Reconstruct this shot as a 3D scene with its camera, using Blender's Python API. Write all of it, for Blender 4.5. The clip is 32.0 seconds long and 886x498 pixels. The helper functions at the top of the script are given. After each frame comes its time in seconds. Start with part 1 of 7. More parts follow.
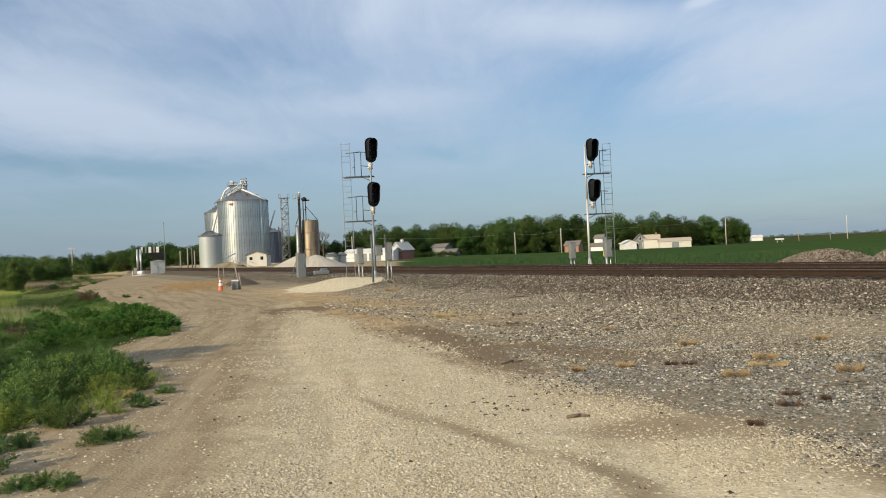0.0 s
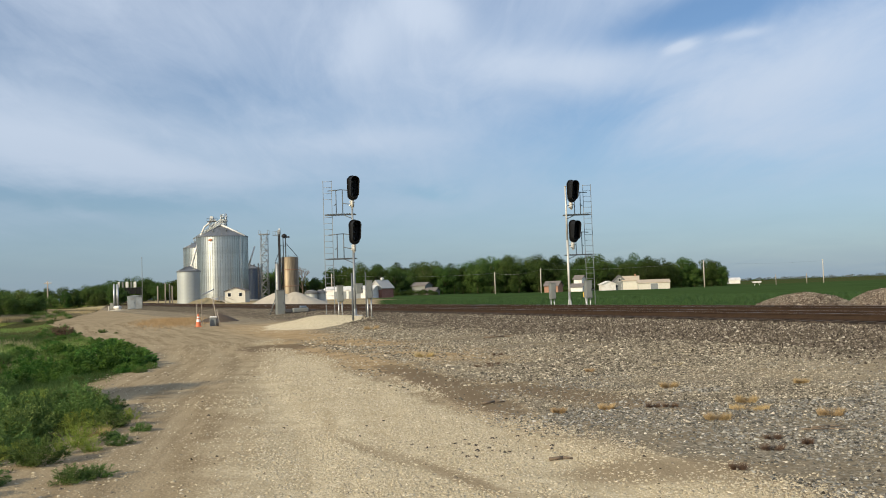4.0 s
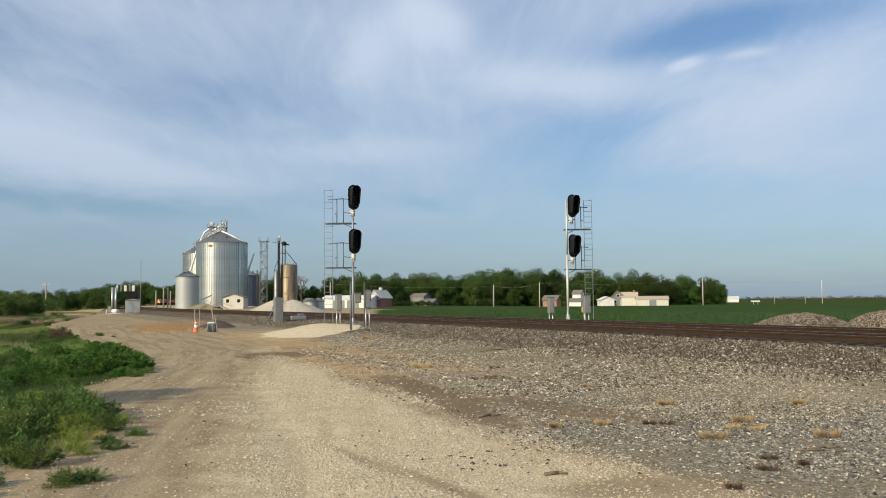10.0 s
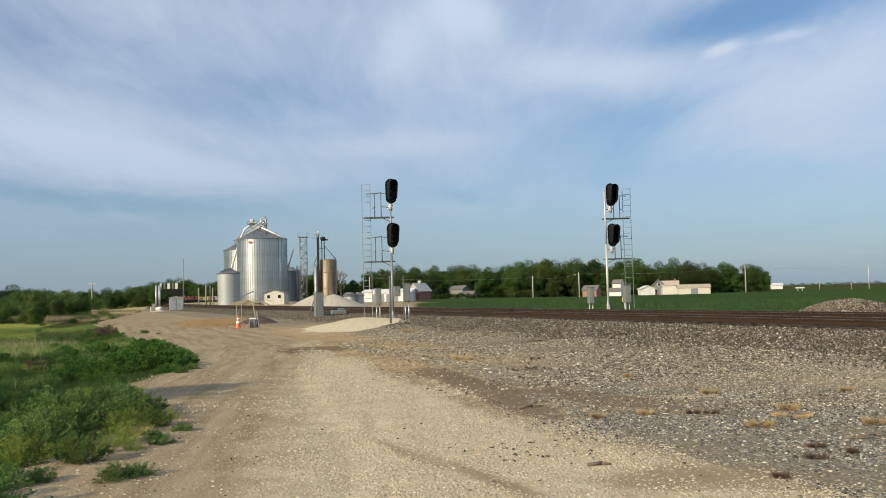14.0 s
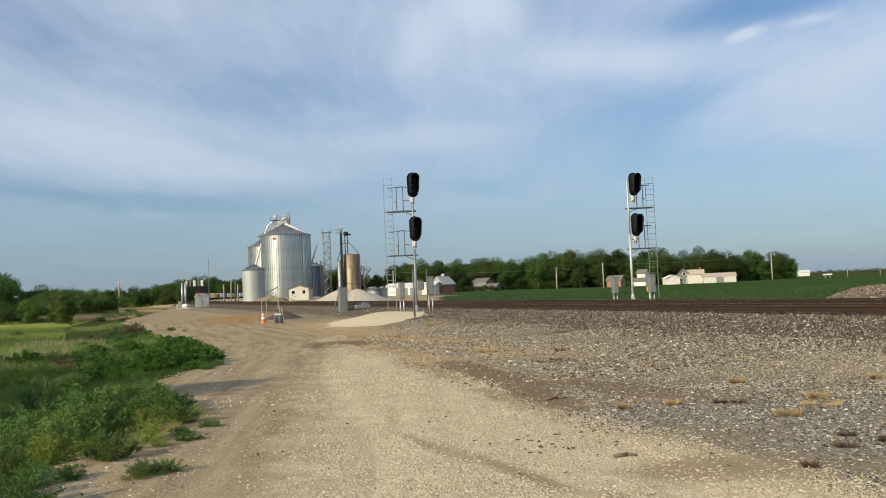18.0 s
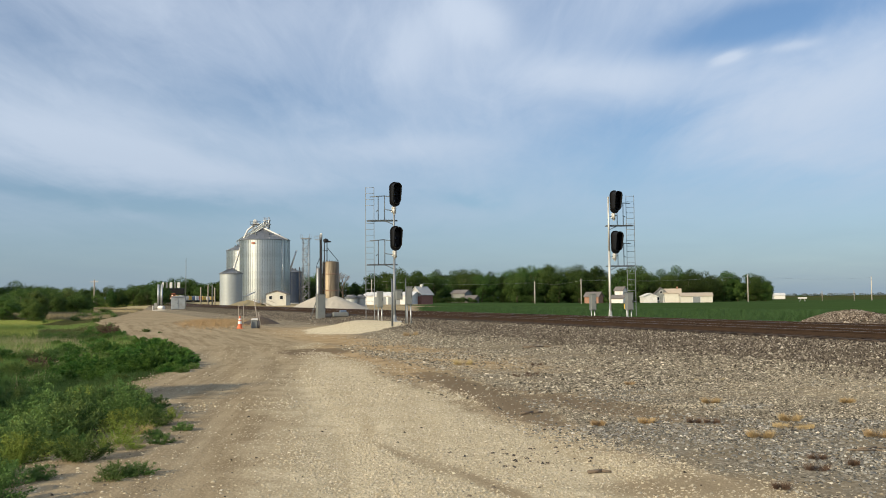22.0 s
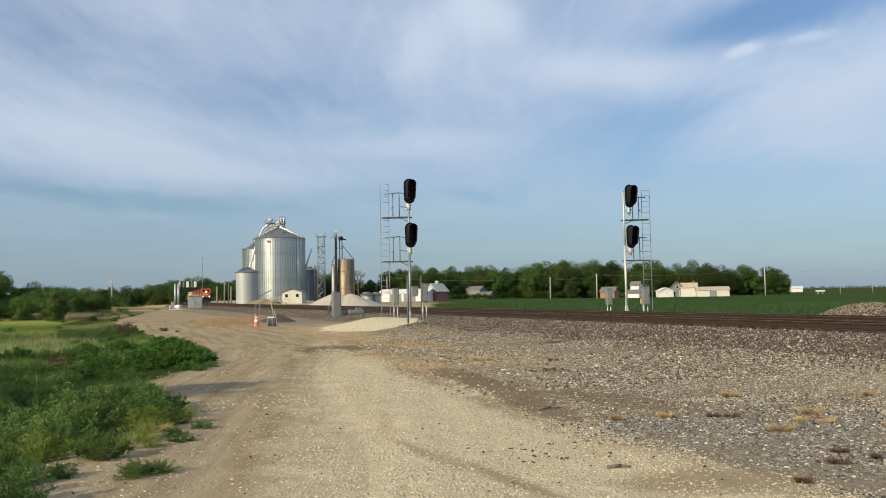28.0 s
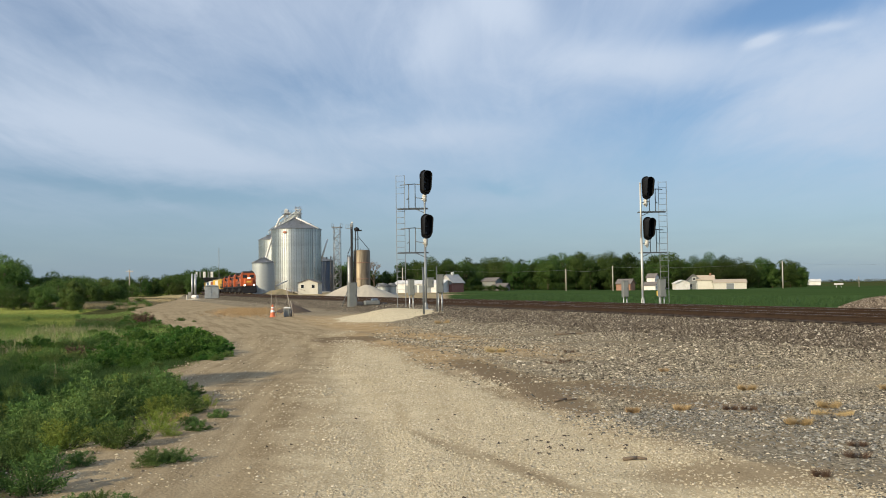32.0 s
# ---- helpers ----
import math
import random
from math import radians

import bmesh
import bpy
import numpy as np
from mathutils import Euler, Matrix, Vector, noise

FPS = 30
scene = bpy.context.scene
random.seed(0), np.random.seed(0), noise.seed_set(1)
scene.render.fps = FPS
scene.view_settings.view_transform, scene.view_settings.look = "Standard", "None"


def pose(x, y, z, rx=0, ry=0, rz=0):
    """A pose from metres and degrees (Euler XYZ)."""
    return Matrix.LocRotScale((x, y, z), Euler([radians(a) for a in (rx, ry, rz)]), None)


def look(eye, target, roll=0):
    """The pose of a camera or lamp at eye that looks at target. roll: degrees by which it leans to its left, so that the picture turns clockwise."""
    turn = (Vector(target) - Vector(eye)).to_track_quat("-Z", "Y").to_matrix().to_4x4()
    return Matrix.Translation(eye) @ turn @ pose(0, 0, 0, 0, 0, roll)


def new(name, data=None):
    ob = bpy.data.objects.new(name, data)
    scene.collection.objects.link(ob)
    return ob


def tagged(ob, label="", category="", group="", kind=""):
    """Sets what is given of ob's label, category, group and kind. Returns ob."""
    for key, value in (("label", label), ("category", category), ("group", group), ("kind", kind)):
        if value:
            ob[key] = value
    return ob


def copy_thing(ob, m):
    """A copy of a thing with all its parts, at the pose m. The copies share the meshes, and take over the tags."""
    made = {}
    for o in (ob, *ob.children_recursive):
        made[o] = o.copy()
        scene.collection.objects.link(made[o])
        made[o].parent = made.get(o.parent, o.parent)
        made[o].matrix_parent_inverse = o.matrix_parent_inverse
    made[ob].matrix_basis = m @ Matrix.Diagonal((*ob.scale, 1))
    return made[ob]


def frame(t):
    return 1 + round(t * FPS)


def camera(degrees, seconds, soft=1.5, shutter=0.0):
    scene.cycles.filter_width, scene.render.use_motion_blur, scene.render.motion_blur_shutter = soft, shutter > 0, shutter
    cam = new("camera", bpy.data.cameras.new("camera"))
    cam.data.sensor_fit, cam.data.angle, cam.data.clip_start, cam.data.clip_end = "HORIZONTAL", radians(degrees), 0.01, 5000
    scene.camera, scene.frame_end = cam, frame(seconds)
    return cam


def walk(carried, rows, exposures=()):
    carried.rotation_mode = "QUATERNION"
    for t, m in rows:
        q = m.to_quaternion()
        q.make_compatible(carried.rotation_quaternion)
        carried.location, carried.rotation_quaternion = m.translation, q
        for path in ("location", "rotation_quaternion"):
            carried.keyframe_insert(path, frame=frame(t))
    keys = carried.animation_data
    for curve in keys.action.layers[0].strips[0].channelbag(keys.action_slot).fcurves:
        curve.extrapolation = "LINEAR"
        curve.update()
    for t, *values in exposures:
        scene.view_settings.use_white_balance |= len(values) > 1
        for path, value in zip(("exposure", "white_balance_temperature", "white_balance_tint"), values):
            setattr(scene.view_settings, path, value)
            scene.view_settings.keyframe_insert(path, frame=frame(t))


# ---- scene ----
SECONDS = 32.0
cam = camera(53.53, SECONDS, soft=1.0)
# seconds, place in metres, turn in degrees
PATH = [
    (0.0, 0.045, -0.020, 1.593, 90.172, 2.683, 1.545),
    (0.5, 0.035, -0.011, 1.593, 90.034, 2.185, 1.429),
    (1.0, 0.019, 0.002, 1.593, 90.592, 1.744, 1.274),
    (1.5, 0.002, 0.003, 1.592, 91.252, 1.233, 1.449),
    (2.0, -0.008, 0.003, 1.594, 91.747, 1.545, 0.987),
    (2.5, -0.001, 0.000, 1.596, 91.917, 1.898, 0.448),
    (3.0, 0.006, -0.007, 1.597, 92.169, 2.241, 0.473),
    (3.5, 0.009, -0.009, 1.600, 92.457, 2.190, 0.340),
    (5.5, -0.000, -0.019, 1.602, 92.970, 1.217, 0.147),
    (6.0, 0.004, -0.024, 1.609, 93.096, 1.409, 0.190),
    (6.5, 0.006, -0.012, 1.598, 92.953, 1.562, 0.057),
    (7.0, 0.011, -0.009, 1.603, 92.712, 1.689, 0.002),
    (7.5, 0.006, 0.002, 1.600, 92.765, 1.447, 0.006),
    (8.0, 0.001, -0.008, 1.602, 92.812, 1.186, -0.191),
    (8.5, 0.001, -0.003, 1.601, 93.192, 1.037, -0.040),
    (9.0, 0.000, -0.000, 1.600, 93.370, 0.898, 0.053),
    (9.5, 0.001, -0.024, 1.606, 93.441, 0.655, 0.033),
    (10.0, -0.001, -0.017, 1.603, 93.389, 0.535, 0.116),
    (10.5, -0.003, -0.024, 1.603, 93.189, 0.684, 0.995),
    (11.0, -0.008, -0.040, 1.600, 93.215, 1.019, 2.826),
    (11.5, -0.001, -0.049, 1.598, 93.300, 0.907, 3.510),
    (12.0, -0.000, -0.021, 1.595, 93.206, 0.948, 3.175),
    (12.5, -0.001, -0.011, 1.601, 93.062, 1.347, 2.953),
    (13.0, -0.000, -0.011, 1.602, 93.124, 1.481, 2.652),
    (13.5, -0.001, -0.012, 1.602, 93.141, 1.519, 2.479),
    (14.0, -0.001, -0.011, 1.600, 92.939, 1.545, 2.662),
    (14.5, -0.005, -0.009, 1.597, 92.781, 1.605, 2.772),
    (16.5, 0.010, 0.039, 1.597, 92.608, 2.021, 4.266),
    (17.0, 0.012, 0.025, 1.601, 92.597, 2.191, 4.716),
    (17.5, 0.016, 0.019, 1.600, 92.596, 2.446, 4.910),
    (18.0, 0.011, 0.010, 1.601, 92.534, 2.489, 4.206),
    (18.5, 0.006, 0.024, 1.595, 92.511, 2.225, 3.663),
    (19.0, -0.009, 0.013, 1.600, 92.701, 1.827, 3.683),
    (19.5, -0.004, 0.019, 1.599, 92.899, 1.512, 3.373),
    (20.0, -0.004, 0.013, 1.601, 93.012, 1.269, 3.018),
    (20.5, -0.004, 0.014, 1.600, 93.049, 1.102, 2.693),
    (21.0, -0.002, 0.007, 1.600, 92.992, 0.888, 2.177),
    (21.5, -0.001, -0.007, 1.600, 93.193, 0.679, 2.001),
    (22.0, -0.011, -0.018, 1.607, 93.198, 0.529, 2.783),
    (22.5, -0.023, -0.004, 1.601, 92.676, 0.496, 3.208),
    (23.0, -0.023, 0.017, 1.593, 92.407, 0.517, 3.181),
    (23.5, -0.032, 0.023, 1.591, 92.239, 0.553, 3.184),
    (24.0, -0.035, 0.021, 1.593, 92.248, 0.660, 3.206),
    (24.5, -0.027, 0.011, 1.595, 92.333, 0.815, 3.102),
    (25.0, -0.021, 0.005, 1.599, 92.638, 1.013, 2.769),
    (25.5, -0.016, 0.014, 1.602, 92.821, 1.074, 2.557),
    (27.5, -0.025, 0.011, 1.603, 93.424, 1.022, 3.235),
    (28.0, -0.027, 0.005, 1.599, 92.988, 1.094, 3.779),
    (28.5, -0.027, 0.019, 1.592, 92.233, 1.186, 3.604),
    (29.0, -0.023, 0.019, 1.587, 91.840, 1.196, 3.749),
    (29.5, -0.025, 0.021, 1.589, 91.744, 1.112, 4.005),
    (30.0, -0.028, 0.042, 1.585, 91.568, 1.269, 3.807),
    (30.5, -0.031, 0.049, 1.586, 91.368, 1.499, 3.599),
    (31.0, -0.030, 0.057, 1.587, 91.560, 1.400, 3.596),
    (31.5, -0.028, 0.040, 1.592, 91.939, 1.056, 4.009),
    (32.0, -0.034, 0.013, 1.596, 92.440, 0.824, 4.786),
]
walk(cam, [(r[0], pose(*r[1:])) for r in PATH], exposures=[(0.0, 0.0), (SECONDS, 0.0)])

# ---- daylight ----
SUN_AZIMUTH, SUN_HEIGHT = -136.0, 22.5   # degrees clockwise from +y, and above the horizon
SKY_TINT, CLOUD_COLOUR, HAZE_COLOUR = (0.84, 0.97, 1.12), (6.7, 7.6, 9.0), (2.4, 3.38, 4.55)
# cloud masses and clear lanes in degrees: azimuth, height, half width, half height, tilt, weight
CLOUDS = [-26.7, 9.6, 9.3, 1.5, -10, 0.50, -17.7, 8.1, 5.4, 0.9, -10, 0.32, -21.7, 11.2, 8.9, 0.8, -12, 0.14, -4.6, 16.4, 3.2, 1.9, 30, 0.30,
          -0.4, 17.8, 1.5, 2.3, 50, 0.45, 6.7, 13.9, 7.2, 1.5, -5, 0.34, 19.1, 11.3, 6.6, 1.6, 12, 0.38, 15.6, 14.4, 1.0, 0.36, 12, 0.65,
          19.3, 14.7, 1.5, 0.27, 5, 0.32, -5.2, 9.8, 5.4, 1.0, 0, 0.26, -2.8, 5.4, 3.2, 0.6, 0, 0.16, -22.9, 5.5, 2.1, 0.4, -28, 0.24,
          22.3, 8.4, 3.9, 1.4, 0, 0.20, -12.3, 18.0, 4.3, 1.4, 0, 0.10]
LANES = [18.9, 16.4, 7.4, 1.4, 4, -0.66, 9.0, 10.1, 6.1, 1.7, 10, -0.34, 10.6, 7.3, 8.9, 1.4, 0, -0.20, -14.0, 12.9, 6.1, 1.7, 0, -0.20,
         -25.8, 6.3, 7.9, 0.6, -6, -0.50, -16.7, 5.7, 4.3, 0.55, -4, -0.36, -1.3, 6.5, 2.1, 0.45, -5, -0.36, -9.4, 6.5, 3.6, 0.7, 0, -0.25,
         -21.9, 3.7, 10.7, 0.9, 0, -0.10, 13.4, 15.6, 3.2, 0.8, 10, -0.12, -29.4, 15.8, 7.2, 2.1, 0, -0.08]


def daylight():
    a, h = radians(SUN_AZIMUTH), radians(SUN_HEIGHT)
    toward = Vector((math.sin(a) * math.cos(h), math.cos(a) * math.cos(h), math.sin(h)))
    lamp = bpy.data.lights.new("sun", "SUN")
    lamp.energy, lamp.angle, lamp.color = 5.0, radians(0.6), (1.0, 0.85, 0.60)
    sun = new("sun", lamp)
    sun.matrix_world = look(toward * 50, (0, 0, 0))
    world = bpy.data.worlds.new("sky")
    scene.world = world
    world.use_nodes = True
    nt = world.node_tree
    nt.nodes.clear()
    N, L = nt.nodes.new, nt.links.new
    out, bg = N("ShaderNodeOutputWorld"), N("ShaderNodeBackground")
    sky = N("ShaderNodeTexSky")
    sky.sky_type, sky.sun_disc = "NISHITA", False
    sky.sun_elevation, sky.sun_rotation = h, radians(SUN_AZIMUTH)
    sky.air_density, sky.dust_density, sky.ozone_density = 1.0, 0.4, 2.0
    tc, sep = N("ShaderNodeTexCoord"), N("ShaderNodeSeparateXYZ")
    L(tc.outputs["Generated"], sep.inputs[0])

    def m(op, *args):
        n = N("ShaderNodeMath")
        n.operation = op
        for i, v in enumerate(args):
            if isinstance(v, (int, float)):
                n.inputs[i].default_value = v
            else:
                L(v, n.inputs[i])
        return n.outputs[0]

    def ramp(v, lo, hi):
        r = N("ShaderNodeMapRange")
        r.interpolation_type = "SMOOTHSTEP"
        r.inputs["From Min"].default_value, r.inputs["From Max"].default_value = lo, hi
        L(v, r.inputs[0])
        return r.outputs[0]

    def blend(f, a, b):
        x = N("ShaderNodeMix")
        x.data_type = "RGBA"
        L(f, x.inputs["Factor"])
        for k, c in (("A", a), ("B", b)):
            if isinstance(c, tuple):
                x.inputs[k].default_value = (*c, 1)
            else:
                L(c, x.inputs[k])
        return x.outputs["Result"]
    # the cloud sheet lies on a plane far above: x / z and y / z
    zz = m("ADD", m("MAXIMUM", sep.outputs[2], 0.0), 0.10)
    uv = N("ShaderNodeCombineXYZ")
    L(m("DIVIDE", sep.outputs[0], zz), uv.inputs[0])
    L(m("DIVIDE", sep.outputs[1], zz), uv.inputs[1])

    def veil(scale, turn, stretch, shift, detail=7.0, rough=0.58, distort=0.5):
        mp, nz = N("ShaderNodeMapping"), N("ShaderNodeTexNoise")
        mp.inputs["Rotation"].default_value = (0, 0, radians(turn))
        mp.inputs["Scale"].default_value = (scale, scale * stretch, 1)
        mp.inputs["Location"].default_value = shift
        L(uv.outputs[0], mp.inputs[0])
        L(mp.outputs[0], nz.inputs["Vector"])
        nz.inputs["Scale"].default_value, nz.inputs["Detail"].default_value = 1.0, detail
        nz.inputs["Roughness"].default_value, nz.inputs["Distortion"].default_value = rough, distort
        return nz.outputs[0]
    broad, wisp, drift = veil(0.55, 40, 0.6, (1.3, 2.2, 0)), veil(2.2, 58, 0.35, (4.0, 0.7, 0), 8.0, 0.62, 0.8), veil(1.1, 20, 0.8, (7, 3, 0), 4.0)
    az = m("MULTIPLY", m("ARCTAN2", sep.outputs[0], sep.outputs[1]), 57.3)
    el = m("MULTIPLY", m("ARCSINE", sep.outputs[2]), 57.3)
    az = m("MULTIPLY_ADD", m("SUBTRACT", wisp, 0.5), 5.0, az)
    el = m("MULTIPLY_ADD", m("SUBTRACT", drift, 0.5), 2.2, el)
    total = m("ADD", m("MULTIPLY_ADD", m("SUBTRACT", broad, 0.5), 0.35, 0.55), m("ADD", m("MULTIPLY", m("SUBTRACT", wisp, 0.5), 0.55), m("MULTIPLY", m("SUBTRACT", veil(5.5, 66, 0.3, (2, 9, 0), 8.0, 0.65, 1.0), 0.5), 0.30)))
    for k in range(0, len(CLOUDS + LANES), 6):
        a0, e0, w, h, tilt, amp = (CLOUDS + LANES)[k:k + 6]
        c, s = math.cos(radians(tilt)), math.sin(radians(tilt))
        da, de = m("SUBTRACT", az, a0), m("SUBTRACT", el, e0)
        p = m("MULTIPLY_ADD", da, c / w, m("MULTIPLY", de, s / w))
        q = m("MULTIPLY_ADD", da, -s / h, m("MULTIPLY", de, c / h))
        r2 = m("MULTIPLY_ADD", p, p, m("MULTIPLY", q, q))
        total = m("MULTIPLY_ADD", m("EXPONENT", m("MULTIPLY", r2, -1.0)), amp, total)
    cover = m("MULTIPLY", ramp(total, -0.06, 1.06), ramp(el, 1.0, 9.0))
    tint = N("ShaderNodeMix")
    tint.data_type, tint.blend_type = "RGBA", "MULTIPLY"
    tint.inputs["Factor"].default_value = 1.0
    tint.inputs["B"].default_value = (*SKY_TINT, 1)
    L(sky.outputs[0], tint.inputs["A"])
    col = blend(m("MULTIPLY", cover, 0.9), tint.outputs["Result"], CLOUD_COLOUR)
    haze = m("EXPONENT", m("MULTIPLY", m("MAXIMUM", el, 0.0), -0.13))
    col = blend(m("MULTIPLY", haze, 0.85), col, HAZE_COLOUR)
    L(col, bg.inputs[0])
    bg.inputs[1].default_value = 0.10
    L(bg.outputs[0], out.inputs[0])


daylight()

# ---- materials ----


def material(name, c1, c2, scale=4.0, rough=0.7, metal=0.0, bump=0.0, fine=None, stretch=(1, 1, 1), vary=0.0, island=0.0,
             spec=0.5, coords="Object", dirt=None, emit=None):
    """Two colours mixed by broad noise, fine grain over it, bump, and a change of tone from object to object or from island to island."""
    mt = bpy.data.materials.new(name)
    mt.use_nodes = True
    nt = mt.node_tree
    N, L = nt.nodes.new, nt.links.new
    b = nt.nodes["Principled BSDF"]
    tc, mp = N("ShaderNodeTexCoord"), N("ShaderNodeMapping")
    mp.inputs["Scale"].default_value = stretch
    L(tc.outputs[coords], mp.inputs[0])
    n1, n2 = N("ShaderNodeTexNoise"), N("ShaderNodeTexNoise")
    n1.inputs["Scale"].default_value, n1.inputs["Detail"].default_value = scale, 5
    n2.inputs["Scale"].default_value, n2.inputs["Detail"].default_value = fine or scale * 9, 4
    L(mp.outputs[0], n1.inputs["Vector"])
    L(mp.outputs[0], n2.inputs["Vector"])
    add = N("ShaderNodeMath")
    add.operation = "MULTIPLY_ADD"
    add.inputs[1].default_value = 0.55
    L(n2.outputs[0], add.inputs[0])
    half = N("ShaderNodeMath")
    half.operation = "MULTIPLY"
    half.inputs[1].default_value = 0.45
    L(n1.outputs[0], half.inputs[0])
    L(half.outputs[0], add.inputs[2])
    rg = N("ShaderNodeMapRange")
    rg.inputs["From Min"].default_value, rg.inputs["From Max"].default_value = 0.36, 0.64
    L(add.outputs[0], rg.inputs[0])
    mx = N("ShaderNodeMix")
    mx.data_type = "RGBA"
    mx.inputs["A"].default_value, mx.inputs["B"].default_value = (*c1, 1), (*c2, 1)
    L(rg.outputs[0], mx.inputs["Factor"])
    col = mx.outputs["Result"]
    if dirt:
        d, dr, dm = N("ShaderNodeTexNoise"), N("ShaderNodeMapRange"), N("ShaderNodeMix")
        d.inputs["Scale"].default_value, d.inputs["Detail"].default_value = scale * 0.6, 8
        L(mp.outputs[0], d.inputs["Vector"])
        dr.inputs["From Min"].default_value, dr.inputs["From Max"].default_value = 0.5, 0.72
        L(d.outputs[0], dr.inputs[0])
        dm.data_type = "RGBA"
        dm.inputs["B"].default_value = (*dirt, 1)
        L(dr.outputs[0], dm.inputs["Factor"])
        L(col, dm.inputs["A"])
        col = dm.outputs["Result"]
    if vary or island:
        hs, mr = N("ShaderNodeHueSaturation"), N("ShaderNodeMapRange")
        src = N("ShaderNodeNewGeometry").outputs["Random Per Island"] if island else N("ShaderNodeObjectInfo").outputs["Random"]
        k = island or vary
        mr.inputs["To Min"].default_value, mr.inputs["To Max"].default_value = 1 - k, 1 + k
        L(src, mr.inputs[0])
        L(mr.outputs[0], hs.inputs["Value"])
        L(col, hs.inputs["Color"])
        col = hs.outputs[0]
    L(col, b.inputs["Base Color"])
    b.inputs["Metallic"].default_value = metal
    b.inputs["Specular IOR Level"].default_value = spec
    rr = N("ShaderNodeMapRange")
    rr.inputs["To Min"].default_value, rr.inputs["To Max"].default_value = max(rough - 0.09, 0.03), min(rough + 0.09, 1)
    L(n2.outputs[0], rr.inputs[0])
    L(rr.outputs[0], b.inputs["Roughness"])
    if bump:
        bp = N("ShaderNodeBump")
        bp.inputs["Strength"].default_value, bp.inputs["Distance"].default_value = min(1, bump * 20), bump
        L(n2.outputs[0], bp.inputs["Height"])
        L(bp.outputs[0], b.inputs["Normal"])
    if emit:
        b.inputs["Emission Color"].default_value = (*emit[0], 1)
        b.inputs["Emission Strength"].default_value = emit[1]
    return mt


def leaf_material(name, c1, c2, island=0.35, vary=0.12, hue=0.012, thin=0.26):
    """Foliage: diffuse and a share of light let through."""
    mt = material(name, c1, c2, scale=1.3, fine=7, rough=0.62, island=island, spec=0.12)
    nt = mt.node_tree
    N, L = nt.nodes.new, nt.links.new
    b, out = nt.nodes["Principled BSDF"], nt.nodes["Material Output"]
    tr, mix = N("ShaderNodeBsdfTranslucent"), N("ShaderNodeMixShader")
    src = b.inputs["Base Color"].links[0].from_socket
    hs, oi, mr = N("ShaderNodeHueSaturation"), N("ShaderNodeObjectInfo"), N("ShaderNodeMapRange")
    mr.inputs["To Min"].default_value, mr.inputs["To Max"].default_value = 1 - vary, 1 + vary
    L(oi.outputs["Random"], mr.inputs[0])
    L(mr.outputs[0], hs.inputs["Value"])
    # the hue drifts from plant to plant
    fr, hr = N("ShaderNodeMath"), N("ShaderNodeMapRange")
    fr.operation = "PINGPONG"
    fr.inputs[1].default_value = 0.137
    hr.inputs["From Max"].default_value, hr.inputs["To Min"].default_value, hr.inputs["To Max"].default_value = 0.137, 0.5 - hue, 0.5 + hue
    L(oi.outputs["Random"], fr.inputs[0])
    L(fr.outputs[0], hr.inputs[0])
    L(hr.outputs[0], hs.inputs["Hue"])
    L(src, hs.inputs["Color"])
    L(hs.outputs[0], b.inputs["Base Color"])
    L(hs.outputs[0], tr.inputs[0])
    mix.inputs[0].default_value = thin
    L(b.outputs[0], mix.inputs[1])
    L(tr.outputs[0], mix.inputs[2])
    L(mix.outputs[0], out.inputs[0])
    return mt


RAIL = material("rusty_rail", (0.026, 0.0165, 0.011), (0.050, 0.031, 0.020), 3, 0.85, 0.0, 0.002, spec=0.2)
RAIL_HEAD = material("worn_rail_head", (0.20, 0.16, 0.14), (0.30, 0.26, 0.23), 2, 0.35, 0.8)
TIE = material("creosoted_tie", (0.028, 0.020, 0.015), (0.062, 0.045, 0.033), 5, 0.9, 0, 0.006, vary=0.35, stretch=(1, 6, 1))
EARTH = material("dark_turned_earth", (0.042, 0.031, 0.023), (0.09, 0.067, 0.049), 3, 0.95, 0, 0.02)
PALE_METAL = material("weathered_aluminium", (0.52, 0.51, 0.47), (0.66, 0.65, 0.60), 3, 0.5, 0.35, 0.001)
GALV = material("galvanised_steel", (0.40, 0.42, 0.43), (0.55, 0.57, 0.58), 2.5, 0.45, 0.75, 0.001)
DULL_STEEL = material("dull_grey_steel", (0.095, 0.11, 0.12), (0.15, 0.165, 0.175), 3, 0.55, 0.4)
BLACK = material("black_enamel", (0.006, 0.006, 0.0065), (0.012, 0.012, 0.0125), 6, 0.6, spec=0.25)
LENS = material("dark_lens", (0.01, 0.012, 0.012), (0.02, 0.022, 0.02), 4, 0.12)
GREY_BOX = material("grey_painted_steel", (0.155, 0.17, 0.165), (0.21, 0.225, 0.22), 2, 0.55, 0.1, dirt=(0.18, 0.17, 0.145))
PALE_GREY_BOX = material("pale_blue_grey_steel", (0.27, 0.30, 0.315), (0.35, 0.38, 0.395), 2, 0.5, 0.1, dirt=(0.25, 0.25, 0.235))
LEG_STEEL = material("dark_elevator_steel", (0.014, 0.014, 0.016), (0.03, 0.03, 0.033), 2, 0.7, 0.0, spec=0.2)
OLD_WOOD = material("grey_brown_dead_wood", (0.12, 0.09, 0.065), (0.21, 0.165, 0.12), 5, 0.9)
TOWER_STEEL = material("dull_galvanised_tower_steel", (0.20, 0.22, 0.235), (0.29, 0.31, 0.325), 2, 0.5, 0.4)
DARK_STEEL = material("dark_steel", (0.05, 0.05, 0.055), (0.10, 0.10, 0.105), 3, 0.6, 0.4)
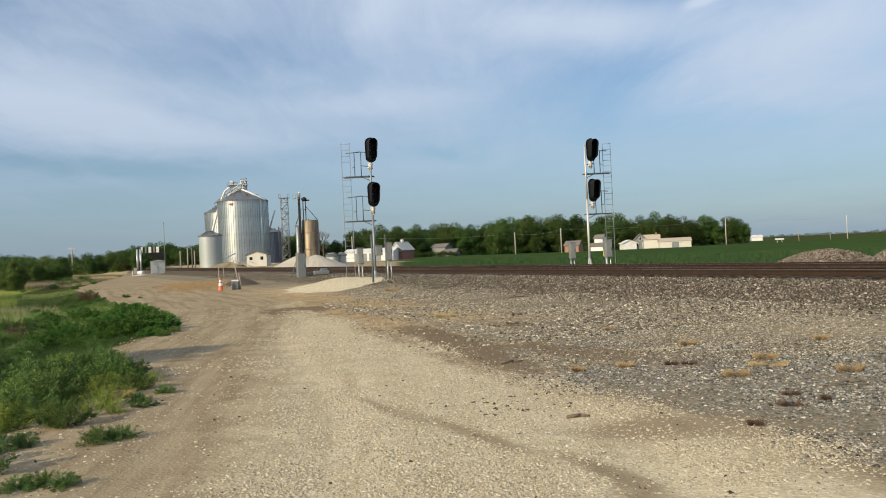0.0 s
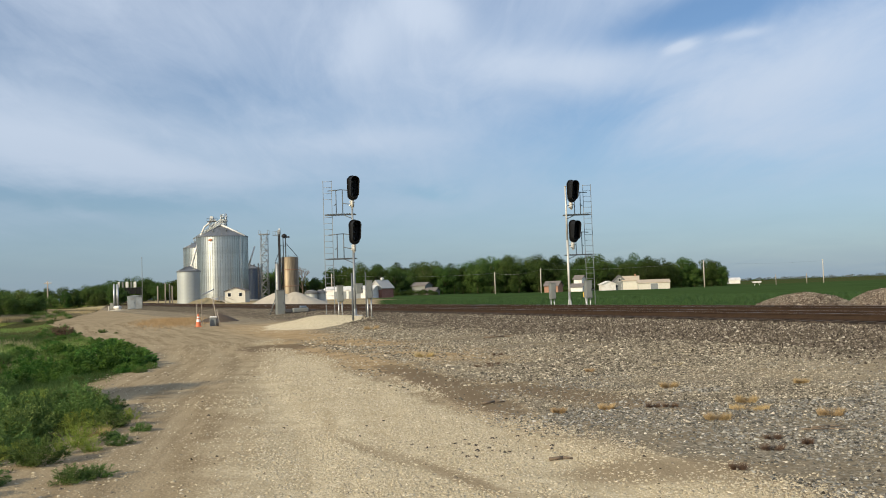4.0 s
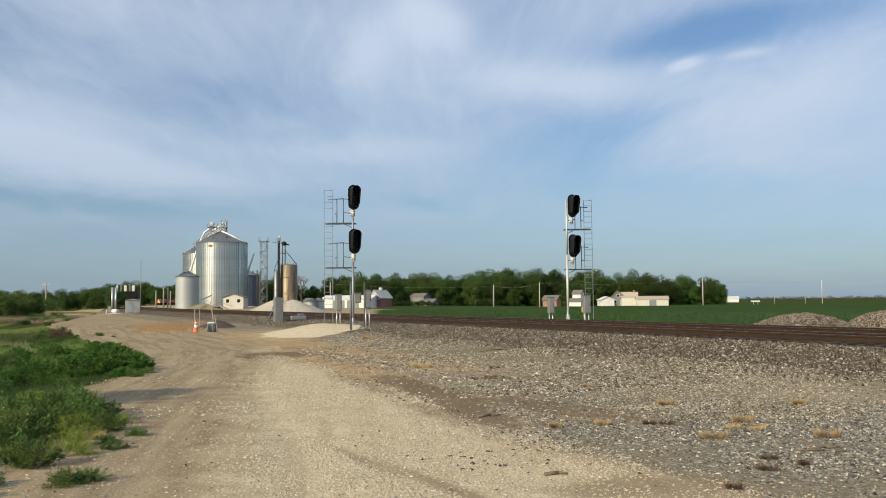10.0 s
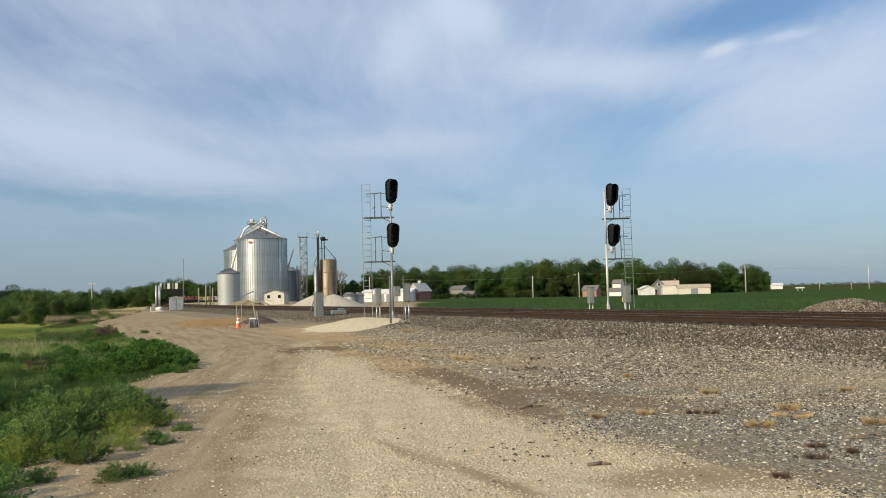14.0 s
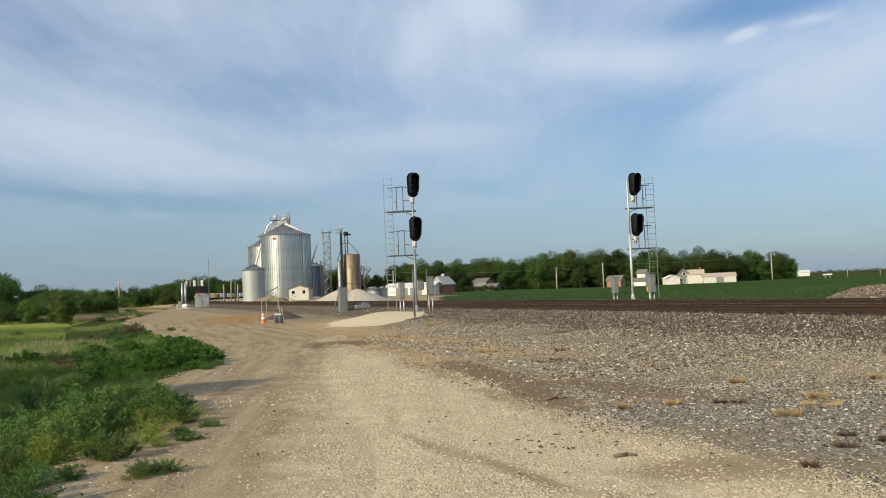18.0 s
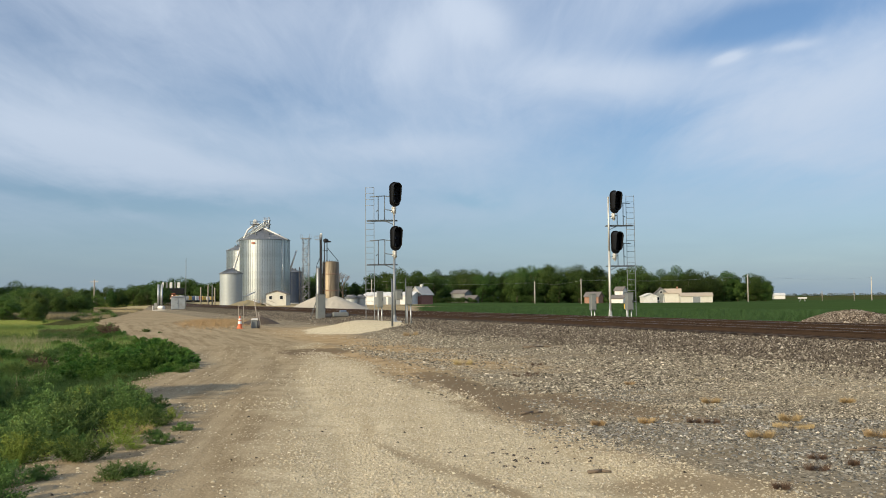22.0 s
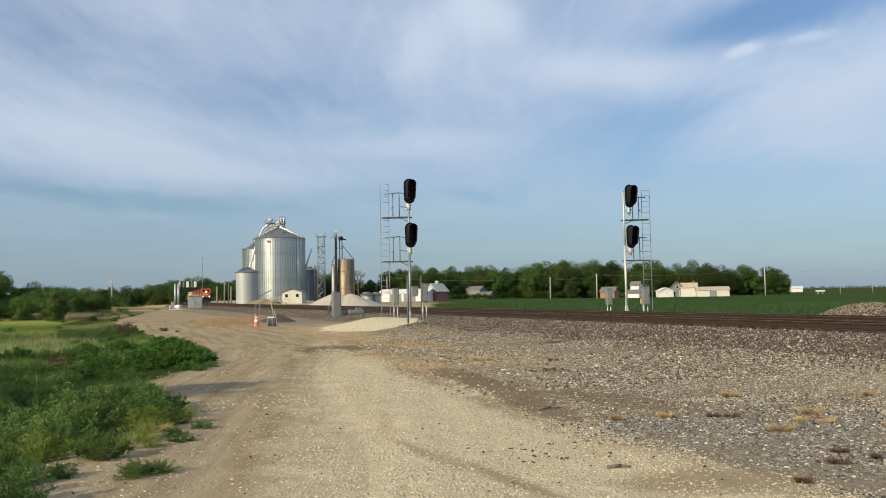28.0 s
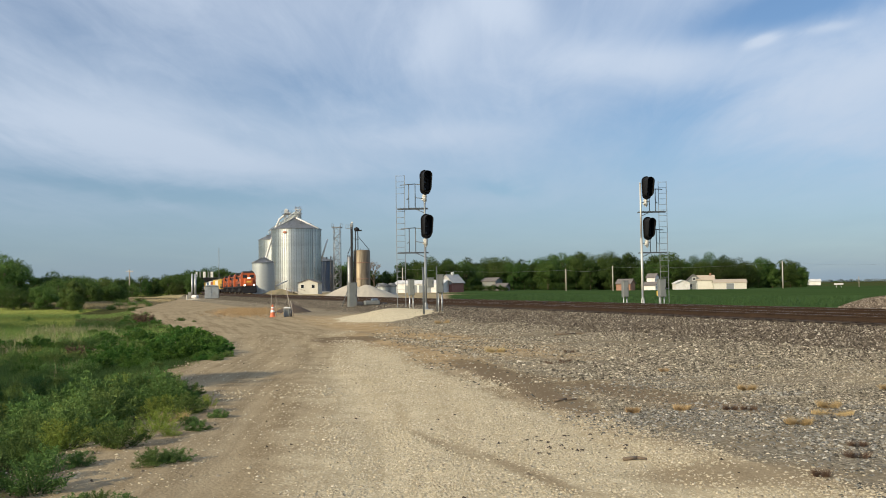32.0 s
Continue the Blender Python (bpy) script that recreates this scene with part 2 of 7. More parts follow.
CONCRETE = material("concrete", (0.42, 0.39, 0.34), (0.55, 0.52, 0.46), 3, 0.9, 0, 0.004)
BIN_STEEL = material("corrugated_bin_steel", (0.47, 0.495, 0.48), (0.61, 0.635, 0.615), 0.6, 0.34, 0.95, 0.002, fine=5, vary=0.07, stretch=(1, 1, 0.4))
BIN_ROOF = material("bin_roof_steel", (0.19, 0.20, 0.205), (0.27, 0.28, 0.285), 0.8, 0.5, 0.7, 0.002, fine=6)
BIN_OLD = material("dull_bin_steel", (0.34, 0.37, 0.37), (0.43, 0.46, 0.455), 0.7, 0.55, 0.35, 0.002, fine=5, vary=0.06)
BLUE_BIN = material("dark_blue_bin_steel", (0.09, 0.12, 0.17), (0.14, 0.17, 0.23), 0.7, 0.5, 0.4, fine=5)
RUST_BIN = material("rust_streaked_tank", (0.15, 0.115, 0.07), (0.30, 0.245, 0.165), 1.3, 0.5, 0.35, 0.004, fine=5, stretch=(1, 1, 0.10), dirt=(0.06, 0.042, 0.03))
WHITE = material("white_paint", (0.66, 0.65, 0.62), (0.76, 0.75, 0.72), 1.5, 0.6, dirt=(0.54, 0.52, 0.47))
CREAM = material("cream_siding", (0.54, 0.52, 0.45), (0.62, 0.60, 0.52), 1.5, 0.6)
RED_BARN = material("red_barn_boards", (0.25, 0.105, 0.08), (0.33, 0.155, 0.12), 1.2, 0.8, fine=8, stretch=(1, 1, 0.3))
GREY_ROOF = material("grey_metal_roof", (0.34, 0.34, 0.33), (0.46, 0.46, 0.44), 1, 0.55, 0.2)
TAN_ROOF = material("tan_metal_roof", (0.42, 0.35, 0.26), (0.50, 0.42, 0.32), 1, 0.6)
BROWN_ROOF = material("brown_shingle_roof", (0.20, 0.12, 0.08), (0.28, 0.17, 0.12), 2, 0.9)
SHINGLE = material("asphalt_shingle", (0.12, 0.11, 0.10), (0.20, 0.18, 0.17), 2, 0.9, fine=14)
BRICK = material("brown_brick", (0.27, 0.15, 0.10), (0.38, 0.22, 0.15), 3, 0.9, fine=20)
GLASS_DARK = material("dark_window_glass", (0.015, 0.018, 0.022), (0.03, 0.034, 0.04), 2, 0.06)
DOOR_GREY = material("grey_door_panel", (0.16, 0.18, 0.19), (0.22, 0.24, 0.25), 2, 0.6)
POLE_WOOD = material("weathered_pole_wood", (0.27, 0.235, 0.19), (0.38, 0.335, 0.28), 3, 0.9, fine=30, stretch=(4, 4, 0.3))
PALE_POLE = material("sun_bleached_pole_wood", (0.44, 0.40, 0.34), (0.58, 0.53, 0.46), 3, 0.9, fine=30, stretch=(4, 4, 0.3))
BARK = material("bark", (0.10, 0.075, 0.05), (0.19, 0.15, 0.11), 6, 0.95, 0, 0.01, stretch=(2, 2, 0.5))
SAND = material("pale_sand", (0.40, 0.36, 0.285), (0.50, 0.45, 0.36), 0.8, 0.95, 0, 0.03, fine=9)


def stone_material(name, stops):
    """Broken stone: each piece takes its tone from the stops (share of all, colour)."""
    mt = material(name, (0.2, 0.2, 0.2), (0.3, 0.3, 0.3), 9, 0.92, spec=0.08)
    stops = [(at, (c[0], c[1] * 0.985, c[2] * 0.92)) for at, c in stops]
    nt = mt.node_tree
    N, L = nt.nodes.new, nt.links.new
    rp, geo, mx = N("ShaderNodeValToRGB"), N("ShaderNodeNewGeometry"), N("ShaderNodeMix")
    el = rp.color_ramp.elements
    el[0].position, el[0].color = stops[0][0], (*stops[0][1], 1)
    el[1].position, el[1].color = stops[-1][0], (*stops[-1][1], 1)
    for at, c in stops[1:-1]:
        el.new(at).color = (*c, 1)
    L(geo.outputs["Random Per Island"], rp.inputs[0])
    nz = N("ShaderNodeTexNoise")
    nz.inputs["Scale"].default_value = 40
    tc = N("ShaderNodeTexCoord")
    L(tc.outputs["Object"], nz.inputs["Vector"])
    mx.data_type, mx.blend_type = "RGBA", "OVERLAY"
    mx.inputs["Factor"].default_value = 0.35
    L(rp.outputs[0], mx.inputs["A"])
    L(nz.outputs["Fac"], mx.inputs["B"])
    L(mx.outputs["Result"], nt.nodes["Principled BSDF"].inputs["Base Color"])
    return mt


ROCK = stone_material("broken_gravel", [(0.0, (0.062, 0.054, 0.042)), (0.3, (0.155, 0.136, 0.106)), (0.65, (0.295, 0.26, 0.205)), (0.9, (0.47, 0.42, 0.33)), (1.0, (0.80, 0.73, 0.60))])
BLUE_ROCK = stone_material("blue_grey_gravel", [(0.0, (0.070, 0.066, 0.058)), (0.35, (0.160, 0.153, 0.138)), (0.7, (0.28, 0.270, 0.247)), (0.93, (0.42, 0.404, 0.365)), (1.0, (0.76, 0.72, 0.64))])
BALLAST_ROCK = stone_material("dark_ballast", [(0.0, (0.028, 0.022, 0.018)), (0.35, (0.088, 0.072, 0.058)), (0.66, (0.185, 0.155, 0.125)), (0.9, (0.31, 0.27, 0.22)), (1.0, (0.60, 0.55, 0.47))])
BED_ROCK = stone_material("oil_stained_ballast", [(0.0, (0.016, 0.011, 0.008)), (0.5, (0.038, 0.027, 0.020)), (1.0, (0.10, 0.076, 0.056))])
LIME = stone_material("crushed_limestone", [(0.0, (0.40, 0.34, 0.245)), (0.4, (0.48, 0.415, 0.305)), (0.88, (0.57, 0.50, 0.38)), (1.0, (0.70, 0.63, 0.51))])
PILE_ROCK = stone_material("reddish_crushed_stone", [(0.0, (0.05, 0.038, 0.03)), (0.4, (0.14, 0.11, 0.088)), (0.75, (0.27, 0.225, 0.185)), (1.0, (0.55, 0.49, 0.42))])
CONE = material("orange_cone_rubber", (0.58, 0.13, 0.05), (0.66, 0.18, 0.07), 6, 0.6)
CONE_BAND = material("white_band", (0.80, 0.80, 0.78), (0.88, 0.88, 0.86), 6, 0.4)
ORANGE = material("locomotive_orange", (0.46, 0.095, 0.02), (0.56, 0.135, 0.035), 0.8, 0.55, dirt=(0.22, 0.06, 0.03))
YELLOW = material("container_yellow", (0.66, 0.42, 0.06), (0.75, 0.50, 0.10), 0.7, 0.5, vary=0.15)
WHITE_BOX = material("container_white", (0.66, 0.66, 0.63), (0.76, 0.75, 0.72), 0.7, 0.5, dirt=(0.5, 0.46, 0.4))
RUST_BOX = material("container_rust", (0.30, 0.10, 0.06), (0.40, 0.16, 0.09), 0.7, 0.55)
BLUE_BOX = material("container_blue", (0.06, 0.12, 0.24), (0.10, 0.18, 0.32), 0.7, 0.5)
HEADLIGHT = material("lit_headlight", (1, 0.9, 0.7), (1, 0.95, 0.8), 2, 0.2, emit=((1.0, 0.80, 0.52), 4))
LEAF_TREE = leaf_material("broad_leaves", (0.034, 0.068, 0.016), (0.068, 0.113, 0.027), 0.20, 0.42, 0.020)
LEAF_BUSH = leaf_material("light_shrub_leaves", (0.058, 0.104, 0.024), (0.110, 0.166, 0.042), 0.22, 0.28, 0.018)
LEAF_WEED = leaf_material("grey_green_weed_leaves", (0.082, 0.145, 0.038), (0.155, 0.232, 0.066), 0.25, 0.26, 0.02)
LEAF_LUSH = leaf_material("lush_green_leaves", (0.050, 0.125, 0.022), (0.100, 0.200, 0.040), 0.25, 0.25, 0.015)
LEAF_LIGHT = leaf_material("yellow_green_leaves", (0.16, 0.225, 0.04), (0.25, 0.30, 0.065), 0.28, 0.15)
CROP_LEAF = leaf_material("young_crop_leaves", (0.036, 0.070, 0.024), (0.060, 0.104, 0.034), 0.25, 0.1)
GRASS = leaf_material("meadow_grass", (0.165, 0.195, 0.048), (0.26, 0.28, 0.082), 0.4, 0.1)
STRAW = leaf_material("dry_straw_grass", (0.40, 0.29, 0.14), (0.54, 0.41, 0.22), 0.35, 0.12)
REED = leaf_material("pale_dead_grass", (0.25, 0.215, 0.125), (0.36, 0.31, 0.19), 0.35, 0.1)
# distance haze is painted into this leaf colour
FAR_WOODS = material("haze_tinted_far_woods", (0.10, 0.13, 0.14), (0.15, 0.18, 0.19), 0.05, 0.95, spec=0)
DEAD = material("dead_brown_plant", (0.07, 0.042, 0.028), (0.13, 0.08, 0.05), 6, 0.95)

# ---- mesh building ----


class Mesh:
    """Vertices and faces of one part."""

    def __init__(self):
        self.v, self.f, self.s = [], [], []

    def poly(self, pts, smooth=False):
        k = len(self.v)
        self.v += [tuple(p) for p in pts]
        self.f.append(tuple(range(k, k + len(pts))))
        self.s.append(smooth)

    def box(self, c, size, turn=0.0, b=0.0, m=None):
        """A box, its edges chamfered by b, turned about z by degrees (or by the matrix m)."""
        k, (hx, hy, hz) = len(self.v), (q / 2 for q in size)
        r = m or Matrix.Rotation(radians(turn), 3, "Z")
        c = Vector(c)
        b = min(b, 0.45 * min(size))
        sg = [(x, y, z) for x in (-1, 1) for y in (-1, 1) for z in (-1, 1)]
        if b <= 0:
            self.v += [tuple(c + r @ Vector((x * hx, y * hy, z * hz))) for x, y, z in sg]
            q = [(0, 1, 3, 2), (4, 6, 7, 5), (0, 4, 5, 1), (2, 3, 7, 6), (0, 2, 6, 4), (1, 5, 7, 3)]
            self.f += [tuple(k + i for i in t) for t in q]
            self.s += [False] * 6
            return
        for x, y, z in sg:
            for a in range(3):
                h = [x * (hx - (a != 0) * b), y * (hy - (a != 1) * b), z * (hz - (a != 2) * b)]
                self.v.append(tuple(c + r @ Vector(h)))
        i = lambda x, y, z, a: k + 3 * ((x > 0) * 4 + (y > 0) * 2 + (z > 0)) + a
        f = []
        for s in (-1, 1):
            f.append([i(s, -1, -1, 0), i(s, 1, -1, 0), i(s, 1, 1, 0), i(s, -1, 1, 0)])
            f.append([i(-1, s, -1, 1), i(1, s, -1, 1), i(1, s, 1, 1), i(-1, s, 1, 1)])
            f.append([i(-1, -1, s, 2), i(1, -1, s, 2), i(1, 1, s, 2), i(-1, 1, s, 2)])
            for t in (-1, 1):
                f.append([i(s, t, -1, 0), i(s, t, -1, 1), i(s, t, 1, 1), i(s, t, 1, 0)])
                f.append([i(s, -1, t, 0), i(s, -1, t, 2), i(s, 1, t, 2), i(s, 1, t, 0)])
                f.append([i(-1, s, t, 1), i(-1, s, t, 2), i(1, s, t, 2), i(1, s, t, 1)])
        f += [[i(x, y, z, 0), i(x, y, z, 1), i(x, y, z, 2)] for x, y, z in sg]
        self.f += [tuple(t) for t in f]
        self.s += [False] * len(f)

    def tube(self, a, b, r, r2=None, n=10, smooth=True, caps=True):
        a, b = Vector(a), Vector(b)
        r2 = r if r2 is None else r2
        q = (b - a).to_track_quat("Z", "Y").to_matrix()
        k = len(self.v)
        for c, rr in ((a, r), (b, r2)):
            self.v += [tuple(c + q @ Vector((rr * math.cos(2 * math.pi * i / n), rr * math.sin(2 * math.pi * i / n), 0))) for i in range(n)]
        for i in range(n):
            j = (i + 1) % n
            self.f.append((k + i, k + j, k + n + j, k + n + i))
            self.s.append(smooth)
        if caps:
            self.f += [tuple(range(k + n - 1, k - 1, -1)), tuple(range(k + n, k + 2 * n))]
            self.s += [False, False]

    def lathe(self, prof, n=24, c=(0, 0, 0), smooth=True):
        """Radius and height pairs turned about z."""
        k = len(self.v)
        for r, z in prof:
            self.v += [(c[0] + r * math.cos(2 * math.pi * i / n), c[1] + r * math.sin(2 * math.pi * i / n), c[2] + z) for i in range(n)]
        for a in range(len(prof) - 1):
            for i in range(n):
                j = (i + 1) % n
                self.f.append((k + a * n + i, k + a * n + j, k + a * n + n + j, k + a * n + n + i))
                self.s.append(smooth)

    def prism(self, outline, a, b, smooth=False):
        """An outline in x and z, drawn out along y from a to b."""
        k, n = len(self.v), len(outline)
        self.v += [(x, a, z) for x, z in outline] + [(x, b, z) for x, z in outline]
        self.f += [tuple(range(k, k + n)), tuple(range(k + 2 * n - 1, k + n - 1, -1))]
        self.s += [False, False]
        for i in range(n):
            j = (i + 1) % n
            self.f.append((k + i, k + n + i, k + n + j, k + j))
            self.s.append(smooth)

    def pipe(self, pts, r, n=5):
        """One unbroken tube along the points."""
        k = len(self.v)
        for i, p in enumerate(pts):
            d = Vector(pts[min(i + 1, len(pts) - 1)]) - Vector(pts[max(i - 1, 0)])
            q = d.to_track_quat("Z", "Y").to_matrix()
            self.v += [tuple(Vector(p) + q @ Vector((r * math.cos(6.2832 * j / n), r * math.sin(6.2832 * j / n), 0))) for j in range(n)]
        for i in range(len(pts) - 1):
            for j in range(n):
                a, b = k + i * n + j, k + i * n + (j + 1) % n
                self.f.append((a, b, b + n, a + n))
                self.s.append(True)

    def data(self, name, mt):
        me = bpy.data.meshes.new(name)
        me.from_pydata(self.v, [], self.f)
        me.polygons.foreach_set("use_smooth", self.s)
        me.materials.append(mt)
        me.update()
        return me


def part(name, mesh, mt, parent, label=""):
    ob = new(name, mesh.data(name, mt) if isinstance(mesh, Mesh) else mesh)
    ob.parent = parent
    if label:
        tagged(ob, label)
    return ob


def thing(name, label, category, group="", m=None, kind=""):
    ob = tagged(new(name), label, category, group, kind)
    if m is not None:
        ob.matrix_basis = m
    return ob


def solid(name, mesh, mt, label, category, group="", m=None, kind=""):
    ob = tagged(new(name, mesh.data(name, mt) if isinstance(mesh, Mesh) else mesh), label, category, group, kind)
    if m is not None:
        ob.matrix_basis = m
    return ob


def triangles(name, v, f, mt):
    """A mesh out of arrays of vertices and triangles."""
    me = bpy.data.meshes.new(name)
    me.vertices.add(len(v))
    me.vertices.foreach_set("co", np.asarray(v, np.float32).ravel())
    me.loops.add(3 * len(f))
    me.loops.foreach_set("vertex_index", np.asarray(f, np.int32).ravel())
    me.polygons.add(len(f))
    me.polygons.foreach_set("loop_start", np.arange(0, 3 * len(f), 3, dtype=np.int32))
    me.materials.append(mt)
    me.update(calc_edges=True)
    return me


# ---- plan ----
TRACK_AZ = radians(-24.9)
ALONG = np.array([math.sin(TRACK_AZ), math.cos(TRACK_AZ)])   # along the line, away from the camera
ASIDE = np.array([ALONG[1], -ALONG[0]])                      # square to it, to the right
NEAR, FAR, GAUGE = 20.72, 24.77, 1.435
RAIL_TOP = 0.57
# the far line runs straight, bends right, runs straight and bends right again: (from, to, radius)
BENDS = ((145.0, 197.0, 986.0), (454.0, 1600.0, 1333.0))
STATIONS = np.arange(-300.0, 1601.0, 1.0)
TURNS = sum(np.clip(STATIONS - a, 0, b - a) / r for a, b, r in BENDS)
_steps = ALONG[None] * np.cos(TURNS)[:, None] + ASIDE[None] * np.sin(TURNS)[:, None]
CENTRE = np.concatenate([np.zeros((1, 2)), np.cumsum(_steps[:-1], 0)]) + ALONG * -300.0 + ASIDE * FAR


def line(s, p):
    """Place and heading (degrees about z) at s metres along the line and p metres aside."""
    x, y, a = (float(np.interp(s, STATIONS, q)) for q in (CENTRE[:, 0], CENTRE[:, 1], TURNS))
    side = ASIDE * math.cos(a) - ALONG * math.sin(a)
    return np.array([x, y]) + side * (p - FAR), 24.9 - math.degrees(a)


def hashed(i, j, seed):
    h = np.sin(i * 127.1 + j * 311.7 + seed * 74.7) * 43758.5453
    return h - np.floor(h)


def vnoise(x, y, seed=0):
    i, j = np.floor(x), np.floor(y)
    a, b = x - i, y - j
    a, b = a * a * (3 - 2 * a), b * b * (3 - 2 * b)
    return (hashed(i, j, seed) * (1 - a) + hashed(i + 1, j, seed) * a) * (1 - b) + (hashed(i, j + 1, seed) * (1 - a) + hashed(i + 1, j + 1, seed) * a) * b


def fbm(x, y, seed=0):
    return sum(vnoise(x * 2 ** k, y * 2 ** k, seed + k) / 2 ** k for k in range(4)) / 1.875


def smooth(x, lo, hi):
    t = np.clip((x - lo) / (hi - lo), 0, 1)
    return t * t * (3 - 2 * t)


EDGE_Y = [-40, 0, 7.6, 10, 12, 14, 17, 19.5, 22, 25, 32, 48, 68, 139, 260]
EDGE_X = [2, -3.2, -3.95, -4.15, -4.4, -5.05, -6.5, -6.7, -6.9, -8.3, -11.8, -20, -30.5, -55, -100]   # where the road ends and the weeds begin


STRAW_X, STRAW_Y = -19.2, 61.5     # a dry grass patch by the road
ROAD_Y = [0, 7.2, 8.4, 9.5, 11.3, 14.3, 17.3, 20.5, 24, 30]
PALE_LEFT = [-1.2, -1.8, -2.0, -2.15, -2.5, -3.15, -3.8, -4.2, -4.9, -6.5]     # the crushed stone on the road lies between these
PALE_RIGHT = [3.4, 2.2, 1.6, 1.0, 0.2, -0.8, -1.8, -2.7, -4.2, -6.4]


def lie(x, y):
    """Height of the ground."""
    x, y = np.asarray(x, float), np.asarray(y, float)
    s, p = x * ALONG[0] + y * ALONG[1], x * ASIDE[0] + y * ASIDE[1]
    z = 0.37 * smooth(p, 9.5, 18.3) - 0.045 * smooth(p, 18.9, 19.4) * (1 - smooth(p, 27.0, 28.0)) - 0.62 * smooth(p, 28.6, 33.0)
    far = smooth(np.hypot(x, y), 90, 240) * smooth(p, 30, 60)
    z = z + far * (0.35 - 0.75 * smooth(x, -25, 40))
    z = z + 0.10 * np.exp(-((x + 6.5) / 2.4) ** 2 - ((y - 45.0) / 4.5) ** 2) + 0.24 * np.exp(-((x + 6.7) / 1.5) ** 2 - ((y - 45.5) / 3.0) ** 2)
    edge = np.interp(y, EDGE_Y, EDGE_X)
    z = z - 0.28 * smooth(edge - x, 0.3, 3.0) * smooth(y, -60, 5) * (1 - smooth(y, 60, 110)) + 0.0
    near = 1 - smooth(np.hypot(x, y), 60, 140)
    flat = 1 - smooth(p, 17.5, 18.3) * (1 - smooth(p, 28.0, 29.0))
    z = z + near * flat * (0.020 * (vnoise(x * 0.33, y * 0.33, 3) - 0.5) + 0.006 * (vnoise(x * 0.8, y * 0.8, 9) - 0.5))
    # wheel ruts along the road
    c = np.interp(y, [0, 7, 11, 16, 22, 30, 48], [0.9, 0.1, -0.8, -2.2, -4.0, -7.0, -14.5])
    rut = np.exp(-((x - c - 1.15) / 0.28) ** 2) + np.exp(-((x - c + 1.15) / 0.28) ** 2) + np.exp(-((x - c + 2.6) / 0.25) ** 2)
    return z - near * 0.022 * rut * (1 - smooth(y, 26, 40))


def height(x, y):
    return float(lie(x, y))


def ground_material():
    mt = bpy.data.materials.new("open_ground")
    mt.use_nodes = True
    nt = mt.node_tree
    N, L = nt.nodes.new, nt.links.new
    b = nt.nodes["Principled BSDF"]
    tc = N("ShaderNodeTexCoord")

    def nz(scale, detail=6, rough=0.6, stretch=(1, 1, 1), turn=0):
        n, mp = N("ShaderNodeTexNoise"), N("ShaderNodeMapping")
        mp.inputs["Scale"].default_value = stretch
        mp.inputs["Rotation"].default_value = (0, 0, turn)
        L(tc.outputs["Object"], mp.inputs[0])
        L(mp.outputs[0], n.inputs["Vector"])
        n.inputs["Scale"].default_value, n.inputs["Detail"].default_value, n.inputs["Roughness"].default_value = scale, detail, rough
        return n.outputs[0]

    def m(op, a, c, e=None):
        n = N("ShaderNodeMath")
        n.operation = op
        for i, v in enumerate((a, c, e)):
            if isinstance(v, (int, float)):
                n.inputs[i].default_value = v
            elif v is not None:
                L(v, n.inputs[i])
        return n.outputs[0]

    def rng(v, lo, hi):
        n = N("ShaderNodeMapRange")
        n.interpolation_type = "SMOOTHSTEP"
        n.inputs["From Min"].default_value, n.inputs["From Max"].default_value = lo, hi
        L(v, n.inputs[0])
        return n.outputs[0]

    def mix(f, a, c):
        n = N("ShaderNodeMix")
        n.data_type = "RGBA"
        L(f, n.inputs["Factor"])
        for k, v in (("A", a), ("B", c)):
            if isinstance(v, tuple):
                n.inputs[k].default_value = (*v, 1)
            else:
                L(v, n.inputs[k])
        return n.outputs["Result"]

    def attr(name):
        n = N("ShaderNodeAttribute")
        n.attribute_name = name
        return n.outputs["Fac"]
    big, mid, fine, grit = nz(0.22), nz(1.4), nz(9, 5), nz(38, 3)
    vor = N("ShaderNodeTexVoronoi")
    vor.inputs["Scale"].default_value = 32
    L(tc.outputs["Object"], vor.inputs["Vector"])
    stone = N("ShaderNodeSeparateColor")
    L(vor.outputs["Color"], stone.inputs[0])
    break_up = m("MULTIPLY", m("SUBTRACT", m("ADD", m("MULTIPLY", mid, 0.6), m("MULTIPLY", fine, 0.4)), 0.5), 1.6)

    def zone(name):
        return rng(m("ADD", attr(name), break_up), 0.36, 0.64)
    # wheel streaks that follow the road's bend
    lane, sep = N("ShaderNodeCombineXYZ"), N("ShaderNodeSeparateXYZ")
    L(tc.outputs["Object"], sep.inputs[0])
    L(attr("across"), lane.inputs[0])
    L(m("MULTIPLY", sep.outputs[1], 0.07), lane.inputs[1])
    lanes = N("ShaderNodeTexNoise")
    lanes.inputs["Scale"].default_value, lanes.inputs["Detail"].default_value, lanes.inputs["Roughness"].default_value = 2.1, 6, 0.68
    L(lane.outputs[0], lanes.inputs["Vector"])
    streak = lanes.outputs[0]
    vor2 = N("ShaderNodeTexVoronoi")
    vor2.inputs["Scale"].default_value = 46
    L(tc.outputs["Object"], vor2.inputs["Vector"])
    chip = N("ShaderNodeSeparateColor")
    L(vor2.outputs["Color"], chip.inputs[0])
    dirt = mix(rng(m("ADD", m("MULTIPLY", mid, 0.22), m("MULTIPLY", streak, 0.78)), 0.36, 0.62), (0.245, 0.192, 0.127), (0.39, 0.318, 0.218))
    dirt = mix(m("MULTIPLY", rng(grit, 0.55, 0.7), 0.5), dirt, (0.56, 0.48, 0.35))
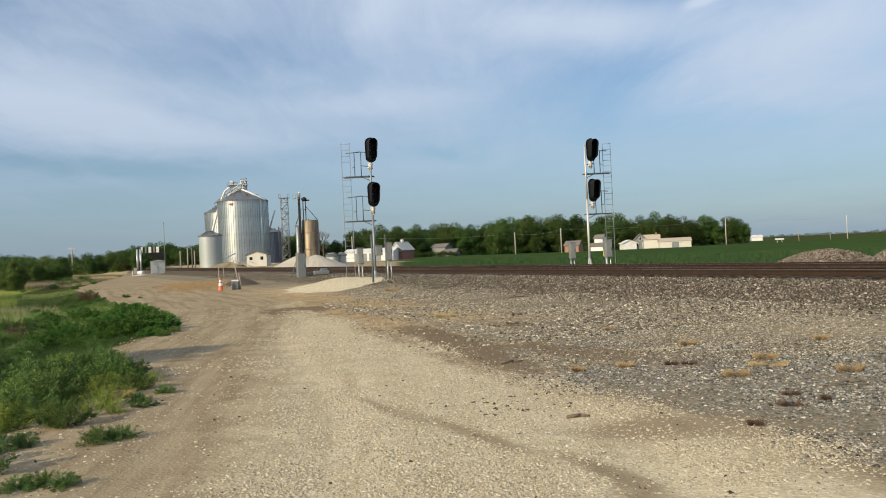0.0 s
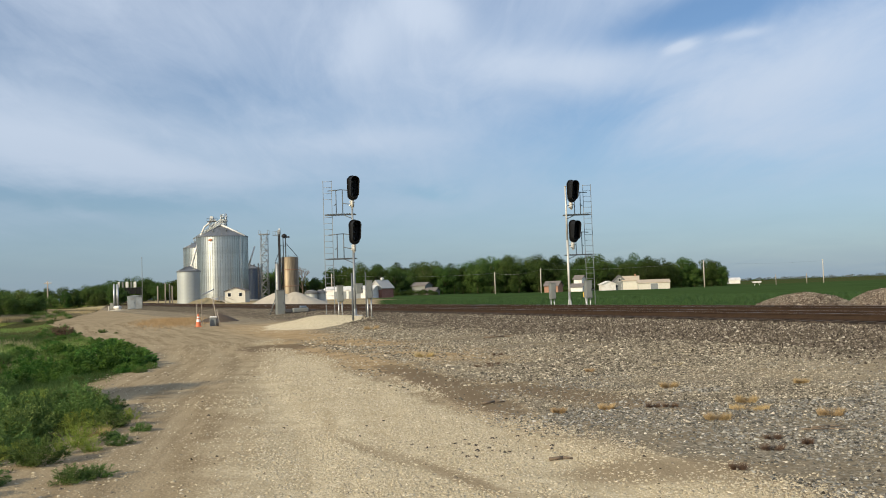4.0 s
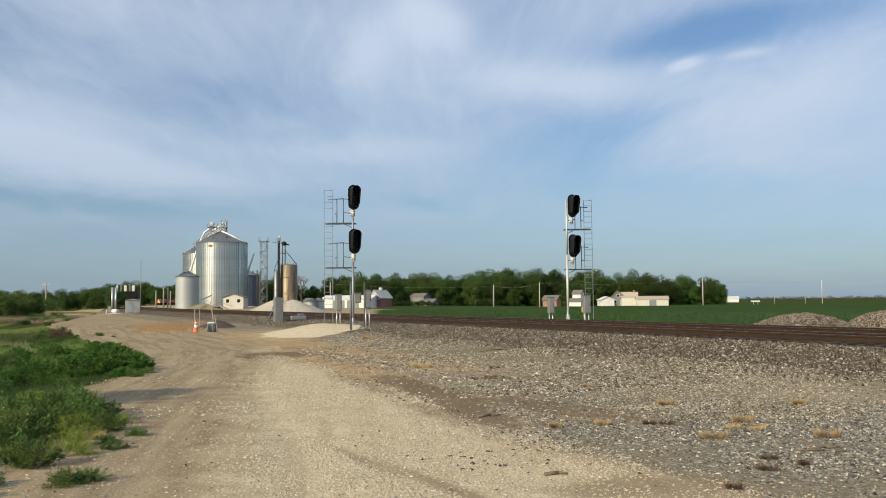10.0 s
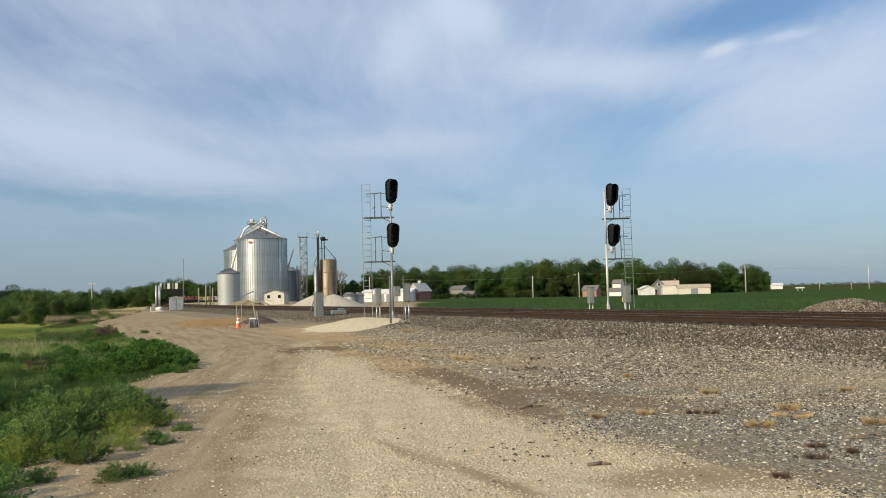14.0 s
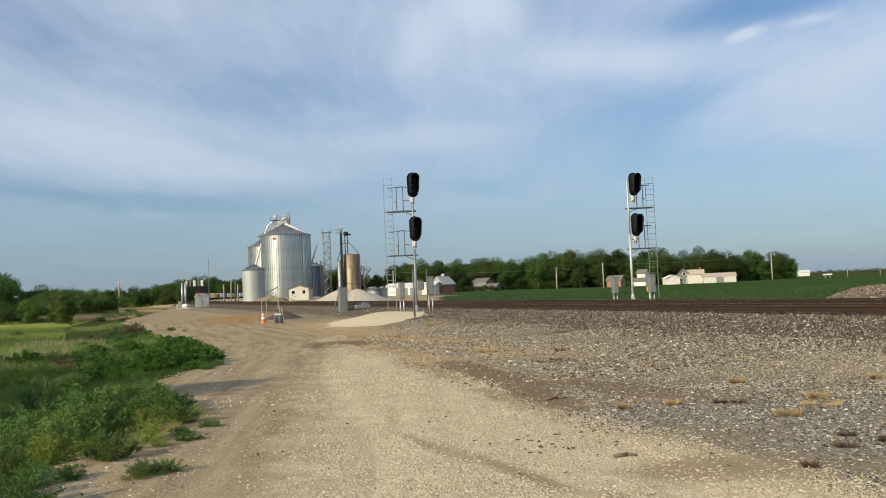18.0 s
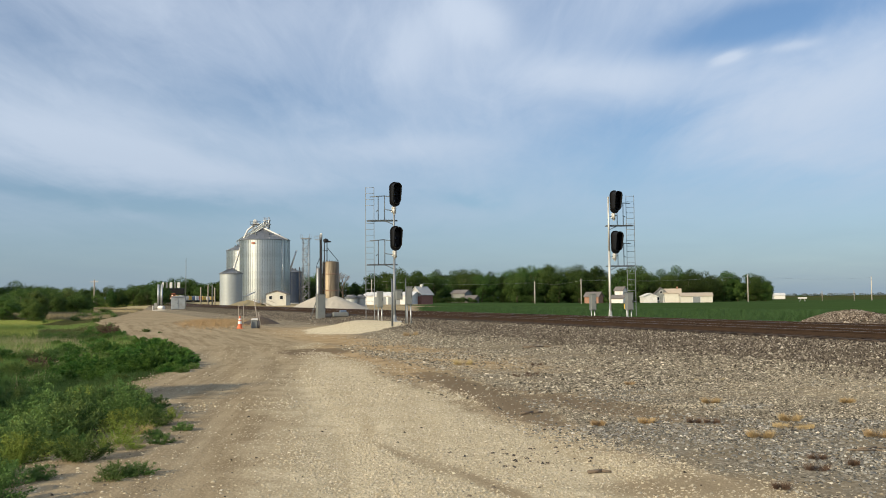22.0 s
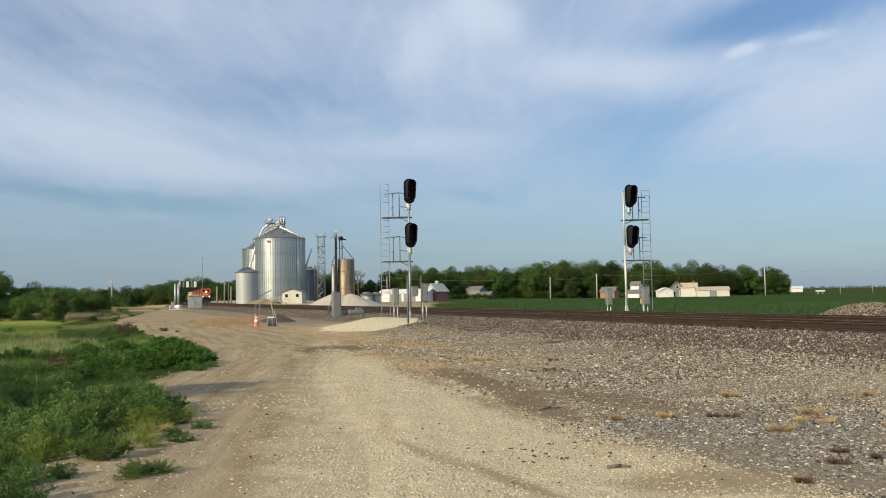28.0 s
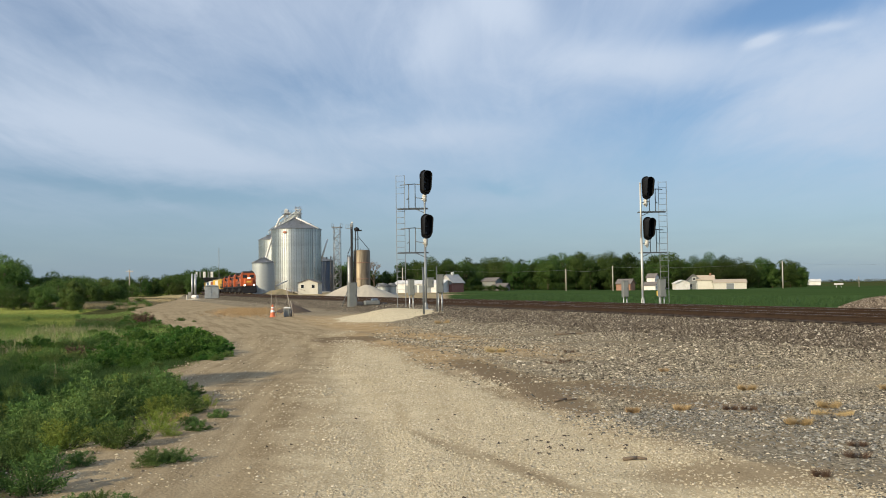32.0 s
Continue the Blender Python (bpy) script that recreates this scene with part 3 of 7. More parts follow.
    pale = mix(rng(m("ADD", m("MULTIPLY", mid, 0.7), m("MULTIPLY", fine, 0.3)), 0.34, 0.66), (0.455, 0.38, 0.26), (0.615, 0.53, 0.38))
    pale = mix(m("MULTIPLY", rng(grit, 0.52, 0.70), 0.5), pale, (0.76, 0.68, 0.52))
    pale = mix(m("MULTIPLY", rng(chip.outputs[0], 0.62, 0.85), 0.55), pale, (0.80, 0.72, 0.56))
    pale = mix(m("MULTIPLY", rng(chip.outputs[1], 0.70, 0.95), 0.35), pale, (0.32, 0.26, 0.175))
    pale = mix(m("MULTIPLY", rng(streak, 0.46, 0.64), 0.65), pale, (0.385, 0.31, 0.205))
    gravel = mix(rng(stone.outputs[0], 0.0, 0.9), (0.15, 0.132, 0.103), (0.285, 0.25, 0.197))
    gravel = mix(rng(stone.outputs[1], 0.75, 0.98), gravel, (0.40, 0.355, 0.28))
    gravel = mix(m("MULTIPLY", rng(chip.outputs[2], 0.6, 0.95), 0.45), gravel, (0.12, 0.107, 0.088))
    gravel = mix(m("MULTIPLY", rng(mid, 0.42, 0.62), 0.6), gravel, (0.235, 0.19, 0.13))
    gravel = mix(m("MULTIPLY", rng(big, 0.5, 0.62), 0.3), gravel, (0.40, 0.34, 0.24))
    ballast = mix(stone.outputs[1], (0.055, 0.046, 0.035), (0.22, 0.188, 0.145))
    brown = mix(rng(mid, 0.35, 0.65), (0.35, 0.25, 0.145), (0.46, 0.345, 0.21))
    crop = mix(rng(nz(0.9, 4, 0.6, (0.15, 1.0, 1), TRACK_AZ), 0.35, 0.65), (0.036, 0.066, 0.024), (0.052, 0.092, 0.033))
    crop = mix(m("MULTIPLY", rng(nz(0.03), 0.42, 0.62), 0.5), crop, (0.060, 0.104, 0.036))
    grass = mix(rng(mid, 0.35, 0.65), (0.040, 0.048, 0.020), (0.088, 0.088, 0.040))
    grass = mix(rng(attr("meadow"), 0.3, 0.7), grass, mix(rng(mid, 0.35, 0.65), (0.18, 0.215, 0.05), (0.28, 0.305, 0.085)))
    grass = mix(rng(attr("straw"), 0.3, 0.7), grass, mix(rng(mid, 0.35, 0.65), (0.34, 0.28, 0.16), (0.46, 0.40, 0.25)))
    sand = mix(rng(fine, 0.3, 0.7), (0.56, 0.48, 0.34), (0.76, 0.68, 0.51))
    bed = mix(stone.outputs[2], (0.024, 0.017, 0.013), (0.064, 0.047, 0.035))
    col = dirt
    for name, c in (("pale", pale), ("gravel", gravel), ("brown", brown), ("ballast", ballast), ("crop", crop), ("grass", grass), ("sand", sand), ("bed", bed)):
        soft = rng(m("MULTIPLY_ADD", break_up, 0.7, attr(name)), 0.12, 0.88) if name in ("pale", "brown") else zone(name)
        col = mix(soft, col, c)
    col = mix(m("MULTIPLY", zone("swept"), 0.62), col, (0.29, 0.23, 0.155))
    # damp, darker patches left in hollows of the road
    col = mix(m("MULTIPLY", zone("damp"), 0.78), col, (0.165, 0.125, 0.088))
    # the whole district's soil is a little warm
    warm = N("ShaderNodeMix")
    warm.data_type, warm.blend_type = "RGBA", "MULTIPLY"
    warm.inputs["Factor"].default_value = 1.0
    warm.inputs["B"].default_value = (1.0, 0.985, 0.92, 1)
    L(col, warm.inputs["A"])
    L(warm.outputs["Result"], b.inputs["Base Color"])
    b.inputs["Roughness"].default_value = 0.95
    b.inputs["Specular IOR Level"].default_value = 0.0
    bp, bp2 = N("ShaderNodeBump"), N("ShaderNodeBump")
    bp.inputs["Strength"].default_value, bp.inputs["Distance"].default_value = 0.3, 0.02
    L(fine, bp.inputs["Height"])
    bp2.inputs["Strength"].default_value, bp2.inputs["Distance"].default_value = 0.4, 0.012
    L(m("ADD", grit, m("MULTIPLY", vor.outputs["Distance"], -0.8)), bp2.inputs["Height"])
    L(bp.outputs[0], bp2.inputs["Normal"])
    L(bp2.outputs[0], b.inputs["Normal"])
    return mt


def ladder_of(*spans):
    """Grid lines: (from, to, step) one after the other."""
    return np.unique(np.round(np.concatenate([np.arange(a, b, c) for a, b, c in spans]), 3))


def ground():
    sg = ladder_of((-4200, -400, 400), (-400, -40, 40), (-40, -4, 2), (-4, 42, 0.25), (42, 80, 0.5), (80, 180, 2), (180, 420, 12), (420, 4400, 300))
    pg = ladder_of((-4200, -400, 400), (-400, -60, 25), (-60, -16, 2), (-16, 34, 0.25), (34, 60, 1.5), (60, 300, 15), (300, 4400, 300))
    S, P = np.meshgrid(sg, pg, indexing="ij")
    x, y = S * ALONG[0] + P * ASIDE[0], S * ALONG[1] + P * ASIDE[1]
    z = lie(x, y)
    n, k = S.shape
    i = np.arange(n * k).reshape(n, k)
    a, b, c, d = i[:-1, :-1].ravel(), i[1:, :-1].ravel(), i[1:, 1:].ravel(), i[:-1, 1:].ravel()
    f = np.concatenate([np.stack([a, d, c], 1), np.stack([a, c, b], 1)])
    me = triangles("ground", np.stack([x.ravel(), y.ravel(), z.ravel()], 1), f, ground_material())
    me.polygons.foreach_set("use_smooth", np.ones(len(f), bool))
    dist, edge = np.hypot(x, y), np.interp(y, EDGE_Y, EDGE_X)
    left, right = np.interp(y, ROAD_Y, PALE_LEFT), np.interp(y, ROAD_Y, PALE_RIGHT)
    pale = smooth(x - left, -1.3, 1.3) * (1 - smooth(x - right, -0.45, 0.35))
    pale = pale * (1 - smooth(y, 21, 29)) * 1.0
    # a swept wheel track curves across the crushed stone
    swept = np.exp(-((x - np.interp(y, [6, 7.2, 7.7, 8.5, 9.9, 11.3, 14, 18], [1.1, 0.3, -0.05, -0.5, -1.2, -1.8, -2.5, -3.6])) / 0.19) ** 2) * (1 - smooth(y, 8.8, 11.5)) * smooth(y, 3.5, 6.0) * 0.85
    swept = np.maximum(swept, np.exp(-((x - 1.75) / 0.95) ** 2 - ((y - 7.6) / 0.55) ** 2))
    mound = np.exp(-((x + 6.7) / 2.2) ** 2 - ((y - 44.5) / 5.0) ** 2)
    heap_top = smooth(mound + 0.45 * (fbm(x * 0.9, y * 0.5, 51) - 0.5), 0.14, 0.55)
    pale = np.maximum(pale, heap_top * 1.25)
    pale = pale * (1 - swept)
    gr = smooth(x - right, -0.5, 1.1) * (1 - smooth(P, 30, 33)) * (1 - heap_top)
    gr = np.maximum(gr, 0.9 * smooth(y, 44, 54) * smooth(P, 9.2, 11.0) * (1 - smooth(P, 30, 33)) * (1 - heap_top))
    ball = smooth(P, 12.2, 14.5) * (1 - smooth(P, 29, 31.5)) * (1 - heap_top)
    br = np.exp(-((P - 8.6 - 0.02 * S) / 1.7) ** 2) * smooth(S, 13, 22) * (1 - smooth(S, 34, 60)) * 0.9 * (1 - heap_top)
    crop = smooth(P, 30.5, 33) * (1 - smooth(dist, 2800, 4000) * 0.0) * smooth(x + 0.085 * y, -2, 4)
    grass = smooth(edge - x, -0.2, 1.2)
    lot = smooth(P, 30.5, 33) * (1 - smooth(x + 0.085 * y, -2, 4))
    straw = np.exp(-((x - STRAW_X + 0.31 * (y - STRAW_Y)) / 1.7) ** 2 - ((y - STRAW_Y) / 8.0) ** 2)
    green = smooth(y, 23, 31) * smooth(edge - x, 3.5, 6.5) * (1 - smooth(y, 86, 100)) + smooth(y, 200, 300) * (x < 20)
    bed = smooth(P, 18.7, 19.4) * (1 - smooth(P, 26.6, 27.6))
    wedge = np.exp(-(((x - 1.6) * 0.87 + (y - 13.2) * 0.49) / 0.8) ** 2 - ((-(x - 1.6) * 0.49 + (y - 13.2) * 0.87) / 3.2) ** 2)
    dry = np.maximum(np.maximum(straw, lot), smooth(y, 78, 95) * (1 - smooth(edge - x, 5, 10)) * smooth(edge - x, -1, 0.5))
    damp = np.exp(-((x + 5.3) / 1.1) ** 2 - ((y - 27.0) / 1.7) ** 2) * 1.4
    band = np.exp(-((x - 0.30 - np.interp(y, [9, 10.5, 12.7, 16, 20, 24, 28], [1.2, 0.7, 0.15, -0.65, -1.9, -3.5, -5.5])) / np.interp(y, [9, 13, 17, 22], [0.2, 0.55, 0.6, 0.9])) ** 2) * smooth(y, 9.5, 12) * (1 - smooth(y, 17, 22))
    damp = np.maximum(np.maximum(damp, wedge * 0.8), band * 0.85)
    gr = gr * (1 - 0.9 * np.maximum(band, wedge))
    tan = np.exp(-((x - right - 0.8) / 1.1) ** 2) * smooth(y, 15, 19) * (1 - smooth(y, 29, 36))
    br = np.maximum(br, tan * 0.72)
    grass = np.maximum(grass, straw * 0.95)
    grass = np.maximum(grass, 0.62 * smooth(dist, 330, 460) * smooth(x, 60, 140) * (1 - smooth(dist, 1500, 2500)))
    for name, w in (("pale", pale), ("gravel", gr), ("ballast", ball), ("brown", br), ("crop", crop), ("grass", np.maximum(grass, lot * 0.45)), ("damp", damp), ("straw", dry), ("sand", heap_top * 1.15), ("meadow", green), ("bed", bed), ("across", x - np.interp(y, [0, 7.4, 9.7, 12.6, 16.6, 22.4, 30.6, 41, 64], [-2.2, -2.9, -3.3, -3.75, -4.3, -5.1, -7.2, -11.5, -21.5])), ("swept", swept)):
        at = me.attributes.new(name, "FLOAT", "POINT")
        at.data.foreach_set("value", np.ascontiguousarray(w, np.float32).ravel())
    tagged(new("ground", me), "dirt road, gravel shoulder and green crop field", "ground", kind="structure")


ground()


# ---- railway ----
def rail_profile():
    """Half outline of a rail in (aside, height), foot to head."""
    h = [(0.07, 0), (0.07, 0.012), (0.014, 0.03), (0.01, 0.125), (0.036, 0.138), (0.036, 0.17), (0.028, 0.178)]
    return [(-x, z) for x, z in h] + [(x, z) for x, z in reversed(h)]


def rail(track, p):
    """One rail along the line, its head worn bright."""
    stations = [-260, -120, -60] + list(range(-40, 140, 20)) + list(range(140, 200, 6)) + list(range(200, 460, 20)) + list(range(460, 1500, 15))
    prof = rail_profile()
    body, head = Mesh(), Mesh()
    z0 = RAIL_TOP - 0.178
    rings = []
    for s in stations:
        xy, turn = line(s, p)
        a = radians(turn)
        ax = (math.cos(a), math.sin(a))
        rings.append([(xy[0] + q * ax[0], xy[1] + q * ax[1], z0 + h) for q, h in prof])
    for r in rings:
        body.v += r
    n = len(prof)
    for i in range(len(rings) - 1):
        for j in range(n - 1):
            body.f.append((i * n + j, i * n + j + 1, i * n + n + j + 1, i * n + n + j))
            body.s.append(False)
    r = part("rail", body, RAIL, track)
    for ring in rings:
        q, w = Vector(ring[6]), Vector(ring[7])
        u = (w - q).normalized() * 0.004
        head.v += [tuple(q - u + Vector((0, 0, 0.003))), tuple(w + u + Vector((0, 0, 0.003)))]
    for i in range(len(rings) - 1):
        head.f.append((2 * i, 2 * i + 1, 2 * i + 3, 2 * i + 2))
        head.s.append(False)
    part("rail_head", head, RAIL_HEAD, r, "worn bright running surface")


def track(p, label):
    t = thing("railway_track", label, "railway track", "double main line", kind="structure")
    for q in (p - GAUGE / 2 - 0.035, p + GAUGE / 2 + 0.035):
        rail(t, q)
    tie = Mesh()
    tie.box((0, 0, 0), (2.6, 0.23, 0.17), b=0.015)
    data = tie.data("tie", TIE)
    z = RAIL_TOP - 0.178 - 0.085
    for i in range(170):
        xy, turn = line(-6 + i * 0.53, p)
        ob = new("tie", data)
        ob.parent = t
        ob.matrix_basis = pose(xy[0] + random.uniform(-.02, .02), xy[1], z + random.uniform(-0.008, 0.006), 0, 0, turn + random.uniform(-1.2, 1.2))
    rest = Mesh()
    for i in list(range(-300, 0)) + list(range(170, 2700, 1)):
        xy, turn = line(-6 + i * 0.53, p)
        rest.box((xy[0], xy[1], z), (2.6, 0.23, 0.17), turn)
    tagged(part("ties_far_off", rest, TIE, t), kind="stuff")


track(NEAR, "rusty steel rails on creosoted ties, near line of two")
track(FAR, "rusty steel rails on creosoted ties, far line of two")


# ---- block signals ----
def shield(mesh, w, h, n=20):
    """Outline of a signal's background: a tall shield with round ends."""
    pts = []
    r = w / 2
    for i in range(n + 1):
        a = math.pi * i / n
        pts.append((r * math.cos(a), h / 2 - r + r * math.sin(a)))
    for i in range(n + 1):
        a = math.pi + math.pi * i / n
        pts.append((r * 0.94 * math.cos(a), -h / 2 + r + r * 0.8 * math.sin(a)))
    return pts


def signal_head(mast, x, y, z, face):
    """A three-lens colour-light head; its front looks along the azimuth face (degrees clockwise from +y)."""
    h = thing_part("signal_head", mast, pose(x, y, z, 0, 0, 180 - face))
    board = Mesh()
    out = shield(board, 0.63, 1.40)
    board.prism(out, -0.02, 0.02)
    part("background_board", board, BLACK, h, "flat black oval background board")
    case = Mesh()
    case.prism([(0.8 * a, 0.86 * b) for a, b in shield(case, 0.54, 1.2, 10)], 0.02, 0.17)
    part("lamp_housing", case, BLACK, h)
    hood = Mesh()
    sh = [(a, b + 0.03) for a, b in shield(hood, 0.48, 1.18, 14)]
    k = len(sh)
    top = [q for q in sh]
    inner = [(a * 0.93, b * 0.955) for a, b in sh]
    for i in range(k):
        j = (i + 1) % k
        (a0, b0), (a1, b1) = top[i], top[j]
        (c0, d0), (c1, d1) = inner[i], inner[j]
        l0 = -0.20 - 0.30 * max(0.0, min(1.0, (b0 + 0.62) / 0.5))
        l1 = -0.20 - 0.30 * max(0.0, min(1.0, (b1 + 0.62) / 0.5))
        hood.poly([(a0, -0.02, b0), (a1, -0.02, b1), (a1, l1, b1), (a0, l0, b0)], True)
        hood.poly([(c0, -0.02, d0), (c1, -0.02, d1), (c1, l1, d1), (c0, l0, d0)], True)
        hood.poly([(a0, l0, b0), (a1, l1, b1), (c1, l1, d1), (c0, l0, d0)])
    part("visor", hood, BLACK, h, "deep black visor round the lenses")
    for dz in (0.36, 0.0, -0.36):
        lens = Mesh()
        lens.lathe([(0.0, 0.0), (0.07, -0.008), (0.105, -0.03)], 14)
        me = lens.data("lens", LENS)
        o = part("lens", me, LENS, h)
        o.matrix_basis = pose(0, -0.05, dz, 90, 0, 0)
    neck = Mesh()
    neck.tube((0, 0.1, -0.60), (0, 0.1, -1.0), 0.10, 0.092, 14)
    neck.tube((0, 0.1, -0.72), (0, 0.1, -0.75), 0.125, n=14)
    neck.tube((0, 0.1, -1.0), (0, 0.1, -1.08), 0.05, 0.04, 10)
    neck.box((-0.10, 0.1, -0.90), (0.16, 0.12, 0.10), b=0.03)
    neck.tube((-0.14, 0.1, -0.66), (-0.05, 0.1, -1.02), 0.025, n=8)
    part("mounting_bracket", neck, PALE_METAL, h, "cast aluminium mounting bracket")
    return h


def thing_part(name, parent, m):
    ob = new(name)
    ob.parent = parent
    ob.matrix_basis = m
    return ob


def signal_mast(base, heads, top, plats, ladder, side, face, label, thick=0.085, mt=None):
    """A two-head signal on a tubular mast with platforms and a ladder. side: -1 or 1, where the ladder hangs."""
    x, y, z = base
    g = thing("railway_signal", label, "railway signal", "block signals", pose(x, y, z))
    m = Mesh()
    m.tube((0, 0, 0.02), (0, 0, top * 0.55), thick, thick * 0.94, 14)
    m.tube((0, 0, top * 0.55), (0, 0, top), thick * 0.78, thick * 0.74, 14)
    m.tube((0, 0, top), (0, 0, top + 0.03), 0.07, 0.05, 14)
    part("mast_pole", m, mt or PALE_METAL, g, "pale tubular mast")
    m = Mesh()
    m.lathe([(0.20, 0.0), (0.20, 0.03), (thick * 1.6, 0.07), (thick * 1.25, 0.36), (thick * 1.1, 0.40)], 16)
    for a in range(4):
        m.tube((0.17 * math.cos(a * 1.571 + .78), 0.17 * math.sin(a * 1.571 + .78), 0.04), (0.17 * math.cos(a * 1.571 + .78), 0.17 * math.sin(a * 1.571 + .78), 0.10), 0.02, n=6)
    part("mast_foot", m, mt or PALE_METAL, g)
    m = Mesh()
    m.box((0, 0, -0.2), (0.8, 0.8, 0.46), b=0.03)
    part("footing", m, CONCRETE, g)
    for hx, hz in heads:
        signal_head(g, hx, -0.12, hz, face)
    dy = 0.35
    for pz in plats:
        p = Mesh()
        x1 = side * ladder
        p.box((x1 / 2, dy * 0.4, pz), (abs(x1) + 0.30, 0.06, 0.07), b=0.01)
        p.box((x1 / 2, dy + 0.12, pz), (abs(x1) + 0.30, 0.05, 0.05))
        p.tube((0, 0, pz - 0.25), (side * 0.5, dy * 0.4, pz - 0.02), 0.022, n=8)
        plat = part("platform", p, DULL_STEEL, g, "steel grating platform")
        bar = Mesh()
        bar.box((0, 0, 0), (0.05, 0.55, 0.02))
        bar = bar.data("grating_bar", DULL_STEEL)
        for i in range(9):
            o = part("grating_bar", bar, DULL_STEEL, plat)
            o.matrix_basis = pose(side * (0.15 + i * (ladder - 0.2) / 8), dy * 0.7, pz + 0.035)
        r = Mesh()
        for rx in (0.55, 0.90):
            r.tube((side * rx, dy, pz), (side * rx, dy, pz + 1.36), 0.024, n=8)
        for rz in (0.62, 1.36):
            r.tube((side * 0.10, dy * 0.3, pz + rz - 0.08), (side * 0.55, dy, pz + rz), 0.022, n=8)
        r.tube((side * 0.55, dy, pz + 1.37), (side * ladder, dy, pz + 1.32), 0.024, n=8)
        r.tube((side * 0.90, dy, pz + 0.6), (side * 1.02, dy, pz + 0.52), 0.020, n=8)
        part("handrail", r, DULL_STEEL, plat)
    lad = Mesh()
    lx, lw, lz = side * ladder, 0.46, top + (1.0 if side < 0 else 0.12)
    for q in (-lw / 2, lw / 2):
        lad.box((lx + q, dy, lz / 2 + 0.05), (0.032, 0.02, lz - 0.1), b=0.004)
    l = part("ladder", lad, TOWER_STEEL, g, "galvanised access ladder")
    rung = Mesh()
    rung.tube((-lw / 2, 0, 0), (lw / 2, 0, 0), 0.012, n=6)
    data = rung.data("rung", TOWER_STEEL)
    k = int((lz - 0.35) / 0.325)
    for i in range(k):
        if i in (4, 5) and side < 0:
            continue
        o = part("rung", data, GALV, l)
        o.matrix_basis = pose(lx, dy, lz - 0.05 - i * 0.325)
    return g


def equipment_box(x, y, z, w, d, h, post, turn=20, label="grey steel relay case on pipe posts", name="relay_case"):
    g = thing(name, label, "equipment cabinet", "signal cases", pose(x, y, z, 0, 0, turn))
    b = Mesh()
    b.box((0, 0, post + h / 2), (w, d, h), b=0.02)
    b.box((0, 0, post + h + 0.015), (w + 0.06, d + 0.06, 0.03), b=0.01)
    part("case", b, GREY_BOX, g)
    dr = Mesh()
    dr.box((0, -d / 2 - 0.012, post + h / 2), (w * 0.86, 0.02, h * 0.92), b=0.006)
    door = part("door", dr, GREY_BOX, g)
    hd = Mesh()
    hd.box((w * 0.3, -d / 2 - 0.035, post + h * 0.5), (0.03, 0.03, 0.14), b=0.006)
    part("handle", hd, DARK_STEEL, door)
    for sx in (-1, 1):
        if post > 0.05:
            q = Mesh()
            q.tube((sx * w * 0.32, 0, -0.2), (sx * w * 0.30, 0, post), 0.035, n=8)
            part("leg", q, GALV, g)
    return g


LX, LY = -4.9, 47.0
signal_mast((LX, LY, height(LX, LY) - 0.02), [(0.06, 6.83), (0.09, 4.46)], 6.35, (5.47, 3.08), 1.36, -1, 155,
            "two-head black signal on a grey mast with ladder", 0.066, TOWER_STEEL)
RX, RY = 7.19, 51.4
signal_mast((RX, RY, height(RX, RY)), [(0.34, 6.71), (0.36, 4.36)], 7.03, (5.36, 3.00), 1.31, 1, 155,
            "two-head black signal on a white mast beyond the tracks", 0.07)
equipment_box(-5.72, 47.3, height(-5.7, 47.3), 0.30, 0.45, 0.85, 0.72, 15, "grey relay case on two posts beside the signal")
equipment_box(-3.98, 45.3, height(-4, 45.3), 0.30, 0.45, 0.92, 0.95, 15, "dark-sided relay case on two posts")
equipment_box(6.3, 52.3, height(6.3, 52.3), 0.32, 0.4, 0.95, 0.45, 10, "grey relay case behind the tracks")
equipment_box(8.15, 50.6, height(8.15, 50.6), 0.38, 0.4, 1.0, 0.45, 10, "grey relay case behind the tracks")
equipment_box(-11.55, 61.0, 0.15, 0.58, 0.6, 1.78, 0.0, 22, "tall grey switch-control cabinet beside the line", "control_cabinet")
equipment_box(-4.62, 46.6, 1.55, 0.36, 0.22, 0.5, 0.0, 15, "small pale junction box hung on the signal mast", "junction_box")


def post(x, y, h, r=0.035, mt=GALV, name="marker_post", label="thin galvanised steel post", cat="post"):
    m = Mesh()
    m.tube((0, 0, -0.3), (0, 0, h), r, r * 0.95, 10)
    m.tube((0, 0, h), (0, 0, h + 0.02), r * 1.1, r * 0.6, 10)
    return solid(name, m, mt, label, cat, m=pose(x, y, height(x, y)))


post(-4.6, 43.0, 2.3, 0.05, DULL_STEEL)
post(-4.12, 45.0, 2.3, 0.03, DULL_STEEL)
post(6.95, 49.9, 0.9, 0.03)
post(9.9, 62.0, 1.4, 0.03)


def sign(x, y, z, w, h, mt):
    g = thing("field_sign", "small yellow sign on a thin post", "sign", m=pose(x, y, height(x, y), 0, 0, -8))
    m = Mesh()
    m.box((0, 0, z), (w, 0.02, h), b=0.004)
    part("sign_plate", m, mt, g)
    m = Mesh()
    m.tube((0, 0.03, -0.2), (0, 0.03, z + h / 2), 0.025, n=8)
    part("post", m, GALV, g)


sign(9.8, 62.0, 1.15, 0.34, 0.34, YELLOW)


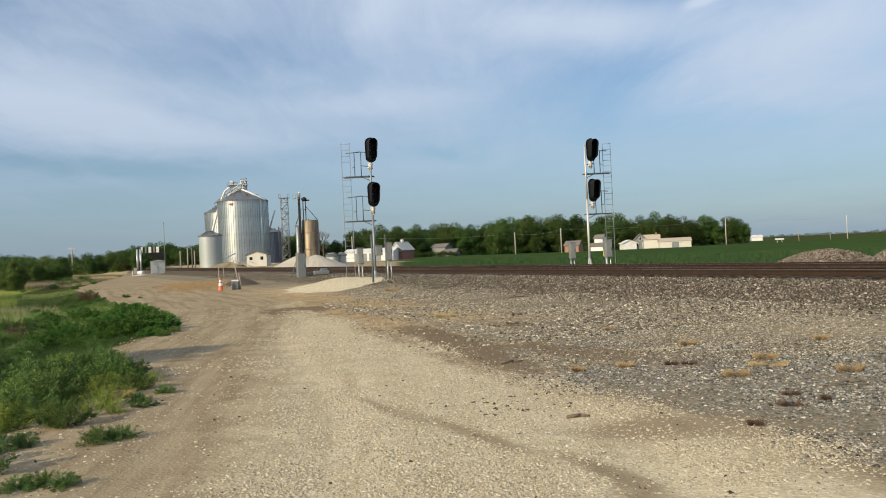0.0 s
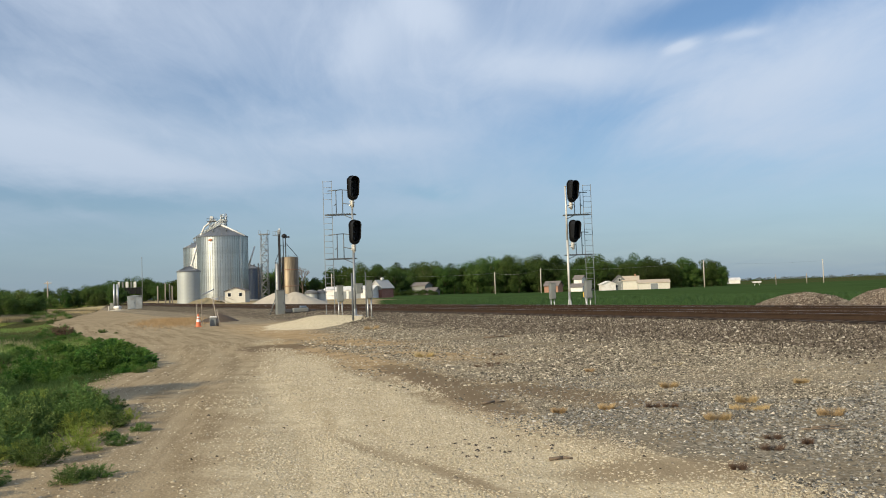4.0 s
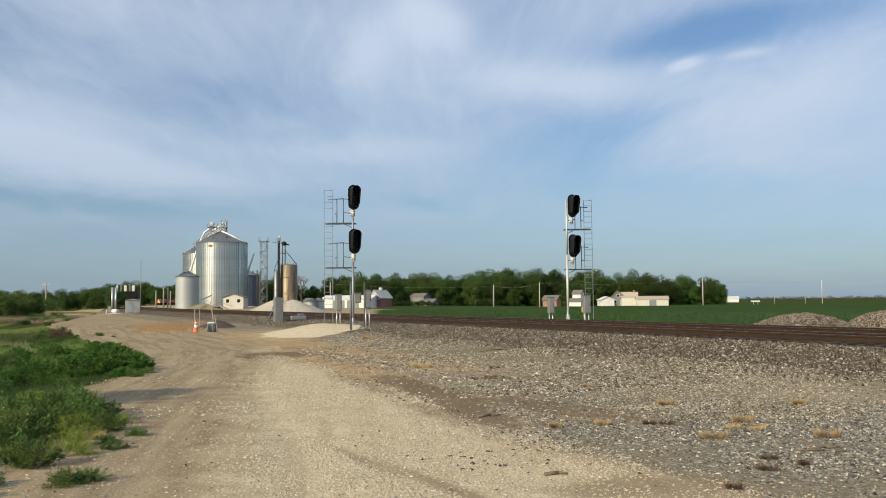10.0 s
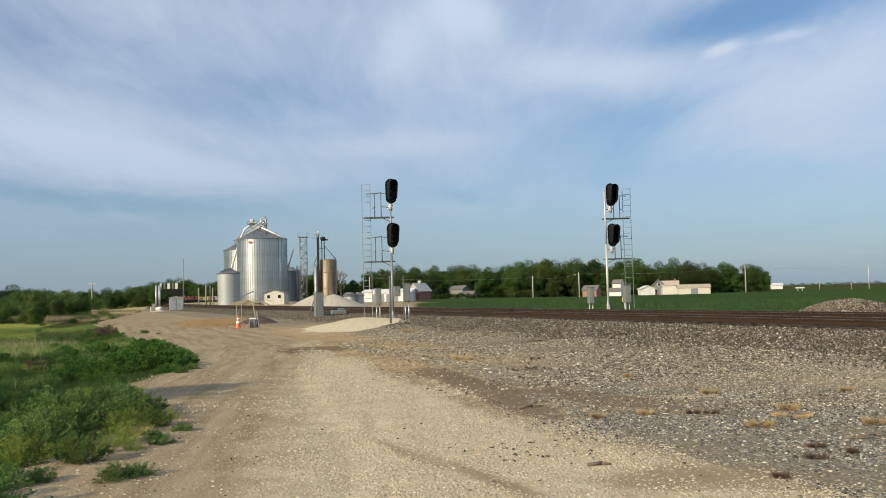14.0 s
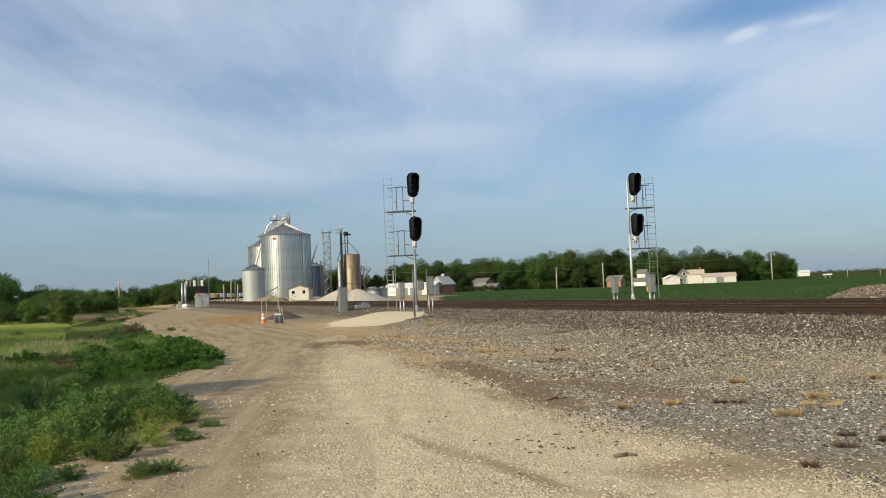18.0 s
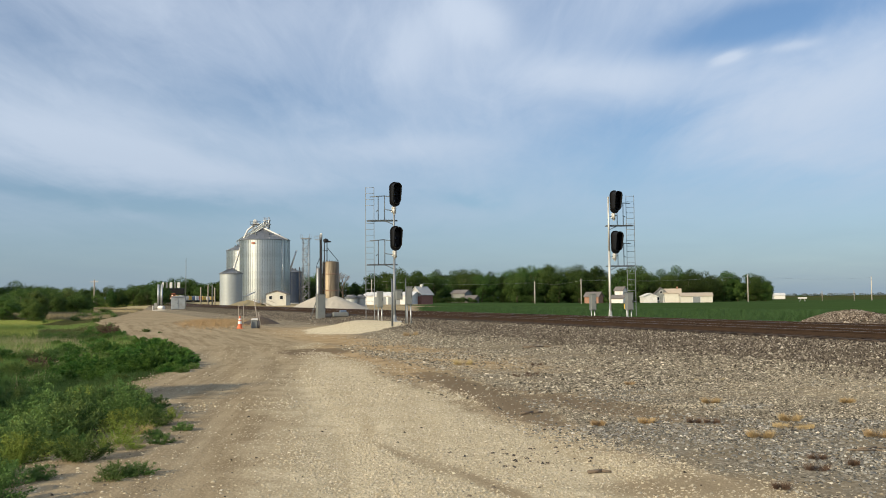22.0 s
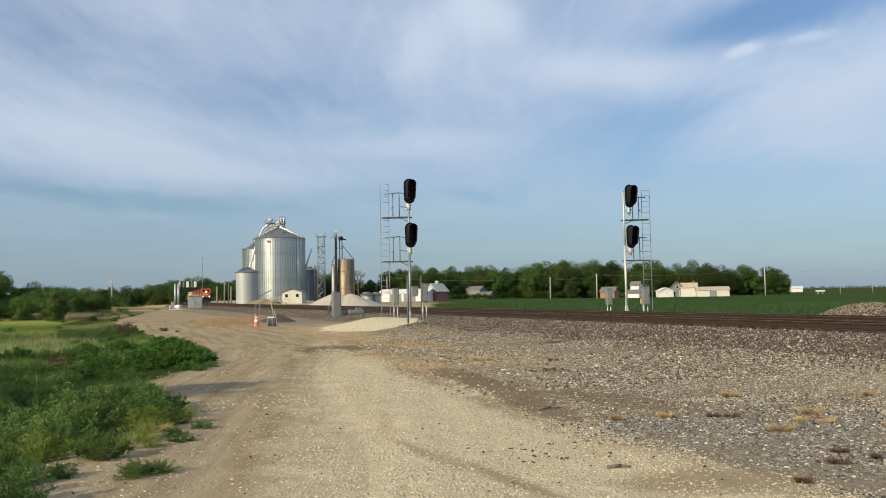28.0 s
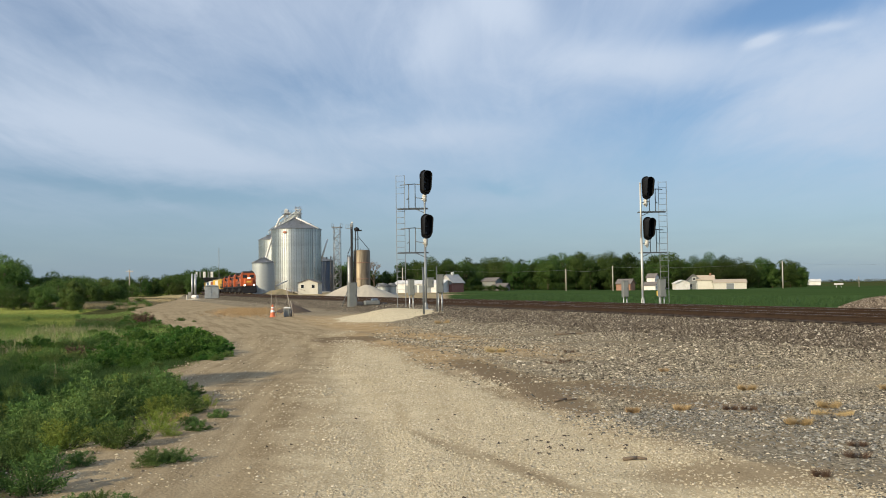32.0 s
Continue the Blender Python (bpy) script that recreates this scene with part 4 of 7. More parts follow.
def cone(x, y):
    g = thing("traffic_cone", "orange traffic cone with a white band", "traffic cone", m=pose(x, y, height(x, y), 0, 0, 12))
    m = Mesh()
    m.box((0, 0, 0.02), (0.38, 0.38, 0.04), b=0.012)
    part("base", m, CONE, g)
    m = Mesh()
    m.lathe([(0.15, 0.04), (0.14, 0.06), (0.045, 0.68), (0.035, 0.71), (0.0, 0.71)], 20)
    part("body", m, CONE, g)
    m = Mesh()
    m.lathe([(0.112, 0.28), (0.089, 0.42)], 20)
    m.lathe([(0.075, 0.50), (0.064, 0.57)], 20)
    part("reflective_band", m, CONE_BAND, g)


cone(-13.75, 48.6)


def cable_works():
    """The small works beside the cone: cabinet, leaning stakes, dark spoil heap."""
    g = thing("cable_pedestal", "low grey cable pedestal beside the cone", "equipment cabinet", m=pose(-13.15, 49.4, height(-13.1, 49.4), 0, 0, 14))
    m = Mesh()
    m.box((0, 0, 0.22), (0.36, 0.34, 0.46), b=0.03)
    part("case", m, GREY_BOX, g)
    m = Mesh()
    m.box((0.02, 0, 0.50), (0.40, 0.38, 0.09), b=0.03)
    part("lid", m, WHITE, g)
    m = Mesh()
    m.tube((0.24, -0.1, 0), (0.24, -0.1, 0.42), 0.07, 0.06, 10)
    part("riser_pipe", m, DARK_STEEL, g)
    for x, y, dx, h, r in ((-13.0, 50.0, -0.35, 1.65, 0.035), (-14.3, 50.2, 0.02, 1.5, 0.02), (-14.02, 50.4, -0.05, 1.45, 0.02), (-13.0, 50.4, -0.2, 0.9, 0.03)):
        s = Mesh()
        s.tube((0, 0, -0.15), (dx, 0.05, h), r, r * 0.8, 8)
        solid("wooden_stake", s, POLE_WOOD, "leaning bare wooden stake by the works", "stake", "stakes", pose(x, y, height(x, y)))


cable_works()


def heap(name, x, y, rx, ry, h, turn, mt, label, seed, rings=14, n=40, rough=0.06, power=1.0, cat="heap"):
    """A heap of loose stuff with an uneven crest."""
    m = Mesh()
    z0 = height(x, y) - 0.12
    k = 0
    for i in range(rings + 1):
        t = i / rings
        for j in range(n):
            a = 2 * math.pi * j / n
            e = 1 + 0.16 * (float(vnoise(np.array(2 + 1.7 * math.cos(a)), np.array(2 + 1.7 * math.sin(a)), seed)) - 0.5)
            r = (1 - t)
            px, py = rx * r * math.cos(a) * e, ry * r * math.sin(a) * e
            crest = max(0.0, 1 - r ** (1.15 * power)) if power else t
            q = float(fbm(np.array(px * 0.9 + 7), np.array(py * 0.9), seed)) - 0.5
            m.v.append((px, py, crest * h * (1 + 0.35 * q * (t > 0.1)) + rough * q))
    for i in range(rings):
        for j in range(n):
            a, b = i * n + j, i * n + (j + 1) % n
            m.f.append((a, b, b + n, a + n))
            m.s.append(True)
    return solid(name, m, mt, label, cat, m=pose(x, y, z0, 0, 0, turn))


def sand_pile(x, y):
    """Tipped sand: two merged cones at the angle at which it rests, with rills down the flanks."""
    n, w, d = 72, 14.0, 10.5
    m = Mesh()
    z0 = height(x, y) - 0.05
    for i in range(n + 1):
        for j in range(n + 1):
            px, py = (i / n - 0.5) * w, (j / n - 0.5) * d
            z = -0.4
            for cx, cy, h, grade in ((-1.1, 0.0, 2.62, 0.47), (1.3, 0.3, 2.55, 0.47), (3.3, 0.9, 1.75, 0.46)):
                r, a = math.hypot(px - cx, py - cy), math.atan2(py - cy, px - cx)
                rill = float(vnoise(np.array(a * 7.0 + 30), np.array(r * 0.35), 15)) - 0.5
                top = h - grade * math.sqrt(r * r + 0.25) + 0.13 * rill * min(1.0, r / 1.6)
                z = max(z, top)
            m.v.append((px, py, z + 0.05 * (float(fbm(np.array(px * 1.3), np.array(py * 1.3), 6)) - 0.5)))
    for i in range(n):
        for j in range(n):
            a = i * (n + 1) + j
            m.f.append((a, a + n + 1, a + n + 2, a + 1))
            m.s.append(True)
    solid("sand_mound", m, SAND, "large pale sand pile with rilled flanks beyond the tracks", "heap", m=pose(x, y, z0))


sand_pile(-23.9, 131.0)
heap("spoil_heap", -14.6, 56.5, 1.6, 1.2, 0.6, 0, EARTH, "dark earth spoil heap behind the cone", 11, rough=0.05)


def scatter_rocks(name, pts, size, mt, label, cat="gravel", flat=0.6, seed=1, sink=0.25, blocky=False):
    """Many small broken stones as one stuff mesh; pts: rows of x, y, z. Blocky ones have a ridge instead of a peak."""
    rs = np.random.RandomState(seed)
    if blocky:
        base = np.array([(1, 0.7, -0.6), (-1, 0.7, -0.6), (-1, -0.7, -0.6), (1, -0.7, -0.6), (0.6, 0.1, 0.6), (-0.5, -0.1, 0.7)], float)
        tri = np.array([(0, 1, 5), (0, 5, 4), (1, 2, 5), (2, 3, 4), (2, 4, 5), (3, 0, 4)])
    else:
        base = np.array([(1, 0.1, -0.5), (-0.9, 0, -0.5), (0, 0.9, -0.5), (0.1, -0.9, -0.5), (0.2, 0.1, 0.7)], float)
        tri = np.array([(0, 2, 4), (2, 1, 4), (1, 3, 4), (3, 0, 4)])
    n, k = len(pts), len(base)
    r = size[0] + (size[1] - size[0]) * rs.rand(n) ** 2.2
    v = base[None] * (0.6 + 0.6 * rs.rand(n, k, 1)) + 0.55 * (rs.rand(n, k, 3) - 0.5)
    a = rs.rand(n) * 6.283
    c, s = np.cos(a)[:, None], np.sin(a)[:, None]
    x, y, z = v[..., 0], v[..., 1], v[..., 2]
    z = z + (rs.rand(n, 1) - 0.5) * x * 0.8 + (rs.rand(n, 1) - 0.5) * y * 0.8
    v = np.stack([c * x - s * y, s * x + c * y, z * flat], -1) * r[:, None, None]
    v += np.asarray(pts)[:, None, :] + np.stack([0 * r, 0 * r, r * (flat - sink)], -1)[:, None, :] * 0.5
    f = tri[None] + k * np.arange(n)[:, None, None]
    me = triangles(name, v.reshape(-1, 3), f.reshape(-1, 3), mt)
    return tagged(new(name, me), label, cat, kind="stuff")


def strewn(n, s_range, p_range, seed, keep=None):
    rs = np.random.RandomState(seed)
    s = s_range[0] + (s_range[1] - s_range[0]) * rs.rand(n) ** 1.7
    p = p_range[0] + (p_range[1] - p_range[0]) * rs.rand(n)
    x, y = s * ALONG[0] + p * ASIDE[0], s * ALONG[1] + p * ASIDE[1]
    if keep is not None:
        k = keep(x, y, s, p)
        x, y = x[k], y[k]
    return np.stack([x, y, lie(x, y)], 1)


# ballast along the shoulder, thinning out towards the road

def off_mound(x, y):
    return np.exp(-((x + 6.7) / 2.2) ** 2 - ((y - 44.5) / 5.0) ** 2) < 0.3


def bare(x, y):
    """Where wheels have swept the gravel away, 0 to 1."""
    wedge = np.exp(-(((x - 1.6) * 0.87 + (y - 13.2) * 0.49) / 0.9) ** 2 - ((-(x - 1.6) * 0.49 + (y - 13.2) * 0.87) / 3.2) ** 2)
    c = 0.30 + np.interp(y, [9, 10.5, 12.7, 16, 20, 24, 28], [1.2, 0.7, 0.15, -0.65, -1.9, -3.5, -5.5])
    band = np.exp(-((x - c) / 0.6) ** 2) * smooth(y, 10, 12)
    patch = np.exp(-((x - 1.75) / 0.95) ** 2 - ((y - 7.6) / 0.55) ** 2)
    lone = np.exp(-((x - 4.3) / 0.9) ** 2 - ((y - 9.6) / 0.35) ** 2) * 0.8
    return np.maximum(np.maximum(wedge, band), np.maximum(patch, lone))


def on_gravel(x, y, s, p, seed, thick=1.0):
    edge = smooth(x - np.interp(y, ROAD_Y, PALE_RIGHT) - 0.9 * (fbm(x * 0.7, y * 0.7, 33) - 0.5), -0.1, 1.6)
    patchy = 0.12 + 0.95 * smooth(fbm(x * 0.55, y * 0.55, 14), 0.30, 0.62)
    return np.random.RandomState(seed).rand(len(p)) < thick * patchy * edge * (1 - 0.88 * bare(x, y)) * (1 - 0.6 * smooth(y, 20, 30) * (1 - smooth(p, 9, 12)))


def on_road(x, y, s, p, seed, thick=1.0):
    left, right = np.interp(y, ROAD_Y, PALE_LEFT), np.interp(y, ROAD_Y, PALE_RIGHT)
    w = 0.05 + smooth(x - left, -0.5, 0.9) * (1 - smooth(x - right, 0.0, 0.9))
    c = np.interp(y, [6, 7.2, 7.7, 8.5, 9.9, 11.3, 14], [1.1, 0.3, -0.05, -0.5, -1.2, -1.8, -2.5])
    w = w * (1 - 0.92 * np.exp(-((x - c) / 0.24) ** 2) * (1 - smooth(y, 8.8, 11.5))) * (1 - 0.85 * bare(x, y))
    return np.random.RandomState(seed).rand(len(p)) < smooth(s, 3.8, 5.0) * thick * w * (0.25 + 1.2 * smooth(fbm(x * 0.8, y * 0.8, 15), 0.3, 0.65))


scatter_rocks("ballast_stones", strewn(90000, (2, 95), (12.6, 18.75), 21, lambda x, y, s, p: (np.random.RandomState(3).rand(len(p)) < 0.3 + smooth(p, 13, 15.5)) & off_mound(x, y)), (0.018, 0.052), BALLAST_ROCK, "broken grey ballast stones along the track shoulder", flat=0.85, seed=5)


def bluish(x, y):
    """Share of the blue-grey stone spread over the shoulder nearest the road."""
    return smooth(fbm(x * 0.8 + 3, y * 0.8, 37) + 0.30 * (1 - smooth(y, 9.0, 12.5)), 0.48, 0.62) * (1 - smooth(y, 13, 17))


scatter_rocks("near_gravel", strewn(210000, (2.5, 13), (3.6, 14.0), 22, lambda x, y, s, p: on_gravel(x, y, s, p, 6) & (np.random.RandomState(61).rand(len(p)) > 0.85 * bluish(x, y))), (0.008, 0.029), ROCK, "loose grey-brown gravel at the road's edge", flat=0.62, sink=0.4, seed=6, blocky=True)
scatter_rocks("blue_gravel", strewn(150000, (2.5, 15), (3.6, 13.0), 27, lambda x, y, s, p: on_gravel(x, y, s, p, 16, 1.25) & (np.random.RandomState(62).rand(len(p)) < bluish(x, y))), (0.008, 0.031), BLUE_ROCK, "blue-grey gravel with white bits at the road's edge", flat=0.62, sink=0.4, seed=36, blocky=True)
scatter_rocks("loose_gravel", strewn(130000, (13, 60), (3.6, 14.0), 25, lambda x, y, s, p: on_gravel(x, y, s, p, 9) & off_mound(x, y)), (0.014, 0.044), ROCK, "loose grey gravel between road and track", flat=0.65, sink=0.35, seed=9, blocky=True)
scatter_rocks("pale_gravel", strewn(52000, (5, 40), (6.0, 13.0), 26, lambda x, y, s, p: np.random.RandomState(12).rand(len(p)) < smooth(fbm(x * 0.55, y * 0.55, 71), 0.42, 0.62) * smooth(y, 10, 15) * (1 - bare(x, y)) * smooth(x - np.interp(y, ROAD_Y, PALE_RIGHT), 0.6, 1.8)), (0.009, 0.026), LIME, "yellowish-white gravel strewn over the shoulder", seed=16)
scatter_rocks("limestone_chips", strewn(190000, (4, 14), (-1.0, 8.0), 23, lambda x, y, s, p: on_road(x, y, s, p, 7)), (0.006, 0.020), LIME, "pale crushed limestone chips on the road", flat=0.62, sink=0.35, seed=7, blocky=True)
scatter_rocks("limestone_spread", strewn(70000, (13, 32), (-1.0, 8.0), 28, lambda x, y, s, p: on_road(x, y, s, p, 17)), (0.010, 0.028), LIME, "pale crushed limestone spread over the road further on", flat=0.7, seed=37, blocky=True)
scatter_rocks("dark_chips", strewn(1100, (4, 26), (-2.0, 8.5), 29), (0.007, 0.024), BALLAST_ROCK, "odd dark stones lying on the road", flat=0.7, seed=38, blocky=True)
scatter_rocks("verge_pebbles", strewn(8000, (4, 24), (-6.0, 1.5), 30, lambda x, y, s, p: x > np.interp(y, EDGE_Y, EDGE_X) - 0.3), (0.003, 0.0115), LIME, "pale pebbles scattered over the bare dirt", flat=0.7, seed=39, blocky=True)
rs0 = np.random.RandomState(44)
cx, cy = 0.55 + 0.42 * rs0.randn(90), 8.95 + 0.32 * rs0.randn(90)
scatter_rocks("dark_clods", np.stack([cx, cy, lie(cx, cy)], 1), (0.006, 0.032), EARTH, "dark clods of earth dropped on the road", "clods", seed=45, blocky=True)
rs0 = np.random.RandomState(40)
wx, wy = 3.05 + 0.30 * rs0.randn(700), 13.05 + 0.12 * rs0.randn(700)
scatter_rocks("white_spill", np.stack([wx, wy, lie(wx, wy)], 1), (0.008, 0.018), LIME, "small spill of whitish chips on the gravel", seed=43, blocky=True)
rs0 = np.random.RandomState(41)
mx, my = -6.9 + 1.5 * rs0.randn(2200), 43.6 + 2.8 * rs0.randn(2200)
scatter_rocks("mound_chips", np.stack([mx, my, lie(mx, my)], 1), (0.02, 0.05), LIME, "pale limestone chips spilled round the mound", seed=42)
scatter_rocks("track_bed_stones", strewn(16000, (4, 80), (19.2, 28.8), 24), (0.03, 0.06), BED_ROCK, "ballast stones between the rails", seed=8)


def stone_pile(x, y, rx, ry, h, seed, label):
    rs = np.random.RandomState(seed)
    n = 9000
    a, r = rs.rand(n) * 6.283, np.sqrt(rs.rand(n))
    px, py = rx * r * np.cos(a), ry * r * np.sin(a)
    pz = h * (1 - r ** 2.2) * (0.85 + 0.3 * fbm(px * 0.8 + 5, py * 0.8, seed))
    pts = np.stack([x + px, y + py, height(x, y) + pz - 0.05], 1)
    g = thing("crushed_stone_heap", label, "stone heap", "stone heaps")
    loose = scatter_rocks("loose_stone", pts, (0.04, 0.10), PILE_ROCK, "", "", 0.8, seed, blocky=True)
    core = heap("core", x, y, rx, ry, h * 0.97, 0, PILE_ROCK, "", seed, 10, 28, cat="")
    loose.parent = core.parent = g


stone_pile(17.6, 43.6, 3.1, 2.0, 1.12, 31, "low pile of reddish-grey crushed stone beyond the tracks")
stone_pile(23.3, 46.0, 2.7, 2.2, 1.26, 32, "second pile of reddish crushed stone beyond the tracks")


# ---- grain elevator ----
def grain_bin(x, y, r, eave, peak, mt=None, stiff=True, n=96, label="tall corrugated steel grain bin with a conical roof", ladder=False):
    mt = mt or BIN_STEEL
    z0 = height(x, y)
    g = thing("grain_bin", label, "grain bin", "grain bins", pose(x, y, z0))
    eave, peak = eave - z0, peak - z0
    m = Mesh()
    m.lathe([(r + 0.25, -0.3), (r + 0.25, 0.35), (r, 0.36)], n)
    part("foundation", m, CONCRETE, g)
    rings = max(4, round(eave / 1.13))
    hgt = (eave - 0.35) / rings
    prof = []
    for k in range(7):
        prof += [(r + 0.002 * math.cos(k * math.pi), k / 6 * hgt)]
    prof[-1] = (r + 0.005, hgt)
    m = Mesh()
    m.lathe(prof, n)
    data = m.data("wall_ring", mt)
    for k in range(rings):
        o = part("wall_ring", data, mt, g)
        o.matrix_basis = pose(0, 0, 0.35 + k * hgt)
    if stiff:
        m = Mesh()
        m.box((0, 0, 0), (0.05, 0.08, eave - 0.4), b=0.01)
        data = m.data("stiffener", BIN_ROOF)
        for k in range(64):
            a = 2 * math.pi * (k + 0.5) / 64
            o = part("stiffener", data, BIN_ROOF, g)
            o.matrix_basis = pose((r + 0.05) * math.cos(a), (r + 0.05) * math.sin(a), eave / 2 + 0.1, 0, 0, math.degrees(a))
    m = Mesh()
    m.lathe([(r + 0.22, eave - 0.12), (r + 0.24, eave), (0.7, peak - 0.25), (0.7, peak), (0.0, peak + 0.1)], n, smooth=False)
    rf = part("roof", m, BIN_ROOF, g, "conical ribbed steel roof")
    m = Mesh()
    for k in range(28):
        a = 2 * math.pi * k / 28
        p0, p1 = Vector(((r + 0.2) * math.cos(a), (r + 0.2) * math.sin(a), eave + 0.05)), Vector((0.75 * math.cos(a), 0.75 * math.sin(a), peak - 0.2))
        m.tube(p0, p1, 0.05, 0.04, 4)
    part("roof_rib", m, BIN_ROOF, rf)
    for a in (200, 250, 300, 350) if stiff else ():
        m = Mesh()
        q = 0.62 * r
        cx, cy, cz = q * math.cos(radians(a)), q * math.sin(radians(a)), eave + (peak - eave) * (1 - q / r)
        m.tube((cx, cy, cz), (cx, cy, cz + 0.5), 0.22, n=10)
        m.tube((cx, cy, cz + 0.45), (cx + 0.25 * math.cos(radians(a)), cy + 0.25 * math.sin(radians(a)), cz + 0.4), 0.22, n=10)
        part("roof_vent", m, BIN_ROOF, rf)
    if ladder:
        m = Mesh()
        a = radians(-35)
        cx, cy = (r + 0.25) * math.cos(a), (r + 0.25) * math.sin(a)
        for dx in (-0.22, 0.22):
            m.tube((cx + dx, cy, 0.5), (cx + dx, cy, eave), 0.04, n=6)
        for k in range(int(eave / 0.6)):
            m.tube((cx - 0.22, cy, 0.6 + k * 0.6), (cx + 0.22, cy, 0.6 + k * 0.6), 0.025, n=5)
        part("ladder", m, GALV, g)
    return g


grain_bin(-70.4, 277.5, 7.85, 20.5, 24.4, ladder=True)
grain_bin(-84.9, 312.0, 7.85, 19.2, 22.9, label="corrugated steel grain bin standing behind the largest one")
grain_bin(-73.55, 251.0, 3.2, 9.2, 10.8, BIN_OLD, False, 48, "small dull steel bin with a conical roof")
grain_bin(-69.0, 302.0, 5.2, 11.0, 13.2, BLUE_BIN, True, 40, "dark bin in the shade of the large one")
for bx, by in ((-27.6, 181), (-26.1, 183), (-28.9, 186)):
    grain_bin(bx, by, 0.95, 1.8, 2.4, BIN_OLD, False, 20, "very small steel bin beside the sand")


def truss(m, a, b, w, d, bays, r):
    """A square lattice from a to b."""
    a, b = Vector(a), Vector(b)
    q = (b - a).to_track_quat("Z", "Y").to_matrix()
    cs = [q @ Vector((sx * w / 2, sy * d / 2, 0)) for sx, sy in ((-1, -1), (1, -1), (1, 1), (-1, 1))]
    for c in cs:
        m.tube(a + c, b + c, r, n=5)
    for i in range(bays):
        p0, p1 = a.lerp(b, i / bays), a.lerp(b, (i + 1) / bays)
        for j in range(4):
            c, e = cs[j], cs[(j + 1) % 4]
            m.tube(p0 + c, p0 + e, r * 0.6, n=4)
            m.tube(*((p0 + c, p1 + e) if i % 2 else (p0 + e, p1 + c)), r * 0.6, n=4)


def elevator_works():
    g = thing("grain_conveyor", "galvanised conveyor, head tower and spouts on the bin roofs", "grain elevator")
    # head tower over the back of the large bin
    m = Mesh()
    truss(m, (-75.9, 288, 19), (-75.9, 288, 26.4), 2.0, 2.0, 6, 0.12)
    part("head_tower", m, GALV, g)
    m = Mesh()
    m.box((-75.9, 288, 26.5), (3.4, 2.6, 0.18))
    for sx in (-1, 1):
        m.tube((-75.9 + sx * 1.7, 286.7, 26.5), (-75.9 + sx * 1.7, 286.7, 27.5), 0.05, n=5)
    m.tube((-77.6, 286.7, 27.5), (-74.2, 286.7, 27.5), 0.05, n=5)
    part("service_platform", m, DARK_STEEL, g)
    m = Mesh()
    m.box((-76.3, 288, 27.1), (1.7, 1.3, 1.0), b=0.25)
    m.tube((-76.3, 287.2, 27.7), (-76.3, 288.8, 27.7), 0.6, n=14)
    m.box((-75.2, 287.6, 26.9), (0.7, 0.6, 0.5), b=0.08)
    part("elevator_head", m, GALV, g, "galvanised bucket elevator head with a hood")
    m = Mesh()
    for k in range(4):
        m.box((-75.9, 288, 20.4 + 1.6 * k), (2.5, 2.4, 0.1))
        m.tube((-77.1, 286.8, 21.4 + 1.6 * k), (-74.7, 286.8, 21.4 + 1.6 * k), 0.05, n=5)
    part("tower_landing", m, TOWER_STEEL, g)
    m = Mesh()
    truss(m, (-82.5, 290, 20.6), (-69.6, 279, 26.4), 1.3, 1.3, 12, 0.12)
    part("conveyor_bridge", m, GALV, g, "sloping lattice conveyor bridge")
    m = Mesh()
    m.box((-76, 284.5, 23.6), (0.7, 14.5, 0.5), m=(Vector((12.9, -11, 5.8)).to_track_quat("Y", "Z").to_matrix()))
    part("conveyor_trough", m, BIN_OLD, g)
    m = Mesh()
    truss(m, (-69.8, 277.6, 24.2), (-69.8, 277.6, 28.0), 1.5, 1.5, 4, 0.11)
    m.box((-69.8, 277.6, 27.0), (2.4, 1.6, 0.12))
    m.box((-69.8, 277.6, 25.8), (2.4, 1.6, 0.12))
    part("peak_tower", m, GALV, g)
    m = Mesh()
    m.pipe([(-76.6, 287.6, 26.4), (-78.6, 287.0, 24.7), (-80.4, 286.4, 20.3), (-82.7, 285.4, 12.0), (-82.5, 284.4, 10.4)], 0.34, 10)
    part("grain_spout", m, WHITE, g, "white grain spout pipe")
    m = Mesh()
    m.tube((-70.2, 276.5, 24.3), (-62.6, 275, 20.6), 0.28, n=8)
    part("roof_spout", m, WHITE, g)
    m = Mesh()
    m.tube((-70.7, 254, 2.4), (-69.4, 262, 4.0), 0.18, n=8)
    part("unload_auger", m, WHITE, g)
    m = Mesh()
    m.tube((-65.4, 290, 10.5), (-62.9, 290, 18.0), 0.34, 0.24, n=8)
    part("loading_spout", m, WHITE, g)
    t = thing("support_tower", "galvanised lattice support tower beside the bins", "lattice tower", m=pose(-52.5, 255, height(-53, 255)))
    m = Mesh()
    truss(m, (0, 0, 0), (0, 0, 19.6), 1.9, 1.9, 12, 0.075)
    part("tower_frame", m, TOWER_STEEL, t)
    m = Mesh()
    for k in range(12):
        a, b = (-0.8, 0.8) if k % 2 else (0.8, -0.8)
        m.tube((a, -0.5, 1.4 * k + 0.6), (b, -0.5, 1.4 * k + 2.0), 0.10, n=5)
        m.box((b, 0, 1.4 * k + 2.0), (0.6, 1.8, 0.08))
    part("zigzag_stair", m, TOWER_STEEL, t)
    m = Mesh()
    m.box((0, 0, 19.3), (2.7, 2.7, 0.2))
